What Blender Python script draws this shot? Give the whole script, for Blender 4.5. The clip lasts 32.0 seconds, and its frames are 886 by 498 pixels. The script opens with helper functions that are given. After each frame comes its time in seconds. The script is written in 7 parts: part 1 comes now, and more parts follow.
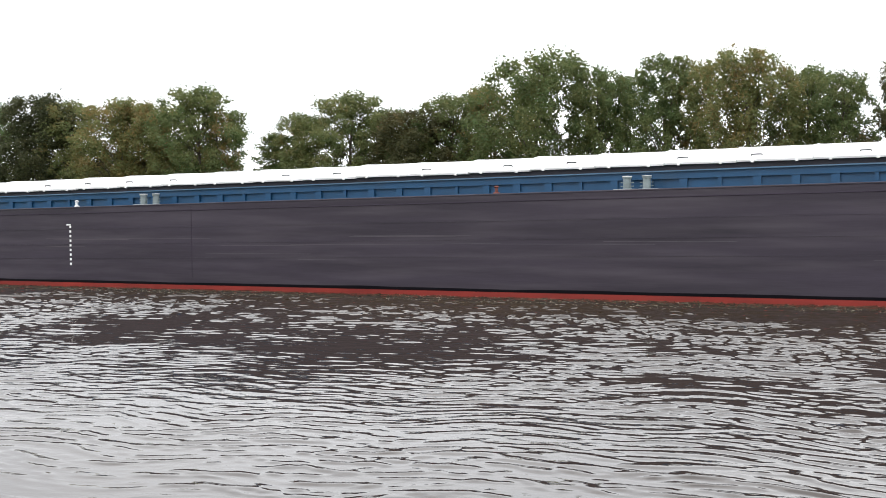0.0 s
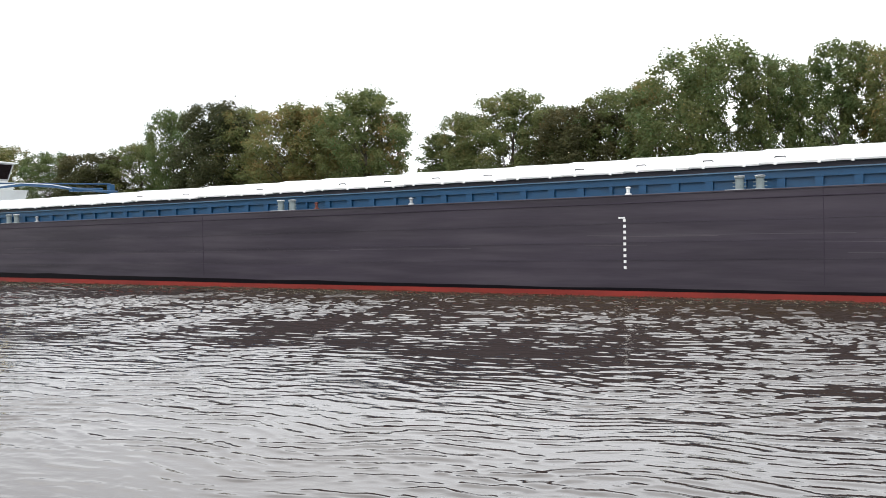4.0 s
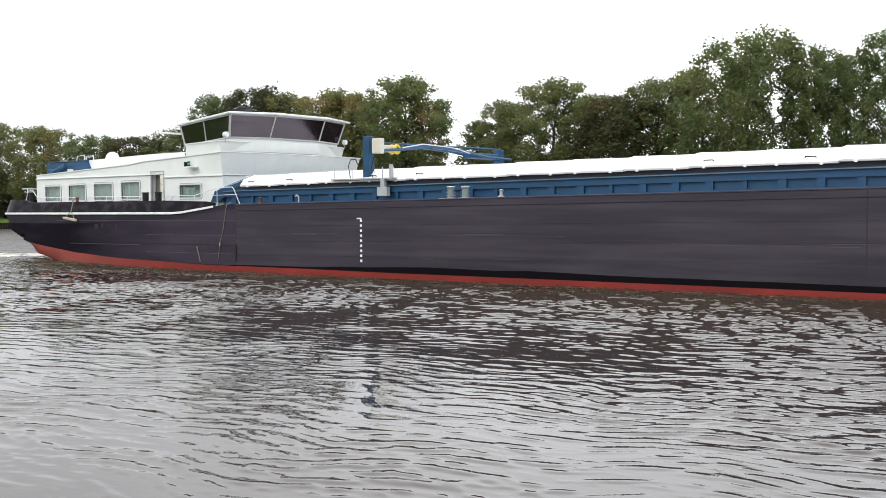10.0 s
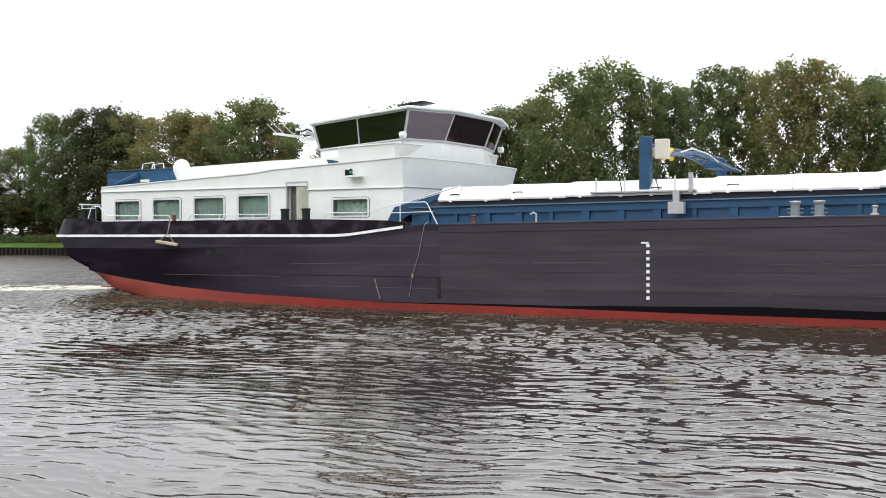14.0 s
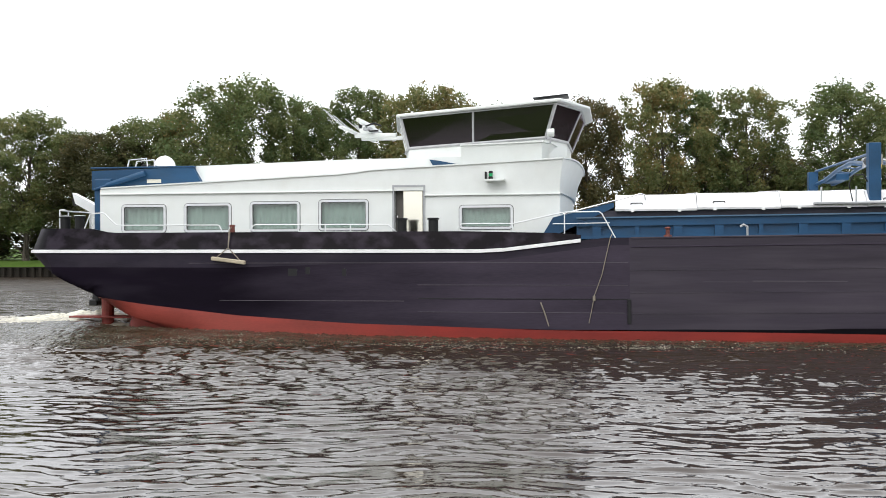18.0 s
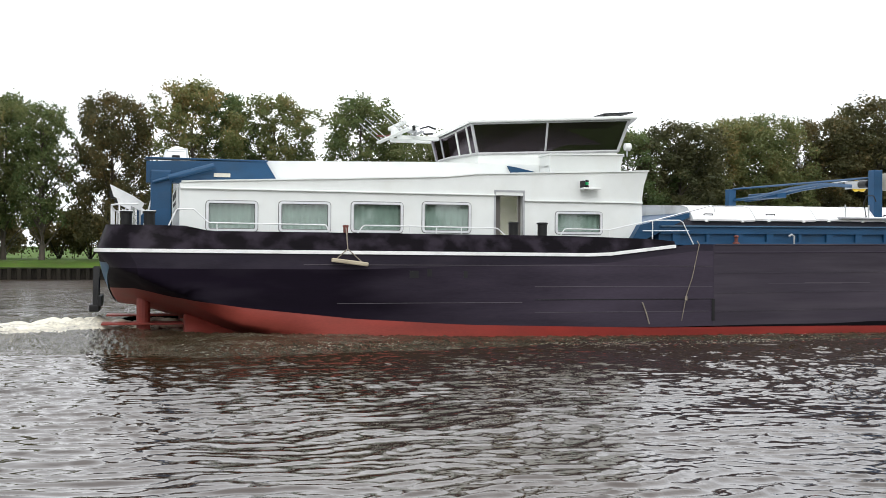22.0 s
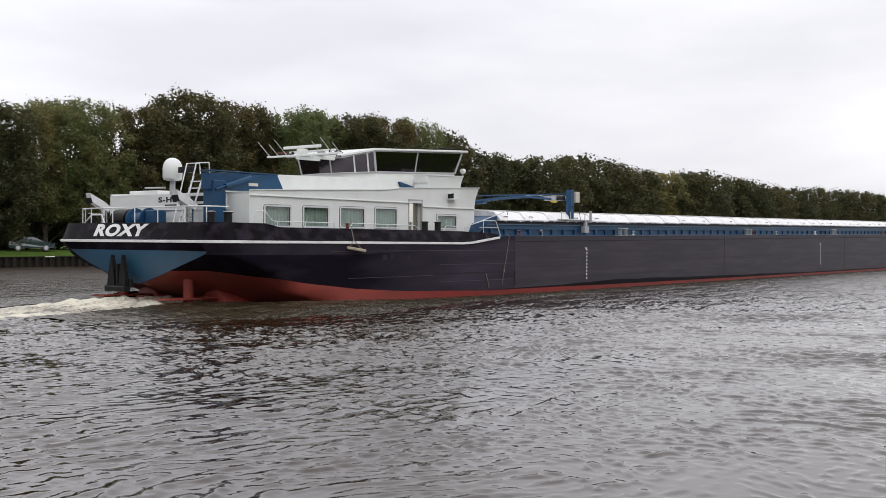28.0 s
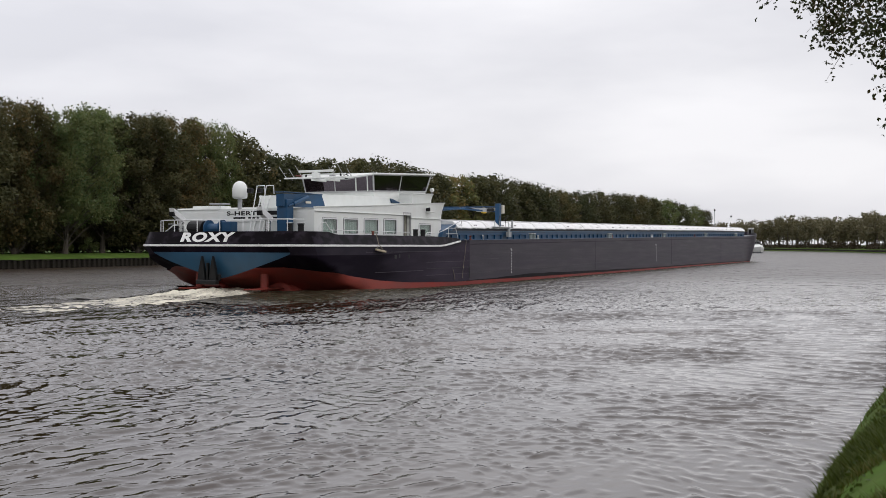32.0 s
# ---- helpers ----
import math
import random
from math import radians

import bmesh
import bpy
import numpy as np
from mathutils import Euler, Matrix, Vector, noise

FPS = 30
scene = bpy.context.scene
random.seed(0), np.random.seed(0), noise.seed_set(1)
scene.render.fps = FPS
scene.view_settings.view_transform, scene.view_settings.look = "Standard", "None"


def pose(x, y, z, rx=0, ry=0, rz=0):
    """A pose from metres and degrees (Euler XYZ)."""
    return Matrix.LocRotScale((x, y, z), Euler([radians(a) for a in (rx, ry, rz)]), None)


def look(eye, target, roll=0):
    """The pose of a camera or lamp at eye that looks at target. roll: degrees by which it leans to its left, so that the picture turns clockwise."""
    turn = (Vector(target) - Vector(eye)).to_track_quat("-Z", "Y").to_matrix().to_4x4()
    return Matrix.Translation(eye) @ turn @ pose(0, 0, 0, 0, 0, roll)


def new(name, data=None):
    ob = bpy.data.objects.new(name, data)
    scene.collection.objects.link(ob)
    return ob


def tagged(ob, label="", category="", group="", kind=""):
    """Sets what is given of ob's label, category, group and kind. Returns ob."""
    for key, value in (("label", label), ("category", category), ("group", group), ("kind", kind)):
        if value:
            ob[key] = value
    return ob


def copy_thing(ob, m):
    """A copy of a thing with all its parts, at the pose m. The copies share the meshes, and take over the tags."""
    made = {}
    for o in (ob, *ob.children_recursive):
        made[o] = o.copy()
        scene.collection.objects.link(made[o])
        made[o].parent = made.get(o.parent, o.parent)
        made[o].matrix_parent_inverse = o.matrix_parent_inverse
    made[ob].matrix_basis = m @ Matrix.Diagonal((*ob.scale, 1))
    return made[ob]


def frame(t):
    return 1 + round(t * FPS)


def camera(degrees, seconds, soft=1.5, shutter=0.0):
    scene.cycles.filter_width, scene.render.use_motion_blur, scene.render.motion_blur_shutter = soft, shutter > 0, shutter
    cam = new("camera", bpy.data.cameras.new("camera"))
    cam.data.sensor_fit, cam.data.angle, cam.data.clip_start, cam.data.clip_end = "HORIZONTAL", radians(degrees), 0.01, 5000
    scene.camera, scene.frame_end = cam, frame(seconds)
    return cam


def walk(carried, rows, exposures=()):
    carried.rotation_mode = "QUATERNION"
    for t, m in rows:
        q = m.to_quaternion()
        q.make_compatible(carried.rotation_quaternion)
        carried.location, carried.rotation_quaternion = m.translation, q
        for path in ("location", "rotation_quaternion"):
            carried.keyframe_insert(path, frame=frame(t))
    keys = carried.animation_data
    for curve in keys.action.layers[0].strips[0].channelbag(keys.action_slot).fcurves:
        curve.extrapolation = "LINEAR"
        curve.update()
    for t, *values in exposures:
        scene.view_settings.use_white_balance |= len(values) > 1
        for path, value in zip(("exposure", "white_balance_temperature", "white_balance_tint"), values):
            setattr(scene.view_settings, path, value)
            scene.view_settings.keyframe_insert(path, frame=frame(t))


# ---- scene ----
# ---------------------------------------------------------------- camera
EYE = (0.0, 0.0, 2.76)
# seconds, yaw, pitch, roll in degrees: the camera turns on one spot of the bank
TURN = [
    (0.0, 25.83, -1.61, 0.56),
    (0.5, 26.95, -1.68, 0.70),
    (1.0, 28.09, -1.69, 0.69),
    (1.5, 29.22, -1.70, 0.72),
    (2.0, 30.24, -1.68, 0.76),
    (2.5, 31.28, -1.67, 1.04),
    (3.0, 32.34, -1.65, 1.23),
    (3.5, 33.51, -1.64, 1.32),
    (4.0, 34.70, -1.59, 1.34),
    (4.5, 35.86, -1.59, 1.09),
    (6.5, 38.75, -1.66, 0.88),
    (7.0, 38.95, -1.74, 0.54),
    (7.5, 39.01, -1.81, 0.43),
    (8.0, 38.94, -1.85, 0.46),
    (8.5, 38.70, -1.84, 0.62),
    (9.0, 38.26, -1.97, 0.66),
    (9.5, 37.62, -2.14, 0.64),
    (10.0, 36.84, -2.23, 0.48),
    (10.5, 35.79, -2.15, 0.06),
    (11.0, 34.63, -1.88, 0.02),
    (11.5, 33.33, -1.61, 0.21),
    (12.0, 32.14, -1.31, 0.33),
    (12.5, 31.15, -1.09, 0.31),
    (13.0, 30.33, -0.90, 0.28),
    (13.5, 29.53, -0.86, 0.29),
    (15.5, 24.40, -1.46, 0.27),
    (16.0, 21.68, -1.39, 0.07),
    (16.5, 18.71, -1.03, -0.17),
    (17.0, 15.54, -0.66, -0.18),
    (17.5, 12.26, -0.32, -0.05),
    (18.0, 9.36, -0.13, 0.24),
    (18.5, 6.67, 0.01, 0.18),
    (19.0, 3.87, 0.07, -0.38),
    (19.5, 0.97, 0.00, -0.69),
    (20.0, -2.21, -0.03, -1.20),
    (20.5, -5.54, 0.01, -0.95),
    (21.0, -8.93, 0.08, -0.39),
    (21.5, -12.39, 0.12, -0.52),
    (22.0, -15.91, 0.02, -0.47),
    (22.5, -19.55, -0.12, -0.74),
    (23.0, -23.28, -0.21, -0.93),
    (23.5, -26.90, -0.15, -0.79),
    (24.0, -30.18, -0.05, -0.68),
    (24.5, -33.28, -0.03, -0.60),
    (25.0, -36.25, -0.13, -0.44),
    (25.5, -39.25, -0.18, 0.13),
    (27.5, -49.64, -0.56, -0.28),
    (28.0, -51.94, -0.47, -0.35),
    (28.5, -54.08, -0.37, -0.10),
    (29.0, -55.96, -0.34, 0.05),
    (29.5, -57.54, -0.42, -0.28),
    (30.0, -58.64, -0.50, -0.35),
    (30.5, -59.66, -0.60, -0.29),
    (31.0, -60.79, -0.67, -0.33),
    (31.5, -62.01, -0.52, -0.10),
    (32.0, -63.17, -0.29, -0.04),
]
cam = camera(45.7, 32.0, soft=0.9)
walk(cam, [(t, pose(*EYE, 90 + p, r, y)) for t, y, p, r in TURN],
     exposures=[(0, 0.26, 6400, 10), (6, 0.17, 6400, 10), (13, 0.10, 6400, 10), (20, 0.11, 6400, 10), (24, -0.06, 6380, 10.5), (26.5, -0.36, 6420, 12.5), (28, -0.57, 6470, 14), (32, -0.7, 6480, 14)])

# seconds, x, y, heading in degrees of the barge (its starboard side is y = 0 of its own space)
COURSE = [
    (0.0, -81.31, 33.75, 0.12),
    (2.0, -71.70, 33.10, 0.21),
    (4.0, -62.27, 32.56, 0.26),
    (6.0, -53.01, 32.12, 0.26),
    (8.0, -43.89, 31.75, 0.24),
    (10.0, -34.89, 31.47, 0.19),
    (12.0, -25.98, 31.24, 0.13),
    (14.0, -17.14, 31.07, 0.07),
    (16.0, -8.34, 30.93, 0.00),
    (18.0, 0.43, 30.83, -0.06),
    (20.0, 9.21, 30.74, -0.10),
    (22.0, 18.01, 30.66, -0.12),
    (24.0, 26.86, 30.57, -0.11),
    (26.0, 35.78, 30.47, -0.06),
    (28.0, 44.80, 30.35, 0.04),
    (30.0, 53.93, 30.19, 0.19),
    (32.0, 63.22, 29.98, 0.40),
]

# ---------------------------------------------------------------- light: bright overcast
world = bpy.data.worlds.new("overcast_sky")
scene.world = world
world.use_nodes = True
wn, wl = world.node_tree.nodes, world.node_tree.links
bg = wn["Background"]
sky = wn.new("ShaderNodeTexSky")
sky.sky_type, sky.sun_disc, sky.sun_elevation, sky.sun_rotation = "NISHITA", False, radians(42), radians(200)
sky.air_density, sky.dust_density, sky.altitude = 1.0, 3.0, 0
wc = wn.new("ShaderNodeTexCoord")
wm = wn.new("ShaderNodeMapping")
wm.inputs["Scale"].default_value = (1.0, 1.0, 4.0)
wl.new(wc.outputs["Generated"], wm.inputs["Vector"])
cl = wn.new("ShaderNodeTexNoise")
cl.inputs["Scale"].default_value, cl.inputs["Detail"].default_value, cl.inputs["Roughness"].default_value = 2.2, 6.0, 0.5
wl.new(wm.outputs["Vector"], cl.inputs["Vector"])
cr = wn.new("ShaderNodeValToRGB")
cr.color_ramp.elements[0].position, cr.color_ramp.elements[0].color = 0.3, (8.4, 8.6, 8.95, 1)
cr.color_ramp.elements[1].position, cr.color_ramp.elements[1].color = 0.68, (11.7, 11.85, 11.9, 1)
wl.new(cl.outputs["Fac"], cr.inputs["Fac"])
mx = wn.new("ShaderNodeMix")
mx.data_type = "RGBA"
mx.inputs["Factor"].default_value = 0.93
wl.new(sky.outputs["Color"], mx.inputs[6])
wl.new(cr.outputs["Color"], mx.inputs[7])
# an overcast sky is brighter overhead than at the horizon
sx = wn.new("ShaderNodeSeparateXYZ")
wl.new(wc.outputs["Generated"], sx.inputs[0])
gr = wn.new("ShaderNodeMapRange")
gr.inputs["From Min"].default_value, gr.inputs["From Max"].default_value = 0.1, 0.7
gr.inputs["To Min"].default_value, gr.inputs["To Max"].default_value = 0.92, 1.24
wl.new(sx.outputs["Z"], gr.inputs["Value"])
gs = wn.new("ShaderNodeVectorMath")
gs.operation = "SCALE"
wl.new(mx.outputs[2], gs.inputs[0])
wl.new(gr.outputs["Result"], gs.inputs["Scale"])
# and heavier cloud lies along the canal both ways
gw = wn.new("ShaderNodeMapRange")
gw.inputs["From Min"].default_value, gw.inputs["From Max"].default_value = -1.0, -0.5
gw.inputs["To Min"].default_value, gw.inputs["To Max"].default_value = 0.68, 1.0
wl.new(sx.outputs["X"], gw.inputs["Value"])
gv = wn.new("ShaderNodeVectorMath")
gv.operation = "SCALE"
wl.new(gs.outputs["Vector"], gv.inputs[0])
ge = wn.new("ShaderNodeMapRange")
ge.inputs["From Min"].default_value, ge.inputs["From Max"].default_value = 0.45, 1.0
ge.inputs["To Min"].default_value, ge.inputs["To Max"].default_value = 1.0, 0.88
wl.new(sx.outputs["X"], ge.inputs["Value"])
gm = wn.new("ShaderNodeMath")
gm.operation = "MULTIPLY"
wl.new(gw.outputs["Result"], gm.inputs[0])
wl.new(ge.outputs["Result"], gm.inputs[1])
wl.new(gm.outputs[0], gv.inputs["Scale"])
wl.new(gv.outputs["Vector"], bg.inputs["Color"])
bg.inputs["Strength"].default_value = 0.165
sun = new("sun", bpy.data.lights.new("sun", "SUN"))
sun.data.energy, sun.data.angle, sun.data.color = 0.6, radians(25), (1.0, 0.97, 0.92)
sun.matrix_world = look((-30, -60, 70), (0, 20, 0))

# ---------------------------------------------------------------- materials
MATS = {}


def paint(name, col, rough=0.5, metal=0.0, var=0.25, scale=3.0, fine=40.0, bump=0.15, stretch=(1, 1, 1), dirt=None, dirt_amount=0.0, dirt_edge=(0.5, 0.75), island=0.0, rnd=0.0, coat=0.0, spec=0.5, fade=None, deep=0.02):
    """A surface whose colour varies at two scales, with fine relief and, where given, dirt in streaks."""
    if name in MATS:
        return MATS[name]
    m = bpy.data.materials.new(name)
    m.use_nodes = True
    n, l = m.node_tree.nodes, m.node_tree.links
    b = n["Principled BSDF"]
    tc = n.new("ShaderNodeTexCoord")
    mp = n.new("ShaderNodeMapping")
    mp.inputs["Scale"].default_value = stretch
    l.new(tc.outputs["Object"], mp.inputs["Vector"])
    n1, n2 = n.new("ShaderNodeTexNoise"), n.new("ShaderNodeTexNoise")
    n1.inputs["Scale"].default_value, n1.inputs["Detail"].default_value = scale, 6
    n2.inputs["Scale"].default_value, n2.inputs["Detail"].default_value = fine, 3
    l.new(mp.outputs["Vector"], n1.inputs["Vector"])
    l.new(mp.outputs["Vector"], n2.inputs["Vector"])
    ad = n.new("ShaderNodeMath")
    ad.operation = "MULTIPLY_ADD"
    ad.inputs[1].default_value = 0.35
    l.new(n2.outputs["Fac"], ad.inputs[0])
    l.new(n1.outputs["Fac"], ad.inputs[2])
    rp = n.new("ShaderNodeMapRange")
    rp.inputs["From Min"].default_value, rp.inputs["From Max"].default_value = 0.4, 0.95
    rp.inputs["To Min"].default_value, rp.inputs["To Max"].default_value = 1 - var, 1 + var
    l.new(ad.outputs[0], rp.inputs["Value"])
    fac = rp.outputs["Result"]
    for src, amount in (("island", island), ("rnd", rnd)):
        if amount:
            g = n.new("ShaderNodeNewGeometry") if src == "island" else n.new("ShaderNodeObjectInfo")
            r2 = n.new("ShaderNodeMapRange")
            r2.inputs["To Min"].default_value, r2.inputs["To Max"].default_value = 1 - amount, 1 + amount
            l.new(g.outputs["Random Per Island" if src == "island" else "Random"], r2.inputs["Value"])
            mu = n.new("ShaderNodeMath")
            mu.operation = "MULTIPLY"
            l.new(fac, mu.inputs[0])
            l.new(r2.outputs["Result"], mu.inputs[1])
            fac = mu.outputs[0]
    sc = n.new("ShaderNodeVectorMath")
    sc.operation = "SCALE"
    sc.inputs[0].default_value = col[:3]
    l.new(fac, sc.inputs["Scale"])
    out = sc.outputs["Vector"]
    if dirt:
        n3 = n.new("ShaderNodeTexNoise")
        n3.inputs["Scale"].default_value, n3.inputs["Detail"].default_value = 0.9, 8
        m3 = n.new("ShaderNodeMapping")
        m3.inputs["Scale"].default_value = (stretch[0] * 1.7, stretch[1] * 1.7, stretch[2] * 1.2)
        l.new(tc.outputs["Object"], m3.inputs["Vector"])
        l.new(m3.outputs["Vector"], n3.inputs["Vector"])
        r3 = n.new("ShaderNodeMapRange")
        r3.inputs["From Min"].default_value, r3.inputs["From Max"].default_value = dirt_edge
        r3.inputs["To Max"].default_value = dirt_amount
        l.new(n3.outputs["Fac"], r3.inputs["Value"])
        mc = n.new("ShaderNodeMix")
        mc.data_type = "RGBA"
        l.new(r3.outputs["Result"], mc.inputs["Factor"])
        l.new(out, mc.inputs[6])
        mc.inputs[7].default_value = (*dirt, 1)
        out = mc.outputs[2]
    if fade:                            # shade changes raggedly along x: wear, and on the red also painted light
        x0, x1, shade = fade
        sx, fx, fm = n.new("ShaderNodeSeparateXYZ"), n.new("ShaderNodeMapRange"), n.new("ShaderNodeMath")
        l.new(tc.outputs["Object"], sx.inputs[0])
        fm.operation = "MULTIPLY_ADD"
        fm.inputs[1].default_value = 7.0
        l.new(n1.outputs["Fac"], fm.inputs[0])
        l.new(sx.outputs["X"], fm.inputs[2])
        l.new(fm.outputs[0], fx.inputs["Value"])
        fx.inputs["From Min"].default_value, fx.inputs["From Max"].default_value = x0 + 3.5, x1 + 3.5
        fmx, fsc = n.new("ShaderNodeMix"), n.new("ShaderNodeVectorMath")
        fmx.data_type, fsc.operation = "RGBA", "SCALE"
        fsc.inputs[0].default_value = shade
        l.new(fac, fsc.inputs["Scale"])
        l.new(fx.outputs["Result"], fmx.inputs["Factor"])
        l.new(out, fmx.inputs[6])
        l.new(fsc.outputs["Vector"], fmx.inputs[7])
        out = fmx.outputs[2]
    l.new(out, b.inputs["Base Color"])
    rr = n.new("ShaderNodeMapRange")
    rr.inputs["To Min"].default_value, rr.inputs["To Max"].default_value = max(rough - 0.12, 0.03), min(rough + 0.12, 1)
    l.new(n1.outputs["Fac"], rr.inputs["Value"])
    l.new(rr.outputs["Result"], b.inputs["Roughness"])
    b.inputs["Metallic"].default_value = metal
    b.inputs["Coat Weight"].default_value = coat
    b.inputs["Specular IOR Level"].default_value = spec
    if bump:
        bp = n.new("ShaderNodeBump")
        bp.inputs["Strength"].default_value, bp.inputs["Distance"].default_value = bump, deep
        l.new(ad.outputs[0], bp.inputs["Height"])
        l.new(bp.outputs["Normal"], b.inputs["Normal"])
    MATS[name] = m
    return m


def foliage(name, a, b_, c, light=0.35):
    """Leaves: three hues mixed leaf by leaf and tree by tree, with some light let through."""
    m = bpy.data.materials.new(name)
    m.use_nodes = True
    n, l = m.node_tree.nodes, m.node_tree.links
    p = n["Principled BSDF"]
    g, o, tc = n.new("ShaderNodeNewGeometry"), n.new("ShaderNodeObjectInfo"), n.new("ShaderNodeTexCoord")
    ns = n.new("ShaderNodeTexNoise")
    ns.inputs["Scale"].default_value, ns.inputs["Detail"].default_value = 0.35, 3
    l.new(tc.outputs["Object"], ns.inputs["Vector"])
    s1, s2 = n.new("ShaderNodeMath"), n.new("ShaderNodeMath")
    s1.operation = s2.operation = "MULTIPLY_ADD"
    s1.inputs[1].default_value, s2.inputs[1].default_value = 0.30, 0.44
    l.new(g.outputs["Random Per Island"], s1.inputs[0])
    l.new(ns.outputs["Fac"], s1.inputs[2])
    l.new(o.outputs["Random"], s2.inputs[0])
    l.new(s1.outputs[0], s2.inputs[2])
    r = n.new("ShaderNodeValToRGB")
    e = r.color_ramp.elements
    e[0].position, e[0].color = 0.45, (*a, 1)
    e[1].position, e[1].color = 0.82, (*b_, 1)
    e2 = e.new(1.0)
    e2.color = (*c, 1)
    dv = n.new("ShaderNodeMath")
    dv.operation = "MULTIPLY"
    dv.inputs[1].default_value = 0.78
    l.new(s2.outputs[0], dv.inputs[0])
    l.new(dv.outputs[0], r.inputs["Fac"])
    l.new(r.outputs["Color"], p.inputs["Base Color"])
    p.inputs["Roughness"].default_value = 0.55
    p.inputs["Specular IOR Level"].default_value = 0.3
    tr = n.new("ShaderNodeBsdfTranslucent")
    l.new(r.outputs["Color"], tr.inputs["Color"])
    ms = n.new("ShaderNodeMixShader")
    ms.inputs[0].default_value = light
    l.new(p.outputs[0], ms.inputs[1])
    l.new(tr.outputs[0], ms.inputs[2])
    l.new(ms.outputs[0], n["Material Output"].inputs["Surface"])
    return m


def glass(name, tint, rough=0.03, base=0.06, gloss=(0.8, 0.8, 0.8)):
    """A thin pane: see-through with its tint, glossy by Fresnel."""
    m = bpy.data.materials.new(name)
    m.use_nodes = True
    n, l = m.node_tree.nodes, m.node_tree.links
    n.remove(n["Principled BSDF"])
    t, g, ms = n.new("ShaderNodeBsdfTransparent"), n.new("ShaderNodeBsdfGlossy"), n.new("ShaderNodeMixShader")
    lw, pw, f = n.new("ShaderNodeLayerWeight"), n.new("ShaderNodeMath"), n.new("ShaderNodeMath")
    pw.operation, f.operation = "POWER", "MULTIPLY_ADD"
    pw.inputs[1].default_value, f.inputs[1].default_value, f.inputs[2].default_value = 5.0, 0.8, base
    l.new(lw.outputs["Facing"], pw.inputs[0])
    l.new(pw.outputs[0], f.inputs[0])
    t.inputs["Color"].default_value = (*tint, 1)
    g.inputs["Roughness"].default_value = rough
    g.inputs["Color"].default_value = (*gloss, 1)
    l.new(f.outputs[0], ms.inputs[0])
    l.new(t.outputs[0], ms.inputs[1])
    l.new(g.outputs[0], ms.inputs[2])
    l.new(ms.outputs[0], n["Material Output"].inputs["Surface"])
    return m


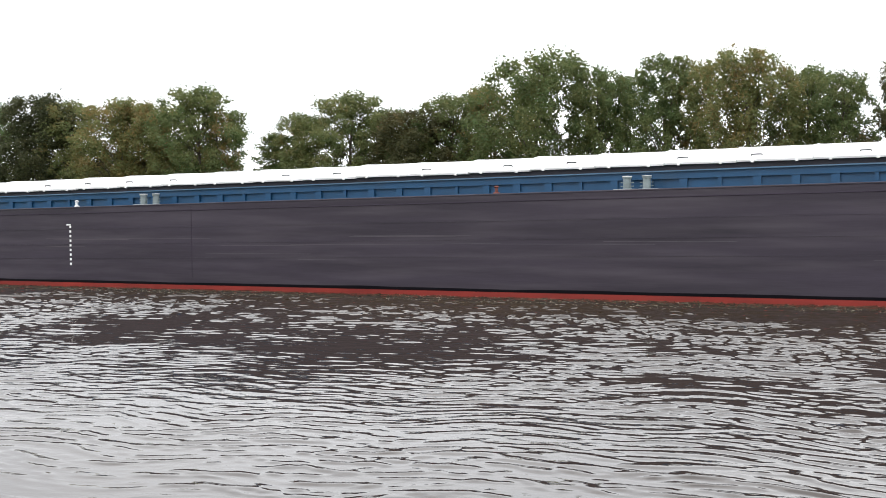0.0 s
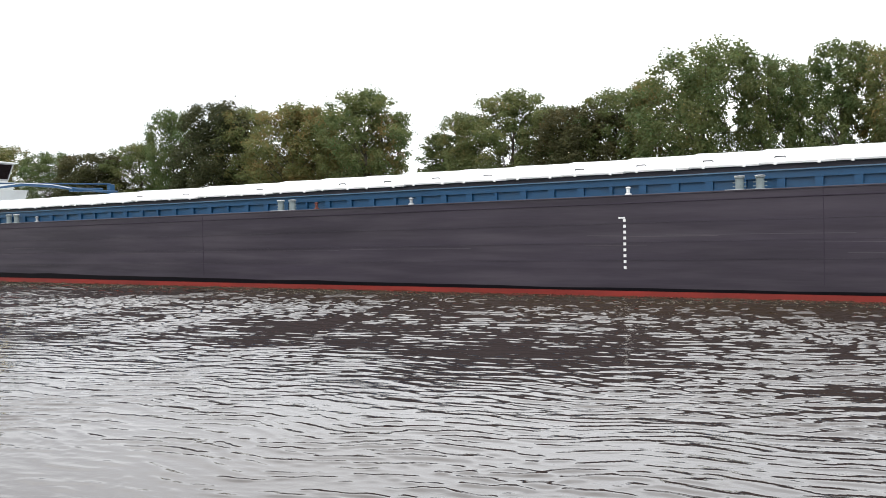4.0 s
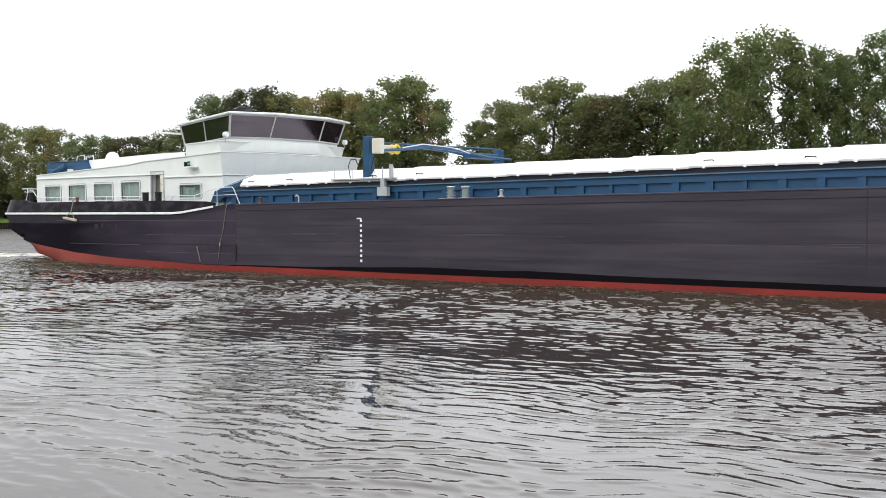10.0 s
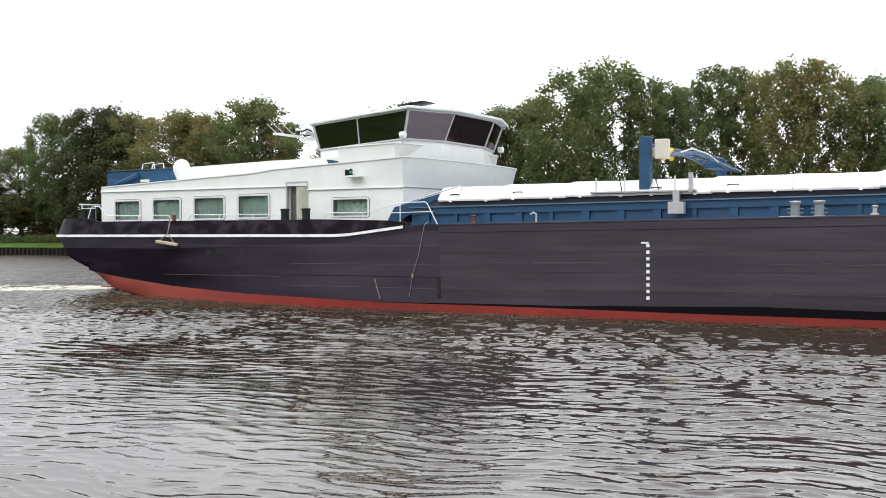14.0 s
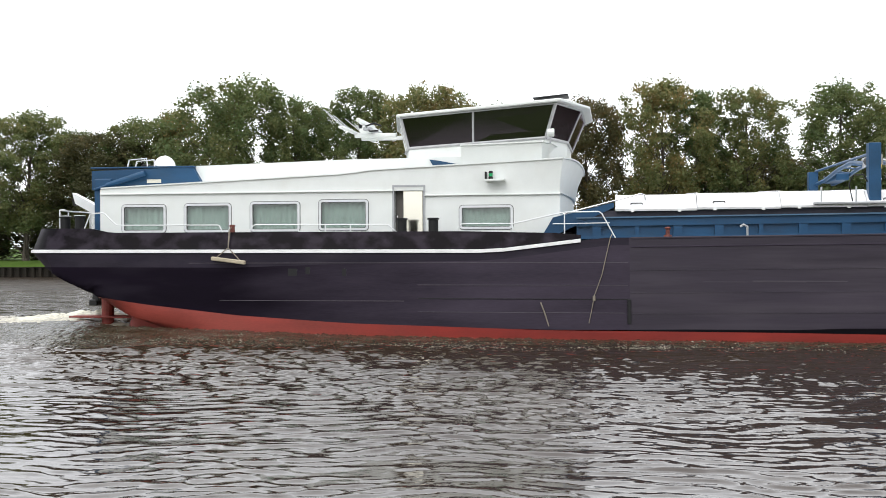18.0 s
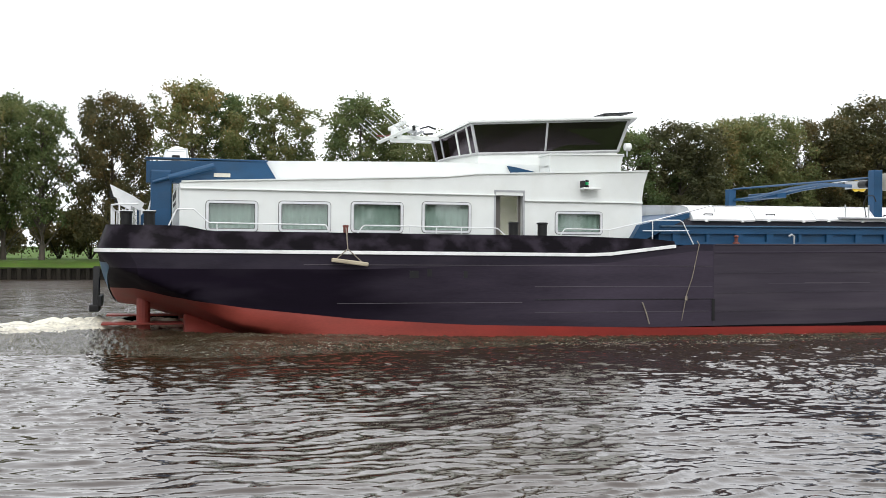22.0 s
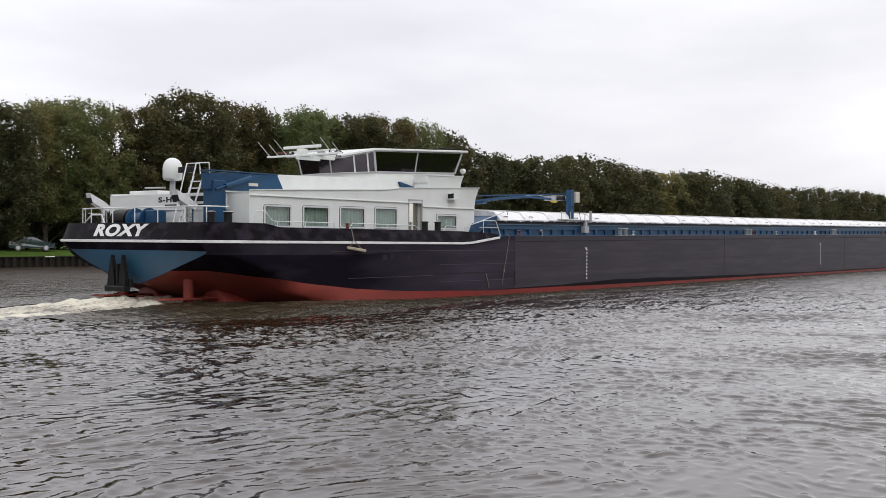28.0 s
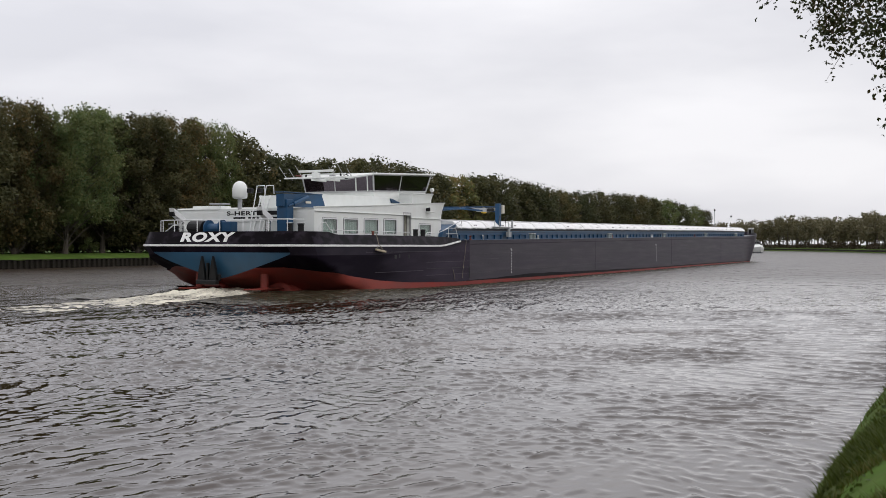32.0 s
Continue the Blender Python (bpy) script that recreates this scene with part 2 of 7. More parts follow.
def water_material():
    m = bpy.data.materials.new("canal_water")
    m.use_nodes = True
    n, l = m.node_tree.nodes, m.node_tree.links
    p = n["Principled BSDF"]
    tc = n.new("ShaderNodeTexCoord")
    ns = n.new("ShaderNodeTexNoise")
    ns.inputs["Scale"].default_value, ns.inputs["Detail"].default_value = 0.08, 4
    l.new(tc.outputs["Object"], ns.inputs["Vector"])
    r = n.new("ShaderNodeValToRGB")
    r.color_ramp.elements[0].position, r.color_ramp.elements[0].color = 0.35, (0.021, 0.0130, 0.0066, 1)
    r.color_ramp.elements[1].position, r.color_ramp.elements[1].color = 0.7, (0.033, 0.0210, 0.0108, 1)
    l.new(ns.outputs["Fac"], r.inputs["Fac"])
    l.new(r.outputs["Color"], p.inputs["Base Color"])
    # ripples too small and too far off to be modelled spread the reflection
    ln = n.new("ShaderNodeVectorMath")
    ln.operation = "LENGTH"
    l.new(tc.outputs["Object"], ln.inputs[0])
    ro = n.new("ShaderNodeMapRange")
    ro.inputs["From Min"].default_value, ro.inputs["From Max"].default_value = 36.0, 95.0
    ro.inputs["To Min"].default_value, ro.inputs["To Max"].default_value = 0.015, 0.36
    l.new(ln.outputs["Value"], ro.inputs["Value"])
    l.new(ro.outputs["Result"], p.inputs["Roughness"])
    l.new(ro.outputs["Result"], p.inputs["Coat Roughness"])
    p.inputs["IOR"].default_value = 1.36
    p.inputs["Specular Tint"].default_value = (1.0, 0.91, 0.94, 1)
    p.inputs["Coat Weight"].default_value, p.inputs["Coat IOR"].default_value = 0.28, 1.4
    # far off, wider wavelets break up the reflection
    fs = n.new("ShaderNodeMapRange")
    fs.inputs["From Min"].default_value, fs.inputs["From Max"].default_value = 30.0, 62.0
    fs.inputs["To Max"].default_value = 1.0
    l.new(ln.outputs["Value"], fs.inputs["Value"])
    # the fairway is ruffled by short steep wavelets, the shallows before it are not
    sy = n.new("ShaderNodeSeparateXYZ")
    l.new(tc.outputs["Object"], sy.inputs[0])
    fw = n.new("ShaderNodeMapRange")
    fw.inputs["From Min"].default_value, fw.inputs["From Max"].default_value = 22.0, 33.0
    l.new(sy.outputs["Y"], fw.inputs["Value"])
    # ripples finer than the modelled waves, at several sizes
    last = None
    for scl, dist, st, sx in ((0.8, 1.1, fs, 0.30), (3.4, 0.035, fw, 0.42), (2.2, 0.03, 0.15, 0.40), (6.0, 0.008, 0.5, 0.45)):
        mp = n.new("ShaderNodeMapping")
        mp.inputs["Scale"].default_value = (sx, 1.0, 1.0)
        mp.inputs["Rotation"].default_value = (0, 0, 0.25)
        l.new(tc.outputs["Object"], mp.inputs["Vector"])
        w = n.new("ShaderNodeTexNoise")
        w.inputs["Scale"].default_value, w.inputs["Detail"].default_value, w.inputs["Roughness"].default_value = scl, 3, 0.55
        l.new(mp.outputs["Vector"], w.inputs["Vector"])
        bp = n.new("ShaderNodeBump")
        bp.inputs["Distance"].default_value = dist
        l.new(w.outputs["Fac"], bp.inputs["Height"])
        if st in (fs, fw):
            l.new(st.outputs["Result"], bp.inputs["Strength"])
        else:
            bp.inputs["Strength"].default_value = st
        if last:
            l.new(last.outputs["Normal"], bp.inputs["Normal"])
        last = bp
    l.new(last.outputs["Normal"], p.inputs["Normal"])
    l.new(last.outputs["Normal"], p.inputs["Coat Normal"])
    return m


HULL_GREY = paint("weathered_charcoal_hull_paint", (0.0315, 0.0252, 0.036), 0.5, spec=0.25, var=0.38, scale=0.8, fine=14, bump=0.25, stretch=(0.13, 1, 2.4), dirt=(0.064, 0.054, 0.066), dirt_amount=0.7, dirt_edge=(0.44, 0.72))
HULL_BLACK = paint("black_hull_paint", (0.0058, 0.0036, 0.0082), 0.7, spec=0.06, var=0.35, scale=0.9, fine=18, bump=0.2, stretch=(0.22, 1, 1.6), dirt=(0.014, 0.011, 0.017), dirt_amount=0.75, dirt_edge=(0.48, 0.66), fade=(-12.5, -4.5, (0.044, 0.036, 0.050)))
# paler towards the stern: faded salmon paint plus bounced water light put into colour
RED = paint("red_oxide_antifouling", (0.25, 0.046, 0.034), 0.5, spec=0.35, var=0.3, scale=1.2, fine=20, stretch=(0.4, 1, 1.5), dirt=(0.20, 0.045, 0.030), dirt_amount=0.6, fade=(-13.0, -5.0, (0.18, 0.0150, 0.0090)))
BULWARK_BLACK = paint("patchy_black_bulwark_paint", (0.0030, 0.0018, 0.0034), 0.32, spec=0.05, var=0.4, scale=1.2, fine=12, bump=0.15, stretch=(1.0, 1, 1.9), dirt=(0.027, 0.021, 0.030), dirt_amount=0.8, dirt_edge=(0.47, 0.64))
WATERBAND = paint("black_boot_top", (0.0022, 0.0014, 0.0028), 0.5, spec=0.08, var=0.3, scale=2)
BLUE = paint("blue_enamel", (0.010, 0.056, 0.128), 0.45, spec=0.35, var=0.2, scale=1.5, fine=25, stretch=(0.5, 1, 1.5), dirt=(0.03, 0.055, 0.085), dirt_amount=0.35)
# coaming ledge lit from above: that light is put into a paler blue
BLUE_TOPLIT = paint("toplit_pale_blue_ledge", (0.05, 0.12, 0.20), 0.5, var=0.3, scale=2.0, fine=25, stretch=(0.4, 1, 1), dirt=(0.16, 0.19, 0.22), dirt_amount=0.5)
# upper coaming plate under the covers: its shade is put into this dark grey
COAMING_SHADE = paint("shade_grey_coaming_paint", (0.038, 0.036, 0.048), 0.55, spec=0.25, var=0.25, scale=1.5, fine=20, stretch=(0.3, 1, 1))
BLUE_STERN = paint("blue_transom_paint", (0.022, 0.082, 0.15), 0.4, var=0.15, scale=1.2, dirt=(0.03, 0.07, 0.11), dirt_amount=0.4)
WHITE = paint("white_enamel", (0.71, 0.73, 0.71), 0.38, var=0.05, scale=1.5, fine=30, bump=0.06, dirt=(0.6, 0.58, 0.52), dirt_amount=0.25)
WHITE_HATCH = paint("white_hatch_paint", (0.82, 0.82, 0.82), 0.5, var=0.06, scale=1.0, bump=0.1, dirt=(0.36, 0.33, 0.31), dirt_amount=0.45)
STRIPE = paint("white_strake_paint", (0.78, 0.78, 0.77), 0.45, var=0.08, scale=3, dirt=(0.35, 0.33, 0.32), dirt_amount=0.35)
RAIL = paint("pale_rail_paint", (0.70, 0.71, 0.71), 0.35, var=0.08, scale=5)
STEEL = paint("galvanised_steel", (0.55, 0.56, 0.57), 0.35, metal=0.7, var=0.12, scale=6)
STAINLESS = paint("stainless_steel", (0.62, 0.62, 0.63), 0.22, metal=1.0, var=0.1, scale=5)
BLACK = paint("black_fittings", (0.008, 0.008, 0.0085), 0.5, spec=0.3, var=0.25, scale=5)
GREY = paint("grey_fittings", (0.36, 0.37, 0.38), 0.5, var=0.15, scale=5)
BOLLARD_GREY = paint("weathered_grey_green_bollard", (0.17, 0.205, 0.21), 0.55, var=0.25, scale=5)
BEIGE = paint("beige_cabinet_paint", (0.56, 0.53, 0.45), 0.5, var=0.1, scale=3)
YELLOW = paint("yellow_enamel", (0.75, 0.52, 0.03), 0.4, var=0.12, scale=4)
RUBBER = paint("rubber_gasket", (0.09, 0.09, 0.09), 0.7, var=0.2, scale=8)
ROPE = paint("hemp_rope", (0.22, 0.19, 0.15), 0.9, var=0.3, scale=12)
TIMBER = paint("weathered_timber", (0.42, 0.36, 0.26), 0.8, var=0.3, scale=4, stretch=(0.3, 1, 1))
CURTAIN = paint("pale_green_curtain", (0.40, 0.50, 0.46), 0.85, var=0.12, scale=2.5, bump=0.1)
# dark base colour: the dimness inside the rooms is put into it
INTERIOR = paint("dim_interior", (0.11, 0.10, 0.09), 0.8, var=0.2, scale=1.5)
DECK = paint("grey_deck_paint", (0.09, 0.10, 0.11), 0.7, var=0.25, scale=1.5)
RUST = paint("rusty_red_fitting", (0.13, 0.035, 0.025), 0.7, var=0.4, scale=9)
GLASS = glass("cabin_window_glass", (0.82, 0.85, 0.83))
TINTED = glass("tinted_wheelhouse_glass", (0.15, 0.09, 0.16), rough=0.12, base=0.10, gloss=(0.80, 0.70, 0.79))
MIRROR = paint("mirror_glass_door", (0.72, 0.69, 0.60), 0.10, metal=1.0, var=0.05, scale=1.5, bump=0.02)
PILE = paint("weathered_steel_sheet_pile", (0.018, 0.015, 0.011), 0.85, var=0.4, rnd=0.25, scale=0.7, fine=6, stretch=(1, 1, 0.6), dirt=(0.026, 0.024, 0.014), dirt_amount=0.6, spec=0.2)
BARK = paint("grey_brown_bark", (0.075, 0.062, 0.048), 0.9, var=0.35, scale=2.5, stretch=(1, 1, 0.3))
GRASS = paint("grass_ground", (0.058, 0.105, 0.016), 0.95, spec=0.1, var=0.4, scale=0.35, fine=5, bump=0.5, dirt=(0.10, 0.085, 0.035), dirt_amount=0.45)
BLADE = foliage("grass_blades", (0.036, 0.060, 0.009), (0.078, 0.098, 0.014), (0.15, 0.095, 0.032), 0.35)
SCUFF = paint("scuffed_hull_edge", (0.055, 0.046, 0.056), 0.6, var=0.5, scale=1.5, stretch=(0.5, 1, 1))
LEAF = foliage("autumn_oak_leaves", (0.100, 0.148, 0.055), (0.185, 0.188, 0.070), (0.28, 0.19, 0.072), 0.5)
# darker copy of the oak leaves: the dense wood's shade put into their colour
LEAF_SHADED = foliage("shade_darkened_oak_leaves", (0.056, 0.066, 0.028), (0.096, 0.090, 0.036), (0.16, 0.11, 0.040), 0.45)
LEAF_RUSSET = foliage("russet_shrub_leaves", (0.13, 0.125, 0.05), (0.20, 0.16, 0.07), (0.27, 0.18, 0.08), 0.5)
LEAF_FAR = foliage("far_autumn_leaves", (0.10, 0.095, 0.05), (0.16, 0.135, 0.068), (0.22, 0.165, 0.085))
LEAF_NEAR = foliage("poplar_leaves", (0.03, 0.045, 0.015), (0.05, 0.06, 0.02), (0.11, 0.05, 0.02), 0.3)
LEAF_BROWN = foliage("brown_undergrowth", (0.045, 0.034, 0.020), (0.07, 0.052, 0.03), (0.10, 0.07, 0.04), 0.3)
WATER = water_material()


# ---------------------------------------------------------------- mesh helpers
def mesh_from(name, verts, faces, mat, smooth=False):
    me = bpy.data.meshes.new(name)
    me.from_pydata([tuple(v) for v in verts], [], faces)
    me.materials.append(mat)
    if smooth:
        me.polygons.foreach_set("use_smooth", [True] * len(me.polygons))
    me.update()
    return me


def part(name, bm, mat, parent=None, label="", smooth=False):
    """Links a bmesh, or a mesh, as one object under a thing or a part."""
    if isinstance(bm, bmesh.types.BMesh):
        me = bpy.data.meshes.new(name)
        bmesh.ops.recalc_face_normals(bm, faces=bm.faces)
        bm.to_mesh(me)
        bm.free()
        me.materials.append(mat)
        if smooth:
            me.polygons.foreach_set("use_smooth", [True] * len(me.polygons))
    else:
        me = bm
    ob = new(name, me)
    if parent:
        ob.parent = parent
    if label:
        ob["label"] = label
    return ob


def box(bm, x0, x1, y0, y1, z0, z1, bevel=0.0, m=None):
    r = bmesh.ops.create_cube(bm, size=1)
    vs = r["verts"]
    for v in vs:
        v.co = Vector(((x0 + x1) / 2 + v.co.x * (x1 - x0), (y0 + y1) / 2 + v.co.y * (y1 - y0), (z0 + z1) / 2 + v.co.z * (z1 - z0)))
        if m:
            v.co = m @ v.co
    if bevel:
        es = list({e for v in vs for e in v.link_edges})
        bmesh.ops.bevel(bm, geom=es, offset=bevel, segments=2, affect="EDGES", profile=0.5)
    return bm


def B(*a, bevel=0.0, m=None):
    return box(bmesh.new(), *a, bevel=bevel, m=m)


def tube(bm, pts, r=0.025, n=8, closed=False):
    """A round bar through the points."""
    pts = [Vector(p) for p in pts]
    rings = []
    for i, p in enumerate(pts):
        a = pts[i - 1] if i or closed else p
        b = pts[(i + 1) % len(pts)] if i < len(pts) - 1 or closed else p
        d = (b - a).normalized()
        u = d.cross(Vector((0, 0, 1)))
        u = u.normalized() if u.length > 0.05 else d.cross(Vector((0, 1, 0))).normalized()
        w = d.cross(u)
        rr = r[i] if isinstance(r, (list, tuple)) else r
        rings.append([bm.verts.new(p + (u * math.cos(k * math.tau / n) + w * math.sin(k * math.tau / n)) * rr) for k in range(n)])
    for i in range(len(rings) - (0 if closed else 1)):
        q, s = rings[i], rings[(i + 1) % len(rings)]
        for k in range(n):
            bm.faces.new((q[k], q[(k + 1) % n], s[(k + 1) % n], s[k]))
    if not closed:
        bm.faces.new(rings[0][::-1])
        bm.faces.new(rings[-1])
    return bm


def Tb(pts, r=0.025, n=8, closed=False):
    return tube(bmesh.new(), pts, r, n, closed)


def lathe(bm, prof, at=(0, 0, 0), n=20, axis="z"):
    """A turned shape: prof is (radius, height) from bottom to top."""
    rings = []
    for r, z in prof:
        ring = []
        for k in range(n):
            c, s = math.cos(k * math.tau / n) * r, math.sin(k * math.tau / n) * r
            v = (c, s, z) if axis == "z" else ((z, c, s) if axis == "x" else (c, z, s))
            ring.append(bm.verts.new(Vector(v) + Vector(at)))
        rings.append(ring)
    for q, s in zip(rings, rings[1:]):
        for k in range(n):
            bm.faces.new((q[k], q[(k + 1) % n], s[(k + 1) % n], s[k]))
    bm.faces.new(rings[0][::-1])
    bm.faces.new(rings[-1])
    return bm


def prism(bm, poly, lo, hi, axis="y"):
    """A flat outline pushed from lo to hi along an axis. y: outline in x, z; z: in x, y; x: in y, z."""
    def at(p, w):
        return (p[0], w, p[1]) if axis == "y" else ((p[0], p[1], w) if axis == "z" else (w, p[0], p[1]))
    a = [bm.verts.new(at(p, lo)) for p in poly]
    b = [bm.verts.new(at(p, hi)) for p in poly]
    k = len(poly)
    bm.faces.new(a)
    bm.faces.new(b[::-1])
    for i in range(k):
        bm.faces.new((a[i], b[i], b[(i + 1) % k], a[(i + 1) % k]))
    return bm


def rounded(x0, x1, z0, z1, r, k=4):
    out = []
    for cx, cz, a0 in ((x1 - r, z1 - r, 0), (x0 + r, z1 - r, 90), (x0 + r, z0 + r, 180), (x1 - r, z0 + r, 270)):
        for i in range(k + 1):
            a = radians(a0 + 90 * i / k)
            out.append((cx + r * math.cos(a), cz + r * math.sin(a)))
    return out


def ring(bm, outer, inner, y0, y1):
    """A frame between two outlines of equal count, in x, z, with thickness in y."""
    k = len(outer)
    V = [[bm.verts.new((p[0], y, p[1])) for p in o] for o in (outer, inner) for y in (y0, y1)]
    oa, ob_, ia, ib = V
    for i in range(k):
        j = (i + 1) % k
        bm.faces.new((oa[i], oa[j], ia[j], ia[i]))
        bm.faces.new((ob_[i], ib[i], ib[j], ob_[j]))
        bm.faces.new((oa[i], ob_[i], ob_[j], oa[j]))
        bm.faces.new((ia[i], ia[j], ib[j], ib[i]))
    return bm


def empty(name, m=None):
    ob = new(name)
    if m:
        ob.matrix_world = m
    return ob


# ---------------------------------------------------------------- ground, banks and water
FAR_Y = 92.0


def bank_line(s):
    """The near bank's edge and the canal's way at s metres along it: straight, then a long bend to the left."""
    if s < 190:
        return Vector((s, 1.0)), Vector((0, 1))
    r, a = 480.0, min((s - 190) / 480.0, 1.25)
    p = Vector((190 + r * math.sin(a), 1.0 + r * (1 - math.cos(a))))
    extra = max(0.0, s - 190 - 1.25 * r)
    d = Vector((math.cos(a), math.sin(a)))
    return p + d * extra, Vector((-d.y, d.x))


def build_ground():
    # one sheet: near land, near bank, canal bed, far bank, far land, swept along the canal
    prof = [(-1500, 1.1), (-300, 1.1), (-60, 1.15), (-12, 1.12), (-6, 1.15), (-4, 1.15), (-3, 1.14), (-2.2, 1.14), (-1.5, 1.12), (-1.0, 1.08), (-0.6, 1.02), (-0.3, 0.88), (-0.1, 0.72), (0.1, 0.52), (0.3, 0.3), (0.6, -0.1),
            (2.5, -1.2), (8, -2.8), (80, -2.8), (91.25, -2.8), (91.25, 0.9), (91.7, 1.0), (93.7, 1.35), (97, 1.5), (110, 1.5), (160, 1.5), (400, 1.6), (1800, 2)]
    ss = [-1500, -700, -400, -250] + [-150 + 10 * i for i in range(12)] + [-30 + 1.5 * i for i in range(21)] + [1.9 + 0.3 * i for i in range(100)] + [32 + 1.5 * i for i in range(18)] + [60 + 8 * i for i in range(18)] + [205 + 20 * i for i in range(36)] + [1000, 1400]
    verts, faces = [], []
    for s in ss:
        p, nrm = bank_line(s)
        for o, z in prof:
            if o > 95 and s > 190:      # the inner bank would fold over itself
                o = min(o, 95 + (o - 95) * 0.2, 400)
            if o < -700 and s > 190:
                o = -700
            wob = (noise.noise(Vector((s * 0.4, o * 0.8, 0))) * 0.07 + noise.noise(Vector((s * 1.7, o * 2.2, 7))) * 0.05) if -10 < o < 0.7 else 0.0
            q = p + nrm * o
            verts.append((q.x, q.y + (noise.noise(Vector((s * 0.25, 3, 0))) * 0.05 + noise.noise(Vector((s * 1.3, 8, 0))) * 0.04 if -0.7 < o < 1 and s < 200 else 0), z + wob))
    k = len(prof)
    for i in range(len(ss) - 1):
        for j in range(k - 1):
            a = i * k + j
            faces.append((a, a + k, a + k + 1, a + 1))
    ob = new("ground", mesh_from("ground", verts, faces, GRASS, smooth=True))
    tagged(ob, "grassy banks along both sides of the canal", "ground", kind="structure")


def build_water():
    """Waves are modelled where the camera is near them; the sheet goes on flat to the horizon."""
    rng = np.random.default_rng(4)
    waves = []
    for lam, amp, cnt in ((3.4, 0.005, 5), (1.5, 0.0042, 6), (0.8, 0.0056, 14), (0.5, 0.0044, 26), (0.33, 0.0038, 40), (0.23, 0.0024, 44)):
        for _ in range(cnt):
            along = rng.random() < 0.5
            th = radians(0 if along else 95) + rng.normal(0, 0.38)
            kk = math.tau / (lam * rng.uniform(0.75, 1.3))
            waves.append((kk * math.cos(th), kk * math.sin(th), amp * rng.uniform(0.5, 1.2) * 0.62, rng.uniform(0, 6.28), along))

    def chop(x, y, fade):
        """Waves with sharp crests and broad troughs: points gather at the crests."""
        g = (0.9 + 0.25 * np.sin(0.11 * x + 0.23 * y + 1) * np.sin(0.17 * x - 0.09 * y)) * fade
        # cat's paws: ruffled patches between smooth ones
        paw = (np.sin(0.31 * x + 0.83 * y + 1.7 * np.sin(0.21 * x - 0.3 * y)) * np.sin(0.23 * x - 0.55 * y + 2.1 * np.sin(0.17 * y + 0.11 * x) + 0.7)
               + 0.5 * np.sin(0.71 * x + 1.9 * y + 2 * np.sin(0.4 * x)) * np.sin(0.53 * x - 1.3 * y + 1.1))
        stir = 0.5 * (np.tanh((y - 22) / 3.0) - np.tanh((y - 43) / 4.0))
        g = g * (1.0 + 0.52 * (1 - 0.65 * stir) * np.tanh(1.8 * paw))
        # choppier where the hull passes
        west = np.clip((-2 - x) / 12, 0, 1)
        g = g * (0.62 + stir * (0.52 + 0.72 * west))
        # calmer down the canal
        g = g * (1 - 0.42 * np.clip((np.arctan2(-x, np.maximum(y, 0.1)) - 0.12) / 0.3, 0, 1) * np.clip((32 - y) / 8, 0, 1))
        # up the canal the waves run along it, elsewhere across it
        turn = np.clip((np.arctan2(x, np.maximum(y, 0.1)) - 0.35) / 0.75, 0, 1)
        g = g * (1 + 0.65 * turn)
        share = (1.28 * np.sqrt(1 - turn) + 0.12, 1.28 * np.sqrt(turn) + 0.12)
        wx = x + 0.35 * np.sin(0.9 * y + 0.5 * x) + 0.12 * np.sin(2.7 * y - 1.9 * x)
        wy = y + 0.3 * np.sin(0.7 * x + 1.3) + 0.13 * np.sin(2.1 * x + 0.6 * y + 2)
        z, dx, dy = np.zeros_like(x), np.zeros_like(x), np.zeros_like(x)
        for a, b, am, ph, along in waves:
            k = math.hypot(a, b)
            p = a * wx + b * wy + ph
            h = am * share[along]
            c = np.cos(p) * h
            z += np.sin(p) * h
            dx += c * (a / k)
            dy += c * (b / k)
        # no rogue waves
        dx, dy, z = (1.6 * w.std() * np.tanh(w / (1.6 * w.std())) for w in (dx, dy, z))
        # flat between, steep at the crests
        n = z / z.std()
        even = 0.7 * stir * west + 0.25 * stir
        z = z.std() * ((0.40 + 0.85 * even) * n + (1 - even) * 1.3 * np.log1p(np.exp(3.0 * (n - 0.3))) / 3.0)
        return dx * g * 0.7, dy * g * 0.7, (z - z.mean()) * g

    # polar fan round the eye, finer when near
    az = np.linspace(radians(-98), radians(66), 960)      # from +y towards -x
    d = [0.3]
    while d[-1] < 130:
        d.append(d[-1] + (0.25 if d[-1] < 9 else d[-1] * 0.0026 if d[-1] < 24 else d[-1] * 0.0024 if d[-1] < 45 else d[-1] * 0.010))
    d = np.array(d + [170, 240, 400, 800, 1700, 3200])
    D, A = np.meshgrid(d, az)
    x, y = -D * np.sin(A), D * np.cos(A)
    fade = np.clip((150 - D) / 60, 0.0, 1)
    dx, dy, z = chop(x, y, fade)
    x, y = x + dx, y + dy
    verts = np.stack([x, y, z], -1).reshape(-1, 3)
    nd, na = len(d), len(az)
    i, j = np.meshgrid(np.arange(na - 1), np.arange(nd - 1), indexing="ij")
    a = (i * nd + j).ravel()
    faces = np.stack([a, a + 1, a + nd + 1, a + nd], -1)
    me = bpy.data.meshes.new("water")
    me.vertices.add(len(verts))
    me.vertices.foreach_set("co", verts.ravel())
    me.loops.add(faces.size)
    me.loops.foreach_set("vertex_index", faces.ravel())
    me.polygons.add(len(faces))
    me.polygons.foreach_set("loop_start", np.arange(len(faces)) * 4)
    me.polygons.foreach_set("use_smooth", np.ones(len(faces), dtype=bool))
    me.update(calc_edges=True)
    me.validate()
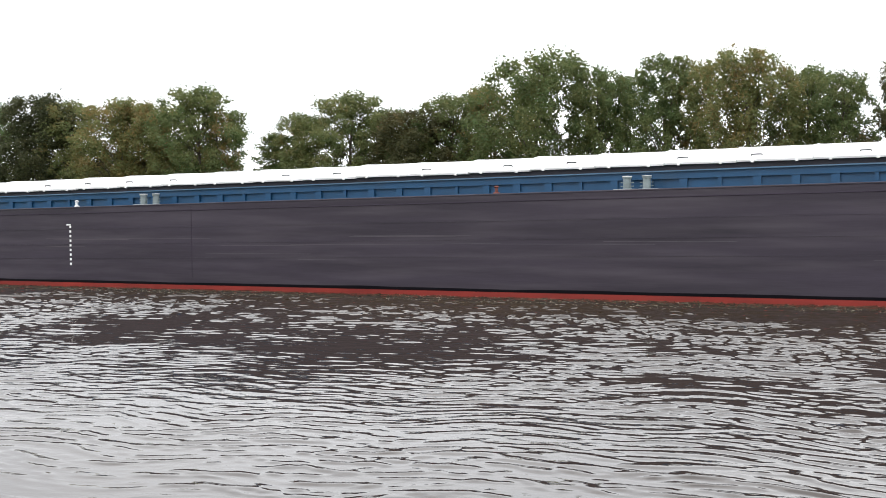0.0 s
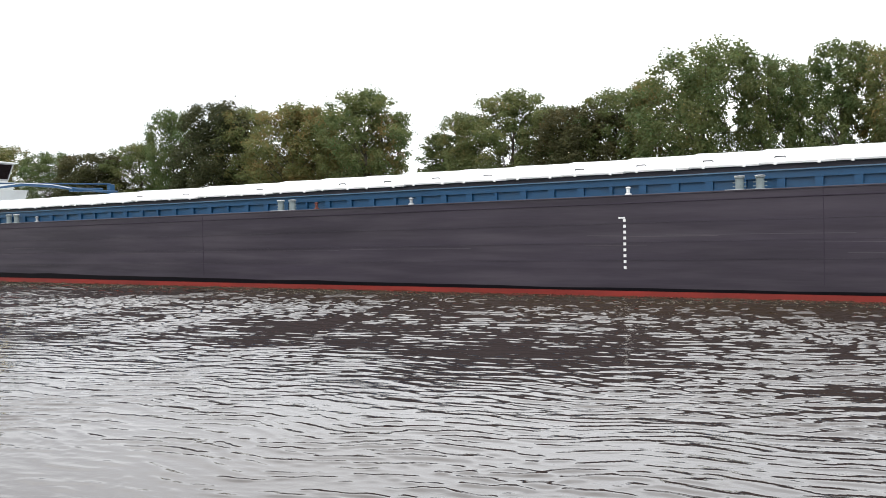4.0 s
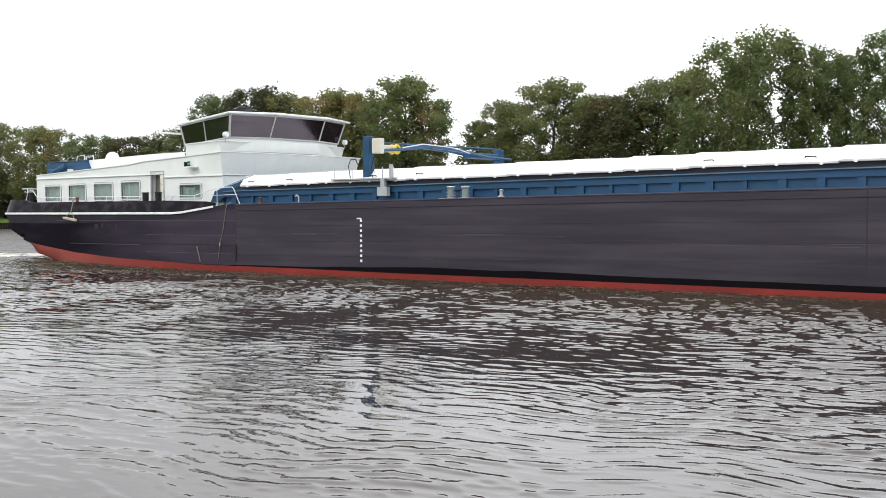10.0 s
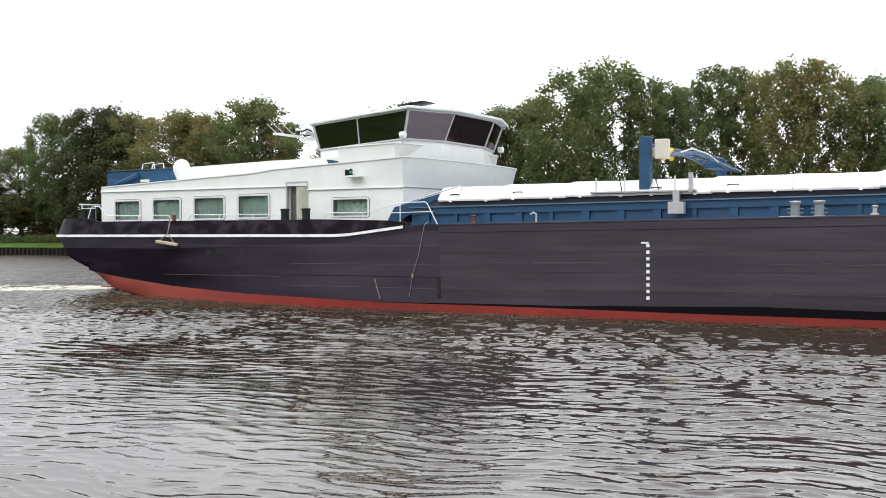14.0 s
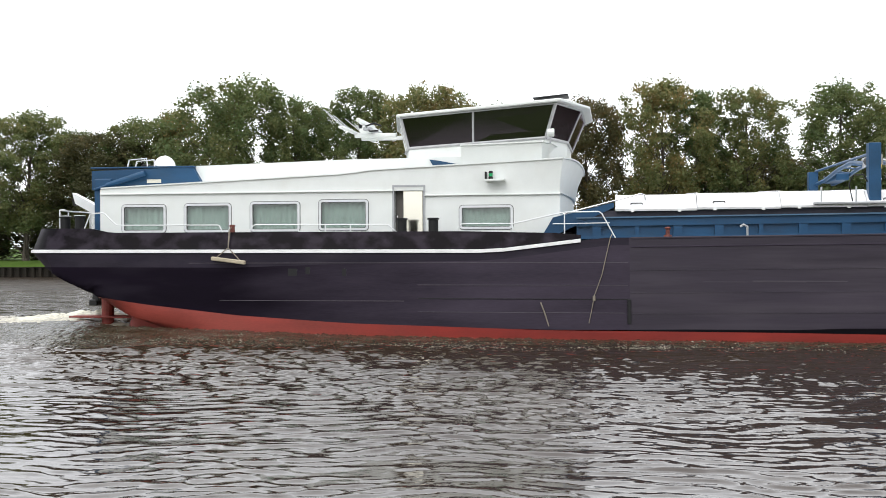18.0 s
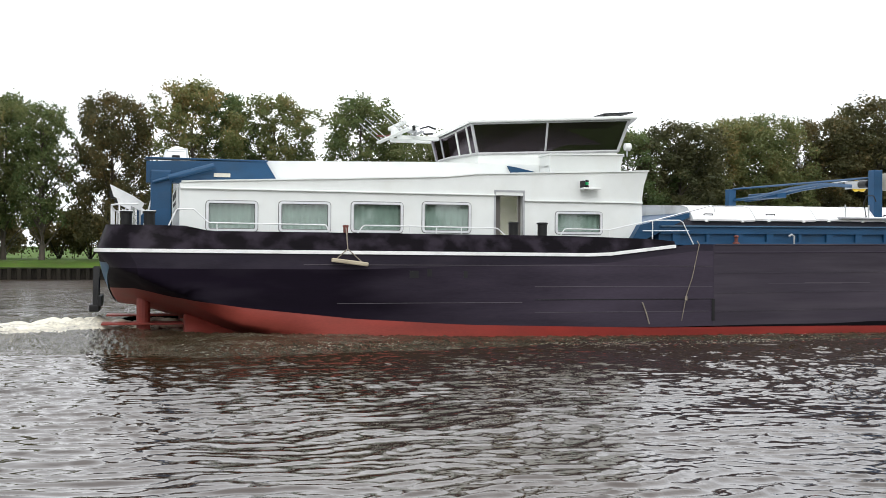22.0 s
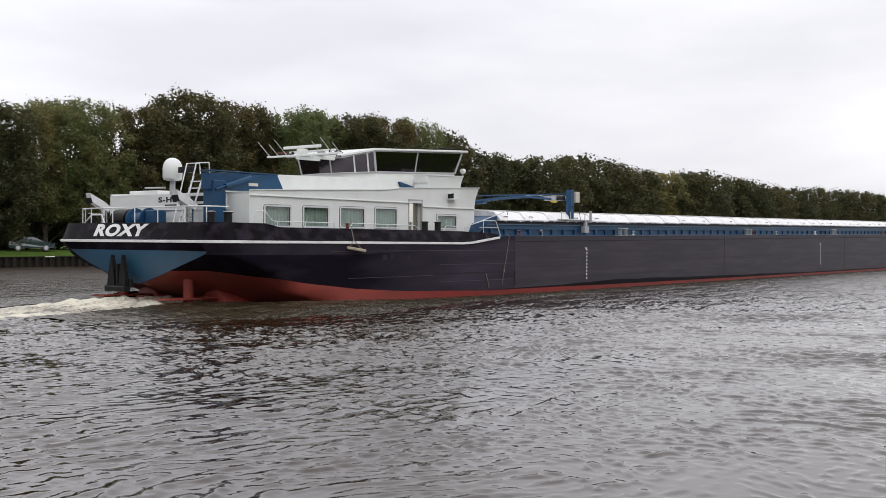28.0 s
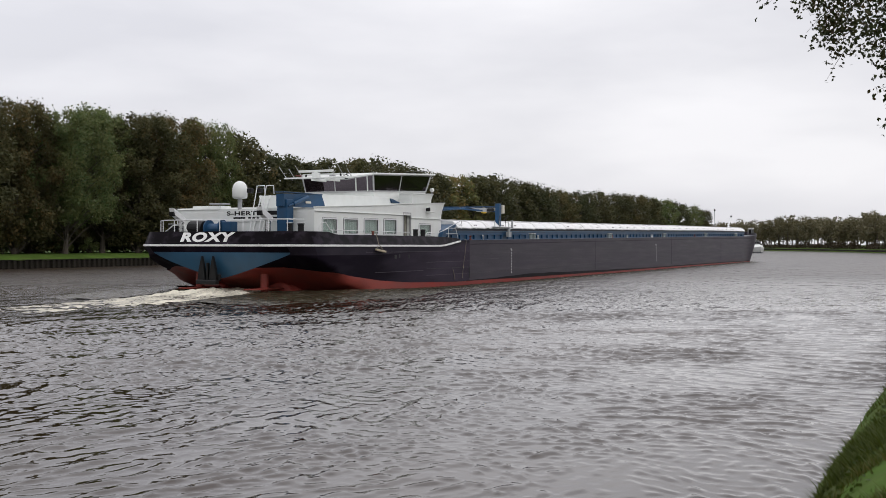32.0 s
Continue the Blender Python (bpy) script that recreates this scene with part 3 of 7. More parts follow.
    me.materials.append(WATER)
    ob = new("water", me)
    return tagged(ob, "rippled brown canal water reflecting a bright overcast sky", "water", kind="structure")


def build_quay():
    """Steel sheet piling along the far bank: folded piles with a cap beam."""
    def fold(x):
        return [(x, 0.0), (x + 0.28, 0.0), (x + 0.38, 0.24), (x + 0.66, 0.24), (x + 0.76, 0.0)]
    def rows(prof):
        verts, faces = [], []
        for px, dy in prof:
            verts += [(px, dy - 0.1, -2.5), (px, dy - 0.1, 0.92), (px, 0.5, 0.92)]
        for i in range(len(prof) - 1):
            a = i * 3
            faces += [(a, a + 3, a + 4, a + 1), (a + 1, a + 4, a + 5, a + 2)]
        return verts, faces
    ob = part("sheet_pile_wall", B(-330, 330, FAR_Y - 0.14, FAR_Y + 0.2, 0.925, 1.0, bevel=0.02), PILE)
    tagged(ob, "dark weathered sheet piling along the grassy far bank", "quay wall", kind="structure")
    for x0, x1 in ((-330, -114), (114, 330)):
        prof, x = [], x0
        while x < x1:
            prof += fold(x)[:4]
            x += 0.76
        v, f = rows(prof)
        far = part("far_piling", mesh_from("far_piling", v, f, PILE), None, ob)
        far.location = (0, FAR_Y, 0)
        far["kind"] = "stuff"
    v, f = rows(fold(0))
    me = mesh_from("sheet_pile", v, f, PILE)
    rng = random.Random(2)
    for i in range(300):
        p = part("sheet_pile", me, None, ob)
        p.location = (-114 + 0.76 * i, FAR_Y + rng.uniform(-0.015, 0.015), rng.uniform(-0.03, 0.0))


build_ground()
WATER_SHEET = build_water()
build_quay()


# ---------------------------------------------------------------- trees
def leaf_cloud(rng, centres, radii, count, size, flat=0.75):
    """Small bent leaf clumps on and in a set of balls: verts and faces as arrays."""
    w = radii ** 2
    pick = rng.choice(len(centres), count, p=w / w.sum())
    u = rng.normal(size=(count, 3))
    u /= np.linalg.norm(u, axis=1)[:, None]
    rad = radii[pick] * rng.uniform(0.32, 1.05, count) ** 0.65
    c = centres[pick] + u * rad[:, None] * np.array([1, 1, flat])
    a = rng.normal(size=(count, 3)) + u * 0.8
    a /= np.linalg.norm(a, axis=1)[:, None]
    t = np.cross(a, rng.normal(size=(count, 3)))
    t /= np.linalg.norm(t, axis=1)[:, None]
    b = np.cross(a, t)
    s = (size * rng.uniform(0.6, 1.4, count))[:, None]
    v = np.stack([c - t * s, c - b * s * 0.62 + a * s * 0.15, c + t * s * 0.95, c + b * s * 0.66 - a * s * 0.1], 1).reshape(-1, 3)
    f = np.arange(count * 4).reshape(-1, 4)
    return v, f


def array_mesh(name, v, f, mat):
    me = bpy.data.meshes.new(name)
    me.vertices.add(len(v))
    me.vertices.foreach_set("co", np.asarray(v, dtype=float).ravel())
    k = f.shape[1]
    me.loops.add(f.size)
    me.loops.foreach_set("vertex_index", f.ravel())
    me.polygons.add(len(f))
    me.polygons.foreach_set("loop_start", np.arange(len(f)) * k)
    me.update(calc_edges=True)
    me.materials.append(mat)
    return me


TOP = {}


def leaf_sprays(rng, centres, radii, count, size, flat=0.85):
    """Small three-cornered leaf sprays, thickest towards the outside of each clump: verts and faces as arrays."""
    w = radii ** 2
    pick = rng.choice(len(centres), count, p=w / w.sum())
    u = rng.normal(size=(count, 3))
    u /= np.linalg.norm(u, axis=1)[:, None]
    rad = radii[pick] * rng.random(count) ** 0.45 * (1 + 0.10 * np.clip(rng.normal(size=count), -2, 2))
    # loose sprays stand out beyond the clumps
    rad = np.where(rng.random(count) < 0.16, rad * rng.uniform(1.1, 1.6, count), rad)
    c = centres[pick] + u * rad[:, None] * np.array([1, 1, flat])
    a = rng.normal(size=(count, 3)) + u * 0.7 + np.array([0, 0, 0.5])
    a /= np.linalg.norm(a, axis=1)[:, None]
    t = np.cross(a, rng.normal(size=(count, 3)))
    t /= np.linalg.norm(t, axis=1)[:, None]
    b = np.cross(a, t)
    s = (size * rng.uniform(0.55, 1.5, count))[:, None]
    k = rng.uniform(-0.5, 0.5, count)[:, None]
    v = np.stack([c - t * s, c + t * s * 0.8 - b * s * 0.3, c + b * s * 1.1 + t * s * k], 1).reshape(-1, 3)
    return v, np.arange(count * 3).reshape(-1, 3)


def make_tree(seed, height, width, leaves, size, label, low=0.10, mat=None, top=0.60, clumps=140, gap=1.0):
    """A tree with tapered trunk, rising limbs and a domed crown of leaf clumps at the limbs' ends, with gaps between them.
    low: where the crown begins; top: how high its widest part is, in shares of the height."""
    rng = np.random.default_rng(seed)
    root = empty("tree")
    bm = bmesh.new()
    lean = rng.normal(0, 0.012, 2)
    n = 7
    trunk = [Vector((lean[0] * height * (i / n) ** 1.5 * 2 + rng.normal(0, 0.06), lean[1] * height * (i / n) ** 1.5 * 2 + rng.normal(0, 0.06), -0.3 + height * 0.86 * i / n)) for i in range(n + 1)]
    r0 = height * 0.015
    tube(bm, trunk, [r0 * (1.35 if i == 0 else 1) * (1 - 0.85 * i / n) + 0.02 for i in range(n + 1)], 8)

    def on_trunk(f):
        p = max(0.0, min(0.999, f)) * n
        return trunk[int(p)].lerp(trunk[int(p) + 1], p - int(p))
    # an uneven outline: the crown swells and shrinks with the bearing
    lobes = [(rng.integers(2, 6), rng.uniform(0, 6.28), rng.uniform(0.04, 0.10)) for _ in range(4)]
    cs, rs = [], []
    for i in range(clumps):
        u = (i + rng.random()) / clumps                        # share of the crown's height
        az = i * 2.39996 + rng.uniform(-0.4, 0.4)
        z = low + (0.97 - low) * u
        if z < top:
            env = 0.70 + 0.30 * math.sin(math.pi / 2 * (z - low) / max(top - low, 0.01))
        else:
            env = math.sqrt(max(0.0, 1 - ((z - top) / (1.03 - top)) ** 2.3))
        env *= 1 + sum(a * math.sin(k * az + p + 3 * z) for k, p, a in lobes)
        inner = rng.random() < 0.30
        reach = (0.5 * width * env - 0.05 * width) * (rng.uniform(0.15, 0.6) if inner else rng.uniform(0.82, 1.0))
        hub = on_trunk(z / 0.9 - 0.06 - 0.22 * reach / width * 2)
        end = Vector((hub.x + math.cos(az) * reach, hub.y + math.sin(az) * reach, height * z))
        if i % 2 == 0:
            mid = hub.lerp(end, 0.5) + Vector((0, 0, 0.05 * reach))
            tube(bm, [hub, mid, end], [r0 * 0.36 * (1.05 - z * 0.7), r0 * 0.2 * (1.05 - z * 0.7), 0.012], 4)
        cs.append(list(end))
        rs.append(width * rng.uniform(0.055, 0.115) * (1.15 if inner else 1.0) * gap)
    part("trunk", bm, BARK, root)
    v, f = leaf_sprays(rng, np.array(cs), np.array(rs), leaves, size)
    part("crown", array_mesh("crown", v, f, mat or LEAF), None, root)
    TOP[root.name] = np.sort(v[:, 2])[-60]
    return tagged(root, label, "tree", group="trees on the far bank")


KINDS = [make_tree(11, 18, 10.5, 24000, 0.15, "broad oak in green and browning leaf on the far bank", 0.20),
         make_tree(12, 18, 9.0, 17000, 0.15, "tall oak with thinning autumn leaves on the far bank", 0.24, gap=0.95),
         make_tree(13, 18, 12.0, 30000, 0.155, "wide-crowned oak with yellowing leaves on the far bank", 0.22, top=0.66, clumps=165),
         make_tree(14, 18, 7.5, 18000, 0.145, "slender dark green tree on the far bank", 0.10, top=0.42),
         make_tree(15, 18, 11.0, 33000, 0.16, "dense autumn oak with dark foliage on the far bank", 0.08, LEAF_SHADED, gap=1.1),
         make_tree(16, 18, 11.0, 7000, 0.30, "dense oak in the second row of the wood", 0.04, LEAF_SHADED, gap=1.2),
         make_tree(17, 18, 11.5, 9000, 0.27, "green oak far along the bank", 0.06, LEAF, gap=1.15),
         make_tree(18, 18, 11.5, 9000, 0.27, "dark autumn oak far along the bank", 0.06, LEAF_SHADED, gap=1.15)]
# bearing from the camera's spot (degrees, left positive), top's height (degrees), kind, width factor, setback
ROW = [
    (60.5, 4.5, 2, 1.3, 0), (57.5, 4.3, 0, 1.1, 3), (55.2, 3.9, 1, 1.0, 0), (53.0, 3.9, 4, 1.0, 0), (50.6, 4.4, 0, 1.0, 4), (48.9, 6.1, 0, 0.75, 3),
    (46.9, 6.5, 4, 0.95, 0), (45.2, 6.2, 1, 1.0, 2), (42.9, 6.4, 0, 1.0, 0), (40.8, 6.3, 2, 0.8, 3), (38.9, 7.2, 0, 0.95, 0), (37.9, 5.9, 1, 0.6, 2),
    (34.6, 4.6, 3, 0.8, 0), (33.2, 5.8, 0, 0.7, 0), (31.0, 6.9, 0, 0.9, 0), (28.9, 6.0, 1, 0.8, 3), (27.2, 6.0, 4, 0.8, 0), (25.4, 6.8, 1, 0.85, 2),
    (23.4, 7.3, 0, 0.8, 4), (21.2, 8.9, 2, 1.15, 0), (17.3, 8.0, 1, 0.85, 0), (15.8, 7.6, 0, 0.7, 5), (13.9, 8.6, 3, 0.95, 0), (12.3, 8.1, 1, 0.75, 4),
    (9.6, 8.6, 2, 0.9, 0), (6.8, 7.7, 0, 0.8, 3), (5.0, 7.3, 1, 0.8, 0), (1.6, 7.9, 4, 0.75, 0), (-2.4, 8.9, 0, 0.95, 0), (-4.6, 8.1, 3, 1.0, 3),
    (-7.0, 8.2, 1, 0.95, 0), (-11.2, 8.2, 0, 1.05, 0), (-13.2, 7.0, 1, 0.6, 4), (-15.6, 6.3, 2, 0.7, 0), (-18.0, 6.8, 0, 0.7, 2),
    (-20.4, 6.7, 4, 0.75, 0), (-23.6, 6.2, 1, 0.85, 2), (-26.0, 6.5, 0, 0.8, 0), (-28.6, 6.8, 4, 0.9, 0), (-31.2, 6.9, 0, 0.9, 2), (-33.3, 7.2, 2, 0.8, 0),
    (-35.6, 6.9, 4, 0.9, 1), (-38.4, 7.7, 0, 1.05, 0), (-41.0, 7.2, 4, 0.9, 2), (-43.4, 7.0, 2, 0.9, 0), (-45.2, 6.9, 1, 1.0, 3), (-47.0, 6.8, 4, 1.0, 0),
    (-49.0, 6.7, 0, 1.0, 0), (-50.8, 6.5, 2, 0.8, 2), (-52.3, 5.8, 4, 0.8, 0), (-53.8, 4.8, 1, 0.9, 0), (-55.2, 4.5, 0, 0.9, 3), (-56.6, 4.5, 4, 0.9, 0),
    (-58.2, 4.5, 2, 0.9, 0), (-59.6, 4.6, 4, 1.0, 2), (-61.0, 4.3, 0, 1.0, 0), (-62.3, 3.9, 4, 1.0, 0), (-63.6, 3.7, 2, 0.9, 3), (-64.8, 3.7, 0, 1.0, 0),
    (-66.0, 3.7, 4, 1.0, 0), (-67.2, 3.4, 2, 1.0, 2), (-68.3, 3.2, 4, 1.0, 0), (-69.4, 2.9, 0, 1.0, 0), (-70.5, 2.8, 4, 1.0, 0), (-71.5, 2.8, 2, 1.0, 2),
    (-72.4, 2.7, 4, 1.0, 0), (-73.3, 2.6, 0, 1.0, 0), (-74.1, 2.5, 4, 1.0, 0), (-74.9, 2.4, 2, 1.0, 0), (-75.6, 2.2, 4, 1.0, 0), (-76.3, 2.05, 0, 0.9, 0), (-76.9, 1.8, 4, 0.8, 0)]


def plant_row():
    rng = random.Random(3)
    first = {}
    for az, el, kind, wide, back in ROW:
        if az < -33 and kind in (0, 1, 2) and rng.random() < (0.5 if az > -62 else 0.7):
            kind = 4
        if az < -52:                    # far along the bank coarser leaves will do
            kind = 7 if kind == 4 or rng.random() < 0.4 else 6
        y = 99.5 + back + rng.uniform(-0.6, 0.6)
        x = -y * math.tan(radians(az))
        dist = math.hypot(x, y)
        h = EYE[2] + dist * math.tan(radians(el)) - 1.5
        s = h / TOP[KINDS[kind].name]
        wd = wide * (1.2 if 24 < az < 48 else 0.98 if -14 < az <= 24 else 1.12)
        m = pose(x, y, 1.5, 0, 0, rng.uniform(0, 360)) @ Matrix.Diagonal((wd, wd, s, 1))
        if kind in first:
            copy_thing(KINDS[kind], m)
        else:
            first[kind] = m
    return first


def plant_fill():
    """A second row behind, lower than the first, that closes the view under the crowns; one gap stays open."""
    rng = random.Random(5)
    tops = sorted((-a, e) for a, e, *_ in ROW)
    x = -215.0
    while x < 405:
        y = 107 + rng.uniform(-2, 5)
        az = math.degrees(math.atan2(-x, y))
        if not (35.0 < az < 37.6) and not (-62 < x < 3):
            el = min(e for a, e in tops if abs(a + az) < 4.5) if any(abs(a + az) < 4.5 for a, e in tops) else 3.0
            h = (EYE[2] + math.hypot(x, y) * math.tan(radians(el * (rng.uniform(0.72, 0.92) if az < -36 else rng.uniform(0.42, 0.66)))) - 1.5)
            k = 5
            s = h / TOP[KINDS[k].name]
            w = rng.uniform(0.85, 1.15)
            copy_thing(KINDS[k], pose(x, y, 1.5, 0, 0, rng.uniform(0, 360)) @ Matrix.Diagonal((w, w, s, 1)))
        x += rng.uniform(4.5, 7.5) if x > 5 else rng.uniform(8, 12)


def plant_behind():
    """Trees on the near land behind the camera's spot: windows and water mirror them."""
    rng = random.Random(12)
    for i in range(15):
        k = (0, 2, 4, 0, 1)[i % 5]
        s = rng.uniform(13, 17) / TOP[KINDS[k].name]
        if 3 < i < 9:
            continue
        ob = copy_thing(KINDS[k], pose(-95 + 12.5 * i + rng.uniform(-3, 3), -17 + rng.uniform(-4, 3), 1.1, 0, 0, rng.uniform(0, 360)) @ Matrix.Diagonal((1, 1, s, 1)))
        tagged(ob, "autumn oak standing on the near land", "tree", group="trees on the near land")


PLACED = plant_row()
plant_fill()
plant_behind()
KINDS[5].matrix_basis = pose(-218, 108, 1.5) @ Matrix.Diagonal((1, 1, 0.8, 1))
for k_, m_ in PLACED.items():
    KINDS[k_].matrix_basis = m_
# ---------------------------------------------------------------- the barge (own space: x ahead, y to port from its starboard side, z up from the water)
BARGE = tagged(empty("cargo_barge"), "long dark-hulled cargo barge with white deckhouse, under way", "barge")
BEAM, MID = 11.4, 5.7
BOW_X = 116.0


def lerp_table(tab, x):
    if x <= tab[0][0]:
        return tab[0][1]
    for (a, p), (b, q) in zip(tab, tab[1:]):
        if x <= b:
            return p + (q - p) * (x - a) / (b - a)
    return tab[-1][1]


def sheer(x):
    """Height of the deck's edge."""
    return lerp_table([(-19.4, 2.66), (-4.0, 2.62), (-0.75, 3.0), (0, 3.0), (80, 3.76), (104, 3.90), (116, 4.28)], x)


def plan_half(x):
    """Half breadth at the deck."""
    if x < -17.6:
        u = min((-17.6 - x) / 1.75, 1.0)
        return MID - 1.35 * (1 - math.sqrt(max(0.0, 1 - u ** 2.2)))
    if x > 103:
        u = (x - 103) / (BOW_X - 103)
        return MID * max(0.0, 1 - u ** 2.3) ** 0.6 + 0.25
    return MID


def paint_line(x):
    return lerp_table([(-19.4, 1.50), (-18.7, 1.52), (-18.2, 1.46), (-15, 1.0), (-12, 0.68), (-8.5, 0.46), (-2.4, 0.30), (4, 0.285), (8, 0.25), (16, 0.235), (28, 0.205), (88, 0.195), (104, 0.10), (116, 0.08)], x)


def section(x):
    """Points (half breadth, z) from the keel outwards and up to the deck's edge."""
    b, top = plan_half(x), sheer(x)
    low = lerp_table([(-19.4, 0.93), (-18.6, 0.80), (-16.8, 0.46), (-15.5, 0.0), (-14, -0.35), (-12.5, -0.7), (-10.5, -1.1), (116, -1.1)], x)
    lift = lerp_table([(-19.4, 1.30), (-17, 0.94), (-16.5, 0.80), (-15.5, 0.62), (-14, 0.46), (-9, 0.2), (-3, 0.0), (116, 0.0)], x)
    bend = lerp_table([(-19.4, 1.2), (-17, 1.45), (-14, 1.7), (-9, 2.2), (116, 2.4)], x)
    # the bow flares: narrower towards the water
    k = lerp_table([(96, 0.0), (103, 0.14), (116, 0.5)], x)
    pts = []
    for i in range(15):
        e = i / 14
        pts.append((b * (1 - k) * e, low + lift * e ** bend + (0.35 * max(0, e - 0.85) / 0.15) ** 2 * 0.3))
    z0 = pts[-1][1]
    for i in range(1, 7):
        pts.append((b * (1 - k * (1 - i / 6) ** 1.3), z0 + (top - z0) * i / 6))
    return pts


def shear_x(x, z, h=0.0):
    """The stern's ends rake: in above the strake and in below it, and below the strake it bows in plan."""
    w = max(0.0, min(1.0, (-17.2 - x) / 1.6))
    x += 0.34 * w * w * min(1.0, h / 4.35) ** 2.5 * max(0.0, min(1.0, (2.62 - z) / 0.36))
    if z > 2.66:
        return x + w * 0.26 * (z - 2.66) / 0.7
    if z < 2.45:
        return x + w * 0.42 * ((2.45 - z) / 1.3) ** 1.5
    return x


def split(pts, level):
    """The lower and upper part of a section, cut at a height."""
    for i, (p, q) in enumerate(zip(pts, pts[1:])):
        if p[1] <= level < q[1]:
            f = (level - p[1]) / (q[1] - p[1])
            c = (p[0] + (q[0] - p[0]) * f, level)
            return pts[:i + 1] + [c], [c] + pts[i + 1:]
    return (pts, [pts[-1], pts[-1]]) if level >= pts[-1][1] else ([pts[0], pts[0]], pts)


def resample(pts, n):
    L = [0.0]
    for p, q in zip(pts, pts[1:]):
        L.append(L[-1] + math.hypot(q[0] - p[0], q[1] - p[1]))
    out, j = [], 0
    for i in range(n):
        s = L[-1] * i / (n - 1)
        while j < len(L) - 2 and L[j + 1] < s:
            j += 1
        d = L[j + 1] - L[j]
        f = 0 if d < 1e-9 else min(1, max(0, (s - L[j]) / d))
        out.append((pts[j][0] + (pts[j + 1][0] - pts[j][0]) * f, pts[j][1] + (pts[j + 1][1] - pts[j][1]) * f))
    return out


def hull_zone(name, stations, cut, n, mat, label):
    """One painted zone of the shell, a plating for each side."""
    for side in (-1, 1):
        verts, faces = [], []
        for x in stations:
            for h, z in resample(cut(x), n):
                verts.append((shear_x(x, z, h), MID + side * h, z))
        for i in range(len(stations) - 1):
            for j in range(n - 1):
                a = i * n + j
                f = (a, a + n, a + n + 1, a + 1)
                faces.append(f if side < 0 else f[::-1])
        part(name, mesh_from(name, verts, faces, mat, smooth=True), None, BARGE, label)


AFT = [-19.34, -19.3, -19.2, -19.0, -18.7, -18.4, -18.1, -17.8, -17.5, -17.2, -16.9, -16.6, -16.3] + [-16 + 0.4 * i for i in range(12)] + [-11.2 + 0.75 * i for i in range(15)] + [-0.06]
FORE = [-0.06] + [1.5 + 1.5 * i for i in range(66)] + [103] + [103 + 0.8 * i for i in range(1, 17)]


def band(x):
    return paint_line(x) + lerp_table([(-19, 0.0), (-4, 0.0), (1, 0.05), (4, 0.09), (7, 0.18), (12, 0.27), (16, 0.25), (20, 0.21), (30, 0.18), (45, 0.10), (58, 0.11), (116, 0.10)], x) * (1 + 0.35 * noise.noise(Vector((x * 0.35, 0, 0))))


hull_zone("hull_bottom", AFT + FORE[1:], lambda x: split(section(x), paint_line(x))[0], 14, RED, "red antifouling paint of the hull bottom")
hull_zone("boot_topping", FORE, lambda x: split(split(section(x), paint_line(x))[1], band(x))[0], 2, WATERBAND, "black band above the red paint")
QUARTER = AFT[:AFT.index(-18.4) + 1]


def knuckle(x):
    return sheer(x) - lerp_table([(-19.4, 0.50), (-12, 0.50), (-6, 0.30), (-0.06, 0.22)], x)


# same black paint made greyer: sky light on the upright plating, put into colour
STRAKE_SKYLIT = paint("skylit_grey_strake_paint", (0.021, 0.017, 0.026), 0.65, spec=0.12, var=0.35, scale=0.9, fine=18, bump=0.2, stretch=(0.3, 1, 1.6), dirt=(0.036, 0.030, 0.041), dirt_amount=0.7, dirt_edge=(0.48, 0.66))
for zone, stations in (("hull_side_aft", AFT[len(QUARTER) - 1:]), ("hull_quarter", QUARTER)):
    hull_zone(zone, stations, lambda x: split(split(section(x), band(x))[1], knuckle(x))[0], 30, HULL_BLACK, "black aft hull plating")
    hull_zone("sheer_strake", stations, lambda x: split(section(x), knuckle(x))[1], 5, STRAKE_SKYLIT, "scuffed grey strake under the white rubbing strake")
hull_zone("hull_side", FORE, lambda x: split(section(x), band(x))[1], 9, HULL_GREY, "weathered charcoal hull plating")


def transom():
    x = AFT[0]
    pts = section(x)
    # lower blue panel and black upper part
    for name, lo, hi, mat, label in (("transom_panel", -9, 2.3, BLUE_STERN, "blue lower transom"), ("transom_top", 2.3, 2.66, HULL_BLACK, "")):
        bm = bmesh.new()
        cols = []
        for i in range(41):
            e = -1 + 2 * i / 40
            h = plan_half(x) * e
            zb = min(max(pts[min(14, int(abs(e) * 14))][1] + (abs(e) * 14 % 1) * (pts[min(14, int(abs(e) * 14) + 1)][1] - pts[min(14, int(abs(e) * 14))][1]), lo), hi)
            zs = [zb + (hi - zb) * k / 5 for k in range(6)]
            cols.append([bm.verts.new((shear_x(x, z, abs(h)) - 0.004 - 0.05 * (1 - e * e), MID + h, z)) for z in zs])
        for p, q in zip(cols, cols[1:]):
            for k in range(5):
                bm.faces.new((p[k], q[k], q[k + 1], p[k + 1]))
        part(name, bm, mat, BARGE, label, smooth=True)


transom()


def edge_path(x0, x1):
    """Starboard deck edge from amidships round the stern to port."""
    xs = [x for x in AFT if x0 <= x <= x1]
    star = [(x, MID - plan_half(x)) for x in xs][::-1]
    stern = [(AFT[0] - 0.05 * (1 - e * e), MID + plan_half(AFT[0]) * e) for e in [-1 + 0.1 * i for i in range(1, 20)]]
    port = [(x, MID + plan_half(x)) for x in xs]
    return star + stern + port


def bulwark_top(x):
    return lerp_table([(-19.4, 3.40), (-16.85, 3.38), (-16.2, 3.24), (-5, 3.22), (-2.2, 3.15), (-0.8, 3.03)], x)


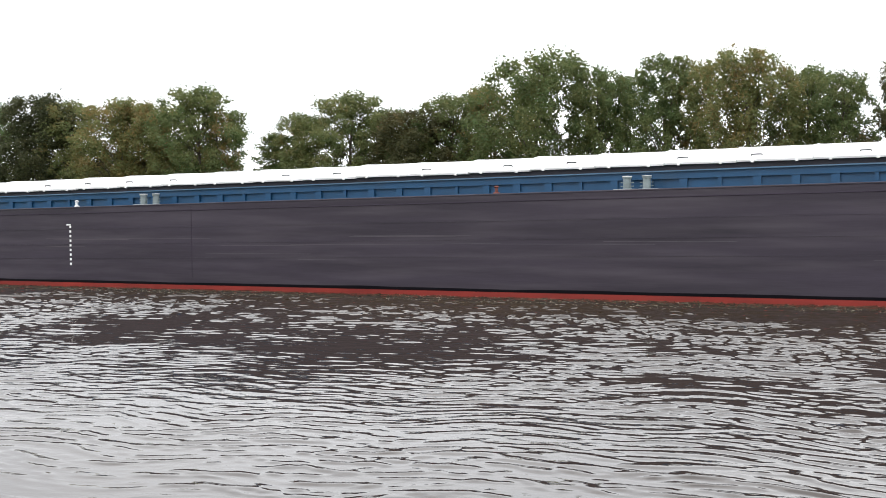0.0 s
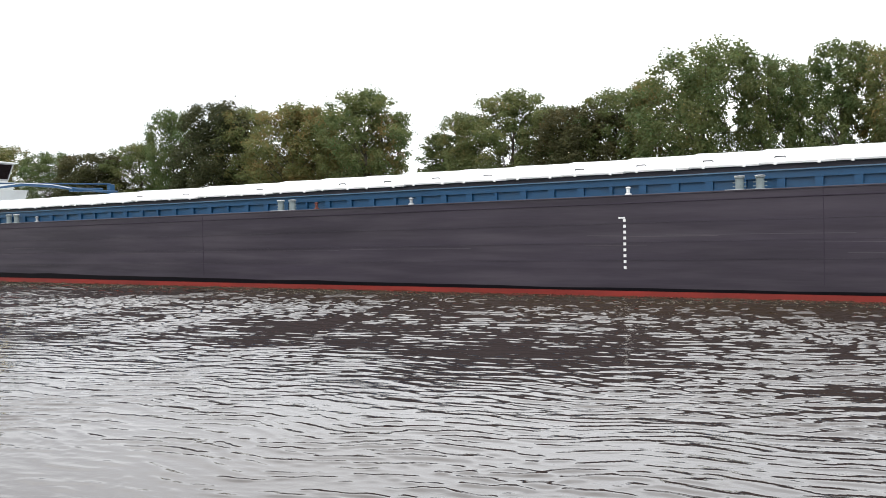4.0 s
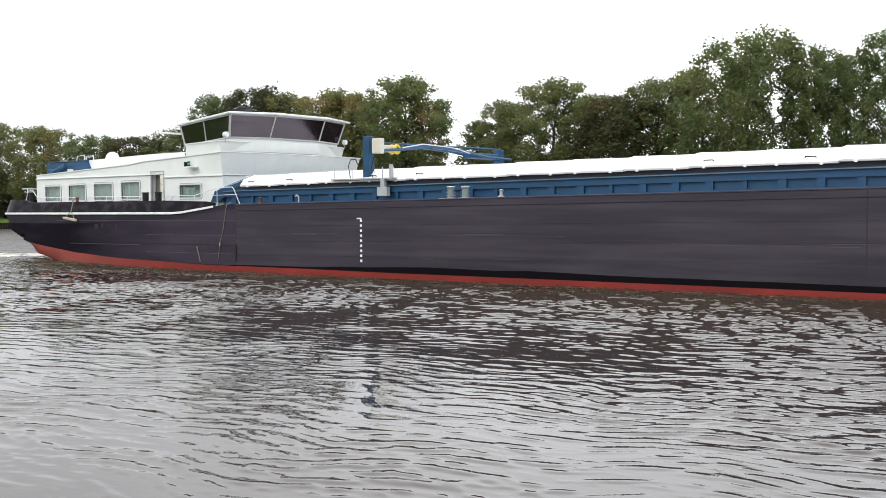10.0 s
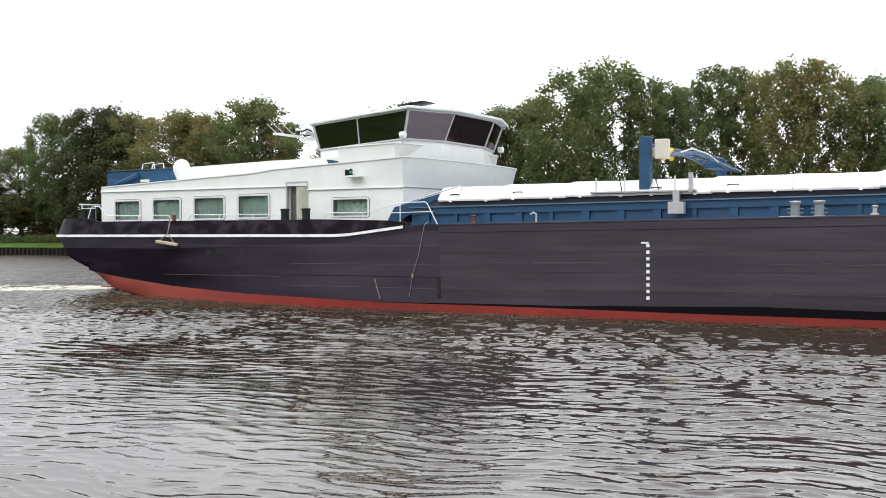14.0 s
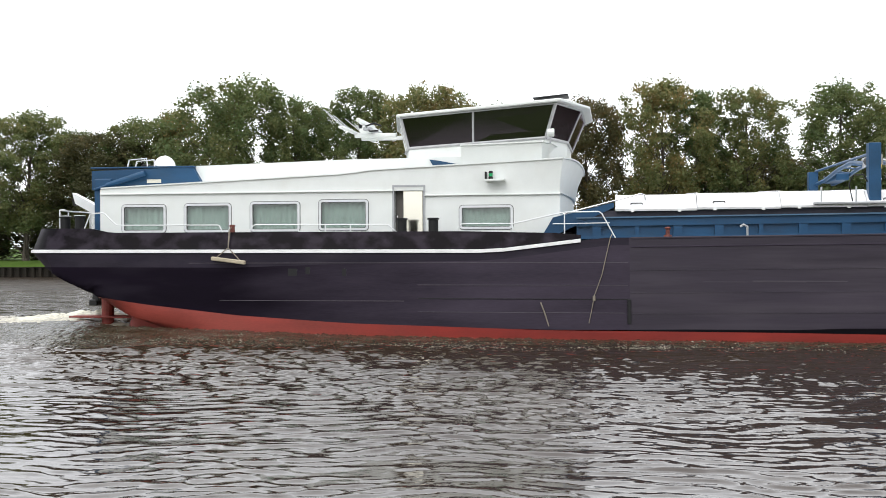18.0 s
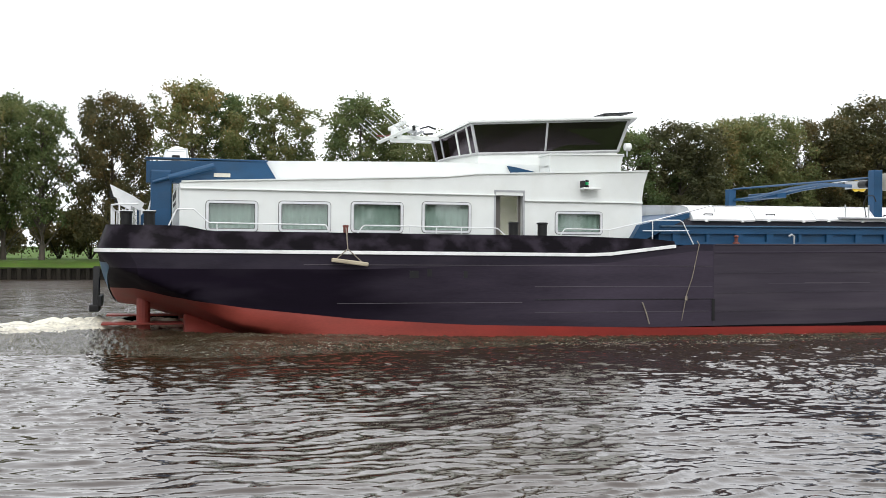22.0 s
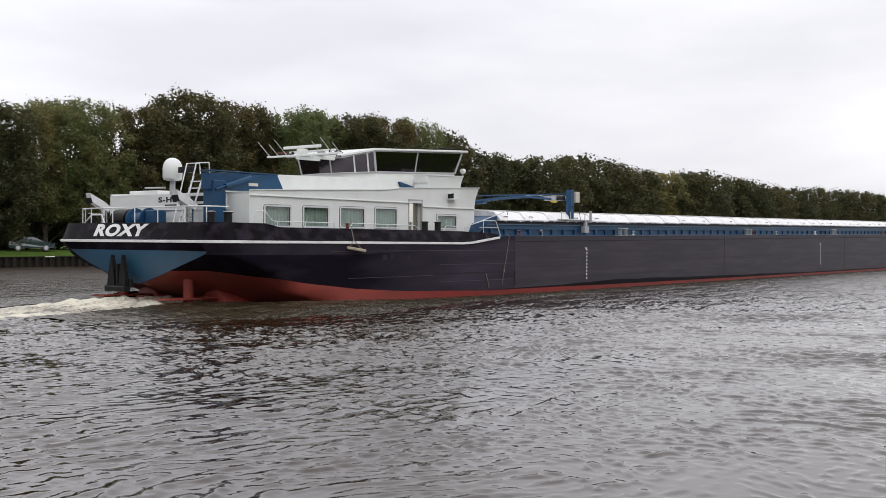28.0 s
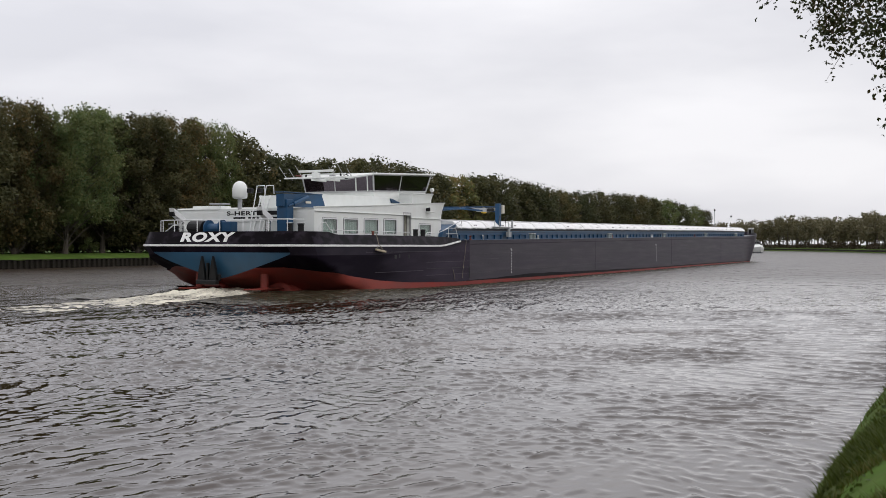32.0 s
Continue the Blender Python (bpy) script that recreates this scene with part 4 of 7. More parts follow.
def inward(path, i):
    a, b = Vector(path[max(i - 1, 0)]), Vector(path[min(i + 1, len(path) - 1)])
    d = (b - a).normalized()
    return Vector((-d.y, d.x)) * (1 if True else 0)


def bulwark():
    path = edge_path(-19.4, -0.7)
    vo, faces = [], []
    for i, (x, y) in enumerate(path):
        nrm = inward(path, i)
        c = Vector((-9.5, MID)) - Vector((x, y))
        if nrm.dot(c) < 0:
            nrm = -nrm
        zs, zt = sheer(x), bulwark_top(x)
        lean = 0.26 * (zt - zs) / 0.7
        for w, z in ((0.0, zs), (lean * 0.5, (zs + zt) / 2), (lean, zt), (lean + 0.07, zt), (lean * 0.5 + 0.07, (zs + zt) / 2), (0.07, zs)):
            p = Vector((x, y)) + nrm * w
            vo.append((p.x, p.y, z))
    for i in range(len(path) - 1):
        for j in range(6):
            a, b = i * 6 + j, i * 6 + (j + 1) % 6
            faces.append((a, a + 6, b + 6, b))
    me = mesh_from("bulwark", vo, faces, BULWARK_BLACK, smooth=True)
    me.set_sharp_from_angle(angle=radians(40))
    part("bulwark", me, None, BARGE, "patchy black bulwark round the aft deck")
    # white rubbing strake at deck level
    vo, faces = [], []
    for i, (x, y) in enumerate(path):
        nrm = inward(path, i)
        c = Vector((-9.5, MID)) - Vector((x, y))
        if nrm.dot(c) < 0:
            nrm = -nrm
        z = sheer(x)
        for w, dz in ((0.02, 0.055), (-0.05, 0.045), (-0.05, -0.045), (0.02, -0.055)):
            p = Vector((x, y)) + nrm * w
            vo.append((p.x, p.y, z + dz))
    for i in range(len(path) - 1):
        for j in range(4):
            a, b = i * 4 + j, i * 4 + (j + 1) % 4
            faces.append((a, a + 4, b + 4, b))
    part("rubbing_strake", mesh_from("rubbing_strake", vo, faces, STRIPE), None, BARGE, "white rubbing strake")


bulwark()


def decks():
    bm = bmesh.new()
    xs = AFT
    s = [bm.verts.new((x, MID - plan_half(x) + 0.02, sheer(x) - 0.05)) for x in xs]
    p = [bm.verts.new((x, MID + plan_half(x) - 0.02, sheer(x) - 0.05)) for x in xs]
    for i in range(len(xs) - 1):
        bm.faces.new((s[i], s[i + 1], p[i + 1], p[i]))
    part("aft_deck", bm, DECK, BARGE)
    bm = bmesh.new()
    s = [bm.verts.new((x, MID - plan_half(x) + 0.01, sheer(x) - 0.004)) for x in FORE]
    p = [bm.verts.new((x, MID + plan_half(x) - 0.01, sheer(x) - 0.004)) for x in FORE]
    for i in range(len(FORE) - 1):
        bm.faces.new((s[i], s[i + 1], p[i + 1], p[i]))
    part("main_deck", bm, DECK, BARGE)


decks()
C0, C1 = -1.6, 101.0         # hatch coaming from, to


def coaming():
    cuts = [C0 + (C1 - C0) * i / 12 for i in range(13)]

    def strip(ya, yb, z0, z1):
        """One long bar that follows the deck's sheer."""
        bm = bmesh.new()
        rings = []
        for x in cuts:
            z = sheer(max(x, 0))
            rings.append([bm.verts.new((x, y, z + dz)) for y, dz in ((ya, z0), (yb, z0), (yb, z1), (ya, z1))])
        for p, q in zip(rings, rings[1:]):
            for k in range(4):
                bm.faces.new((p[k], p[(k + 1) % 4], q[(k + 1) % 4], q[k]))
        bm.faces.new(rings[0][::-1])
        bm.faces.new(rings[-1])
        return bm
    for side in (-1, 1):
        def Y(w):                       # w metres out from the coaming's plate
            return 0.86 - w if side < 0 else BEAM - 0.86 + w
        ob = part("coaming", strip(Y(0), Y(-0.06), -0.04, 0.60), BLUE, BARGE, "blue steel hatch coaming")
        part("coaming_upper_plate", strip(Y(0.02), Y(-0.05), 0.60, 0.80), COAMING_SHADE, ob, "dark grey upper plate of the coaming")
        part("coaming_girder", strip(Y(0.11), Y(0), 0.34, 0.575), BLUE, ob)
        part("coaming_flange", strip(Y(0.20), Y(0), 0.575, 0.615), BLUE_TOPLIT, ob, "pale worn ledge of the coaming")
        part("deck_coaming_foot", strip(Y(0.13), Y(0.09), -0.03, 0.06), BLUE, ob)
    bm = bmesh.new()
    box(bm, C0, C0 + 0.1, 0.92, BEAM - 0.92, 2.6, 3.75)
    part("coaming_end", bm, BLUE, BARGE, "blue steel coaming end")
    part("coaming_end", B(C1 - 0.1, C1, 0.8, BEAM - 0.8, 3.8, 4.75), BLUE, BARGE, "blue steel coaming end")
    # upright webs between deck and girder, two shapes in turn
    webs = []
    for w in (0.26, 0.12):
        bm = bmesh.new()
        box(bm, -w / 2, w / 2, 0.0, 0.095, -0.03, 0.342)
        webs.append(bm)
    webs = [part("bracket", b, BLUE, BARGE) for b in webs]
    for side in (0, 1):
        x, k = C0 + 0.6, 0
        while x < C1:
            z = sheer(max(x, 0))
            i = 0 if k % 4 else 1
            if side == 0 and k < 2:
                ob = webs[k]
                i = k
            else:
                ob = part("bracket", webs[i].data, None, BARGE)
            ob.location = (x, 0.765 if side == 0 else BEAM - 0.86, z)
            x += 1.18
            k += 1


coaming()


def hatch_covers():
    """White covers: each a low roof with inclined sides, a lip with lugs below."""
    L, gap = 2.36, 0.015
    prof = [(0.66, 0.80), (0.64, 0.86), (0.70, 0.92), (1.05, 1.24), (1.5, 1.31), (MID, 1.50)]
    full = prof + [(BEAM - y, z) for y, z in prof[::-1][1:]]
    bm = bmesh.new()
    V = []
    for x in (0, L - gap):
        V.append([bm.verts.new((x, y, z)) for y, z in full] + [bm.verts.new((x, y, z)) for y, z in ((BEAM - 0.9, 0.8), (0.9, 0.8))])
    k = len(V[0])
    for i in range(k):
        bm.faces.new((V[0][i], V[1][i], V[1][(i + 1) % k], V[0][(i + 1) % k]))
    bm.faces.new(V[0])
    bm.faces.new(V[1][::-1])
    for xx in (0.45, L - 0.55):
        box(bm, xx, xx + 0.09, 0.61, 0.66, 0.765, 0.83)
    for xx in (0.0, L - gap - 0.07):          # raised seams over each joint
        prism_ = [(y, z + 0.018) for y, z in full[2:-2]] + [(y, z - 0.01) for y, z in full[2:-2][::-1]]
        prism(bm, prism_, xx, xx + 0.07, "x")
    grip = None
    me = None
    x = -0.45
    rng = random.Random(8)
    while x < C1 - 0.5:
        if me is None:
            ob = part("hatch_cover", bm, WHITE_HATCH, BARGE)
            me = ob.data
        else:
            ob = part("hatch_cover", me, None, BARGE)
        ob.location = (x, 0, sheer(max(x, 0)) - 0.005 + rng.uniform(-0.012, 0.012))
        ob.rotation_euler = (0, 0, radians(rng.uniform(-0.12, 0.12)))
        for gx in ((0.62,) if rng.random() < 0.25 else (1.5,) if rng.random() < 0.4 else ()):
            if grip is None:
                bg_ = Tb([(-0.17, 0.755, 1.0), (-0.15, 0.72, 1.03), (0.15, 0.72, 1.03), (0.17, 0.755, 1.0)], 0.02, 6)
                gr_ = part("grip", bg_, BLACK, ob, "dark lifting grip")
                grip = gr_.data
            else:
                gr_ = part("grip", grip, None, ob, "dark lifting grip")
            gr_.location = (gx, 0, 0)
        x += L


hatch_covers()
# sloping blue end plate between the house and the first cover
bm_ = bmesh.new()
prism(bm_, [(-2.6, 3.12), (-2.3, 3.62), (-0.5, 4.05), (-0.5, 3.9), (-2.2, 3.1)], 0.80, BEAM - 0.80)
part("coaming_ramp", bm_, BLUE, BARGE, "sloping blue end of the hatch coaming")


# ---------------------------------------------------------------- deckhouse
FRAME = paint("light_metal_window_frame", (0.64, 0.65, 0.66), 0.35, metal=0.1, var=0.08, scale=5)
WIN = [(-16.18, -14.79, 3.30, 4.10), (-14.04, -12.59, 3.30, 4.12), (-11.83, -10.32, 3.31, 4.15), (-9.58, -8.11, 3.33, 4.19), (-5.12, -3.59, 3.34, 3.97)]
DOOR = (-7.24, -6.28, 2.6, 4.63)
HY = 1.10                       # starboard face of the house


def house_side(y0, y1, name):
    bm = bmesh.new()
    holes = sorted(WIN + [DOOR])
    x = -16.95
    for a, b, z0, z1 in holes:
        box(bm, x, a, y0, y1, 2.6, 4.66)
        if z0 > 2.7:
            box(bm, a, b, y0, y1, 2.6, z0)
        box(bm, a, b, y0, y1, z1, 4.66)
        x = b
    box(bm, x, -2.10, y0, y1, 2.6, 4.66)
    bmesh.ops.remove_doubles(bm, verts=bm.verts, dist=0.0005)
    return part(name, bm, WHITE, BARGE, "white steel deckhouse wall")


def curtain_mesh(x0, x1, z0, z1, y):
    n = int((x1 - x0) / 0.035)
    verts, faces = [], []
    for i in range(n + 1):
        xx = x0 + (x1 - x0) * i / n
        w = 0.022 * math.sin(i * 1.15) + 0.01 * math.sin(i * 0.37)
        for z in (z0, (z0 + z1) / 2, z1):
            verts.append((xx, y + w * (1.25 if z == z0 else 1), z))
    for i in range(n):
        for j in range(2):
            a = i * 3 + j
            faces.append((a, a + 3, a + 4, a + 1))
    return mesh_from("curtain", verts, faces, CURTAIN, smooth=True)


def house_window(a, b, z0, z1, y, side):
    """A rounded frame proud of the wall, a pane set back in it, a curtain behind."""
    o, i_ = rounded(a - 0.06, b + 0.06, z0 - 0.05, z1 + 0.05, 0.11), rounded(a + 0.015, b - 0.015, z0 + 0.02, z1 - 0.02, 0.05)
    s = -1 if side < 0 else 1
    w = part("window", ring(bmesh.new(), o, i_, y + s * 0.03, y - s * 0.045), FRAME, BARGE, "cabin window with rounded light metal frame")
    # dark ring draws the thin shadow line round the frame as a solid strip
    part("seal", ring(bmesh.new(), rounded(a - 0.078, b + 0.078, z0 - 0.068, z1 + 0.068, 0.125), rounded(a - 0.05, b + 0.05, z0 - 0.04, z1 + 0.04, 0.10), y + s * 0.012, y - s * 0.004), RUBBER, w)
    part("gasket", ring(bmesh.new(), rounded(a + 0.0, b - 0.0, z0 + 0.005, z1 - 0.005, 0.05), rounded(a + 0.030, b - 0.030, z0 + 0.035, z1 - 0.035, 0.035), y + s * 0.012, y - s * 0.03), RUBBER, w)
    bm = bmesh.new()
    prism(bm, rounded(a + 0.02, b - 0.02, z0 + 0.02, z1 - 0.02, 0.045), y - s * 0.010, y - s * 0.017)
    g = part("pane", bm, GLASS, w)
    g.visible_shadow = False
    part("curtain", curtain_mesh(a - 0.05, b + 0.05, z0 - 0.05, z1 + 0.02, y - s * 0.150), None, w, "pale green pleated curtain")


house_side(HY, HY + 0.12, "house_wall")
house_side(BEAM - HY - 0.12, BEAM - HY, "house_wall")
for a_, b_, p_, q_ in WIN:
    house_window(a_, b_, p_, q_, HY, -1)
for a_, b_, p_, q_ in WIN[:4]:
    house_window(a_, b_, p_, q_, BEAM - HY, 1)


def house_shell():
    part("aft_wall", B(-17.0, -16.88, HY + 0.004, BEAM - HY - 0.004, 2.6, 4.655), WHITE, BARGE, "white aft wall of the deckhouse")
    # passage through the house behind the open doors
    part("passage_wall", B(DOOR[0] - 0.08, DOOR[0], HY + 0.13, BEAM - HY - 0.13, 2.6, 4.6), WHITE, BARGE)
    part("passage_wall", B(DOOR[1], DOOR[1] + 0.08, HY + 0.13, BEAM - HY - 0.13, 2.6, 4.6), WHITE, BARGE)
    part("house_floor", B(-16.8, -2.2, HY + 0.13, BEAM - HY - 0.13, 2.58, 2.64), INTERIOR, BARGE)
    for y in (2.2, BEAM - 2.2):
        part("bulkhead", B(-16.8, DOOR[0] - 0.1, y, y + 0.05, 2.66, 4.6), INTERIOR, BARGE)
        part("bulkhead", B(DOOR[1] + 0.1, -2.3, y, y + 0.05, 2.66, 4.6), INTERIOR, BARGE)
    # the boat deck is the house's roof
    bm = bmesh.new()
    prism(bm, [(-17.0, HY + 0.01)] + front_line(-2.2, -2.0, HY + 0.02) + [(-17.0, BEAM - HY - 0.01)], 4.56, 4.64, "z")
    part("boat_deck", bm, WHITE, BARGE)


def front_line(xs, xm, y0, n=28):
    """A front that bows ahead, from the starboard corner to the port one."""
    out = []
    for i in range(n + 1):
        e = -1 + 2 * i / n
        out.append((xs + (xm - xs) * (1 - abs(e) ** 2.8), MID + (MID - y0) * e))
    return out


def wall_strip(name, path, zlo, zhi, mat, thick=0.08, flare=0.0, lip=0.0, label=""):
    """A plate wall along a plan path; heights may follow x; the top may flare outwards."""
    verts, faces = [], []
    k = len(path)
    for i, (x, y) in enumerate(path):
        a, b = Vector(path[max(i - 1, 0)]), Vector(path[min(i + 1, k - 1)])
        d = (b - a).normalized()
        out = Vector((d.y, -d.x))
        lo = zlo(x) if callable(zlo) else zlo
        hi = zhi(x) if callable(zhi) else zhi
        fl = flare(x) if callable(flare) else flare
        p = Vector((x, y))
        for w, z in ((0, lo), (fl * 0.35, lo + (hi - lo) * 0.55), (fl, hi), (fl + lip, hi + 0.015), (fl + lip, hi + 0.055), (fl - thick, hi + 0.055), (fl - thick, hi), (-thick, lo)):
            q = p + out * w
            verts.append((q.x, q.y, z))
    for i in range(k - 1):
        for j in range(8):
            a, b = i * 8 + j, i * 8 + (j + 1) % 8
            faces.append((a, a + 8, b + 8, b))
    faces += [tuple(range(8)), tuple(range((k - 1) * 8, k * 8))[::-1]]
    me = mesh_from(name, verts, faces, mat, smooth=True)
    me.set_sharp_from_angle(angle=radians(28))
    return part(name, me, None, BARGE, label)


house_shell()
wall_strip("front_wall", front_line(-2.14, -1.95, HY), 2.62, 4.36, WHITE, label="white bowed front of the deckhouse")
TOPEDGE = [(-17, 4.66), (-16.4, 4.69), (-8.7, 5.02), (-8.0, 5.12), (-2.9, 5.34), (-1.0, 5.42)]
side_s = [(-16.95 + 0.53 * i, HY - 0.01) for i in range(29)]
side_s = [p for p in side_s if p[0] < -2.2]
side_p = [(x, BEAM - y) for x, y in side_s[::-1]]
wall_strip("upper_bulwark", side_s + front_line(-2.12, -1.88, HY - 0.01) + side_p, lambda x: 4.5 if x < -6.3 else 4.37, lambda x: lerp_table(TOPEDGE, x), WHITE,
           flare=lambda x: lerp_table([(-8, 0.0), (-4, 0.02), (-2.4, 0.06), (-2.12, 0.24), (-2.02, 0.3)], x), lip=0.05, label="white bulwark of the upper deck")
for x0_, x1_, z_ in ((-16.98, -7.26, 4.50), (-6.26, -2.1, 4.345)):
    part("drip_ledge", B(x0_, x1_, HY - 0.07, HY - 0.002, z_ - 0.02, z_ + 0.02, bevel=0.008), WHITE, BARGE)
wall_strip("drip_ledge", front_line(-2.14, -1.95, HY), 4.33, 4.345, WHITE, thick=0.02, lip=0.06)
part("door_frame", ring(bmesh.new(), [(DOOR[0] - 0.04, 2.6), (DOOR[1] + 0.04, 2.6), (DOOR[1] + 0.04, DOOR[3] + 0.04), (DOOR[0] - 0.04, DOOR[3] + 0.04)],
                        [(DOOR[0] + 0.02, 2.62), (DOOR[1] - 0.02, 2.62), (DOOR[1] - 0.02, DOOR[3] - 0.02), (DOOR[0] + 0.02, DOOR[3] - 0.02)], HY - 0.025, HY + 0.10), GREY, BARGE)
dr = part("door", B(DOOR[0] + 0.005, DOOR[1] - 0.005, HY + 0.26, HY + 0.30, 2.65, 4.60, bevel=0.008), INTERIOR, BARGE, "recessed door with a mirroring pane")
part("pane", B(DOOR[0] + 0.26, DOOR[1] - 0.10, HY + 0.248, HY + 0.262, 2.75, 4.52), MIRROR, dr)
part("door_handle", B(DOOR[0] + 0.06, DOOR[0] + 0.09, HY + 0.21, HY + 0.26, 3.5, 3.75), STAINLESS, dr)

# upper deckhouse, white, with its blue aft end and the folded deck crane
bm_ = bmesh.new()
prism(bm_, [(-14.0, 4.63), (-5.0, 4.63), (-5.0, 5.64), (-9.0, 5.62), (-14.35, 5.49)], 2.55, 6.6)
part("upper_house", bm_, WHITE, BARGE, "white upper deckhouse")
bm_ = bmesh.new()
prism(bm_, [(-17.95, 4.72), (-13.92, 4.72), (-14.36, 5.45), (-17.95, 5.37)], 2.35, 2.84)
boom_ = part("crane_boom", bm_, BLUE, BARGE, "blue folded boom of the deck crane")
part("boom_cap", B(-17.98, -14.3, 2.32, 2.88, 5.44, 5.49, bevel=0.01, m=Matrix.Translation((0, 0, 0))), BLUE, boom_)
part("crane_column", B(-17.82, -17.2, 2.25, 2.9, 2.6, 5.1, bevel=0.05), BLUE, BARGE, "blue crane column")
part("hydraulic_cylinder", Tb([(-17.3, 2.18, 4.86), (-15.95, 2.18, 5.26)], 0.095, 12), BLUE, BARGE)
part("piston_rod", Tb([(-17.75, 2.18, 4.72), (-17.3, 2.18, 4.86)], 0.05, 8), BLUE, BARGE)
part("crane_plate", B(-15.95, -15.45, 2.31, 2.345, 4.93, 5.05, bevel=0.005), BEIGE, BARGE, "small beige plate on the crane boom")
part("blue_wedge", prism(bmesh.new(), [(-6.35, 5.56), (-6.05, 5.52), (-5.25, 5.36), (-5.25, 5.3), (-6.2, 5.3)], 2.44, 2.548), BLUE, BARGE, "blue wedge-shaped panel")

# tier under the wheelhouse
wall_strip("wheelhouse_tier", [(-5.2, 2.5), (-5.2, 1.58)] + front_line(-2.68, -2.5, 1.58) + [(-5.2, BEAM - 1.58), (-5.2, BEAM - 2.5)], 5.15, lambda x: 5.88 if x < -4 else 5.93, WHITE, flare=lambda x: lerp_table([(-4.5, 0), (-2.9, 0.1), (-2.66, 0.2), (-2.5, 0.24)], x), lip=0.05, label="white tier below the wheelhouse")
part("tier_deck", prism(bmesh.new(), [(-5.2, 1.7)] + front_line(-2.72, -2.55, 1.7) + [(-5.2, BEAM - 1.7)], 5.5, 5.56, "z"), WHITE, BARGE)

# wheelhouse
WB = [(-7.62, 4.9), (-7.18, 3.2), (-4.95, 2.64), (-2.58, 1.98), (-2.0, 4.0)]
WT = [(-7.78, 4.85), (-7.42, 3.1), (-4.93, 2.46), (-2.26, 1.77), (-1.55, 4.0)]
WB = WB + [(x, BEAM - y) for x, y in WB[::-1]]
WT = WT + [(x, BEAM - y) for x, y in WT[::-1]]


def sill_z(x):
    return 6.0 + 0.03 * (x + 7.2)


def top_z(x):
    return 7.0 + 0.035 * (x + 7.4)


ALLOY = paint("grey_window_posts", (0.42, 0.42, 0.43), 0.4, metal=0.1, var=0.12, scale=4)


def wheelhouse():
    bm = bmesh.new()
    prism(bm, [(x - (x + 5) * 0.01, y) for x, y in WB], 5.5, 5.99, "z")
    for v in bm.verts:
        if v.co.z > 5.9:
            v.co.z = sill_z(v.co.x)
    part("wheelhouse_base", bm, WHITE, BARGE, "white lower wall of the wheelhouse")
    n = len(WB)
    win = empty("wheelhouse")
    win.parent = BARGE
    for i in range(n):
        j = (i + 1) % n
        b0, b1 = (Vector((*WB[q], sill_z(WB[q][0]))) for q in (i, j))
        t0, t1 = (Vector((*WT[q], 6.74 if q in (0, n - 1) else top_z(WT[q][0]))) for q in (i, j))
        out = (b1 - b0).cross(t0 - b0).normalized()
        bm = bmesh.new()
        v = [bm.verts.new(p) for p in (b0, b1, t1, t0)]
        w = [bm.verts.new(p - out * 0.012) for p in (b0, b1, t1, t0)]
        bm.faces.new(v)
        bm.faces.new(w[::-1])
        for k in range(4):
            bm.faces.new((v[k], w[k], w[(k + 1) % 4], v[(k + 1) % 4]))
        part("pane", bm, TINTED, win, "tinted wheelhouse pane")
        if i not in (0, n - 1):
            part("post", Tb([b0, t0], 0.055 if i in (1, 3, 6, 8) else 0.038, 6), ALLOY, win)
        part("sill", Tb([b0, b1], 0.05, 6), ALLOY, win)
        part("head_rail", Tb([t0, t1], 0.04, 6), ALLOY, win)
        if i == n - 1:
            part("mullion", Tb([b0.lerp(b1, 0.5), t0.lerp(t1, 0.5)], 0.04, 6), ALLOY, win)
        if i == 0:                            # a white door in the aft starboard corner
            for f in (0.36, 0.78):
                part("mullion", Tb([b0.lerp(b1, f), t0.lerp(t1, f)], 0.045, 6), WHITE, win)
    # roof
    bm = bmesh.new()
    c = Vector((-5, MID))
    verts = []
    out = []
    n = len(WT) - 2
    for x, y in WT[1:-1]:
        d = Vector((x, y)) - c
        q = Vector((x, y)) + d.normalized() * (0.16 if x < -3 else 0.30)
        out.append(q)
    for dz, inset in ((0.0, 0.0), (0.02, -0.02), (0.075, -0.02), (0.10, 0.05), (0.12, 1.2)):
        ringv = []
        for q in out:
            d = (c - q).normalized()
            p = q + d * inset
            ringv.append(bm.verts.new((p.x, p.y, top_z(p.x) + dz + 0.02)))
        verts.append(ringv)
    for p, q in zip(verts, verts[1:]):
        for k in range(n):
            bm.faces.new((p[k], p[(k + 1) % n], q[(k + 1) % n], q[k]))
    bm.faces.new(verts[0][::-1])
    bm.faces.new(verts[-1])
    part("roof", bm, WHITE, win, "white overhanging wheelhouse roof")
    # a brow slopes down aft over the low windows
    bm = bmesh.new()
    up = [(-7.55, 2.98, 7.0), (-7.55, BEAM - 2.98, 7.0), (-7.92, BEAM - 4.9, 6.76), (-7.92, 4.9, 6.76)]
    a_ = [bm.verts.new(p) for p in up]
    b_ = [bm.verts.new((p[0], p[1], p[2] + 0.09)) for p in up]
    bm.faces.new(a_[::-1])
    bm.faces.new(b_)
    for k in range(4):
        bm.faces.new((a_[k], a_[(k + 1) % 4], b_[(k + 1) % 4], b_[k]))
    part("aft_brow", bm, WHITE, win)
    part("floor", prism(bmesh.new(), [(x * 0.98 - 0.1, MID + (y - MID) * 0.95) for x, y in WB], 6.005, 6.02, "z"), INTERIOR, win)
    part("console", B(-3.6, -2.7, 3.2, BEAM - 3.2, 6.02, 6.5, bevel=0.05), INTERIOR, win)
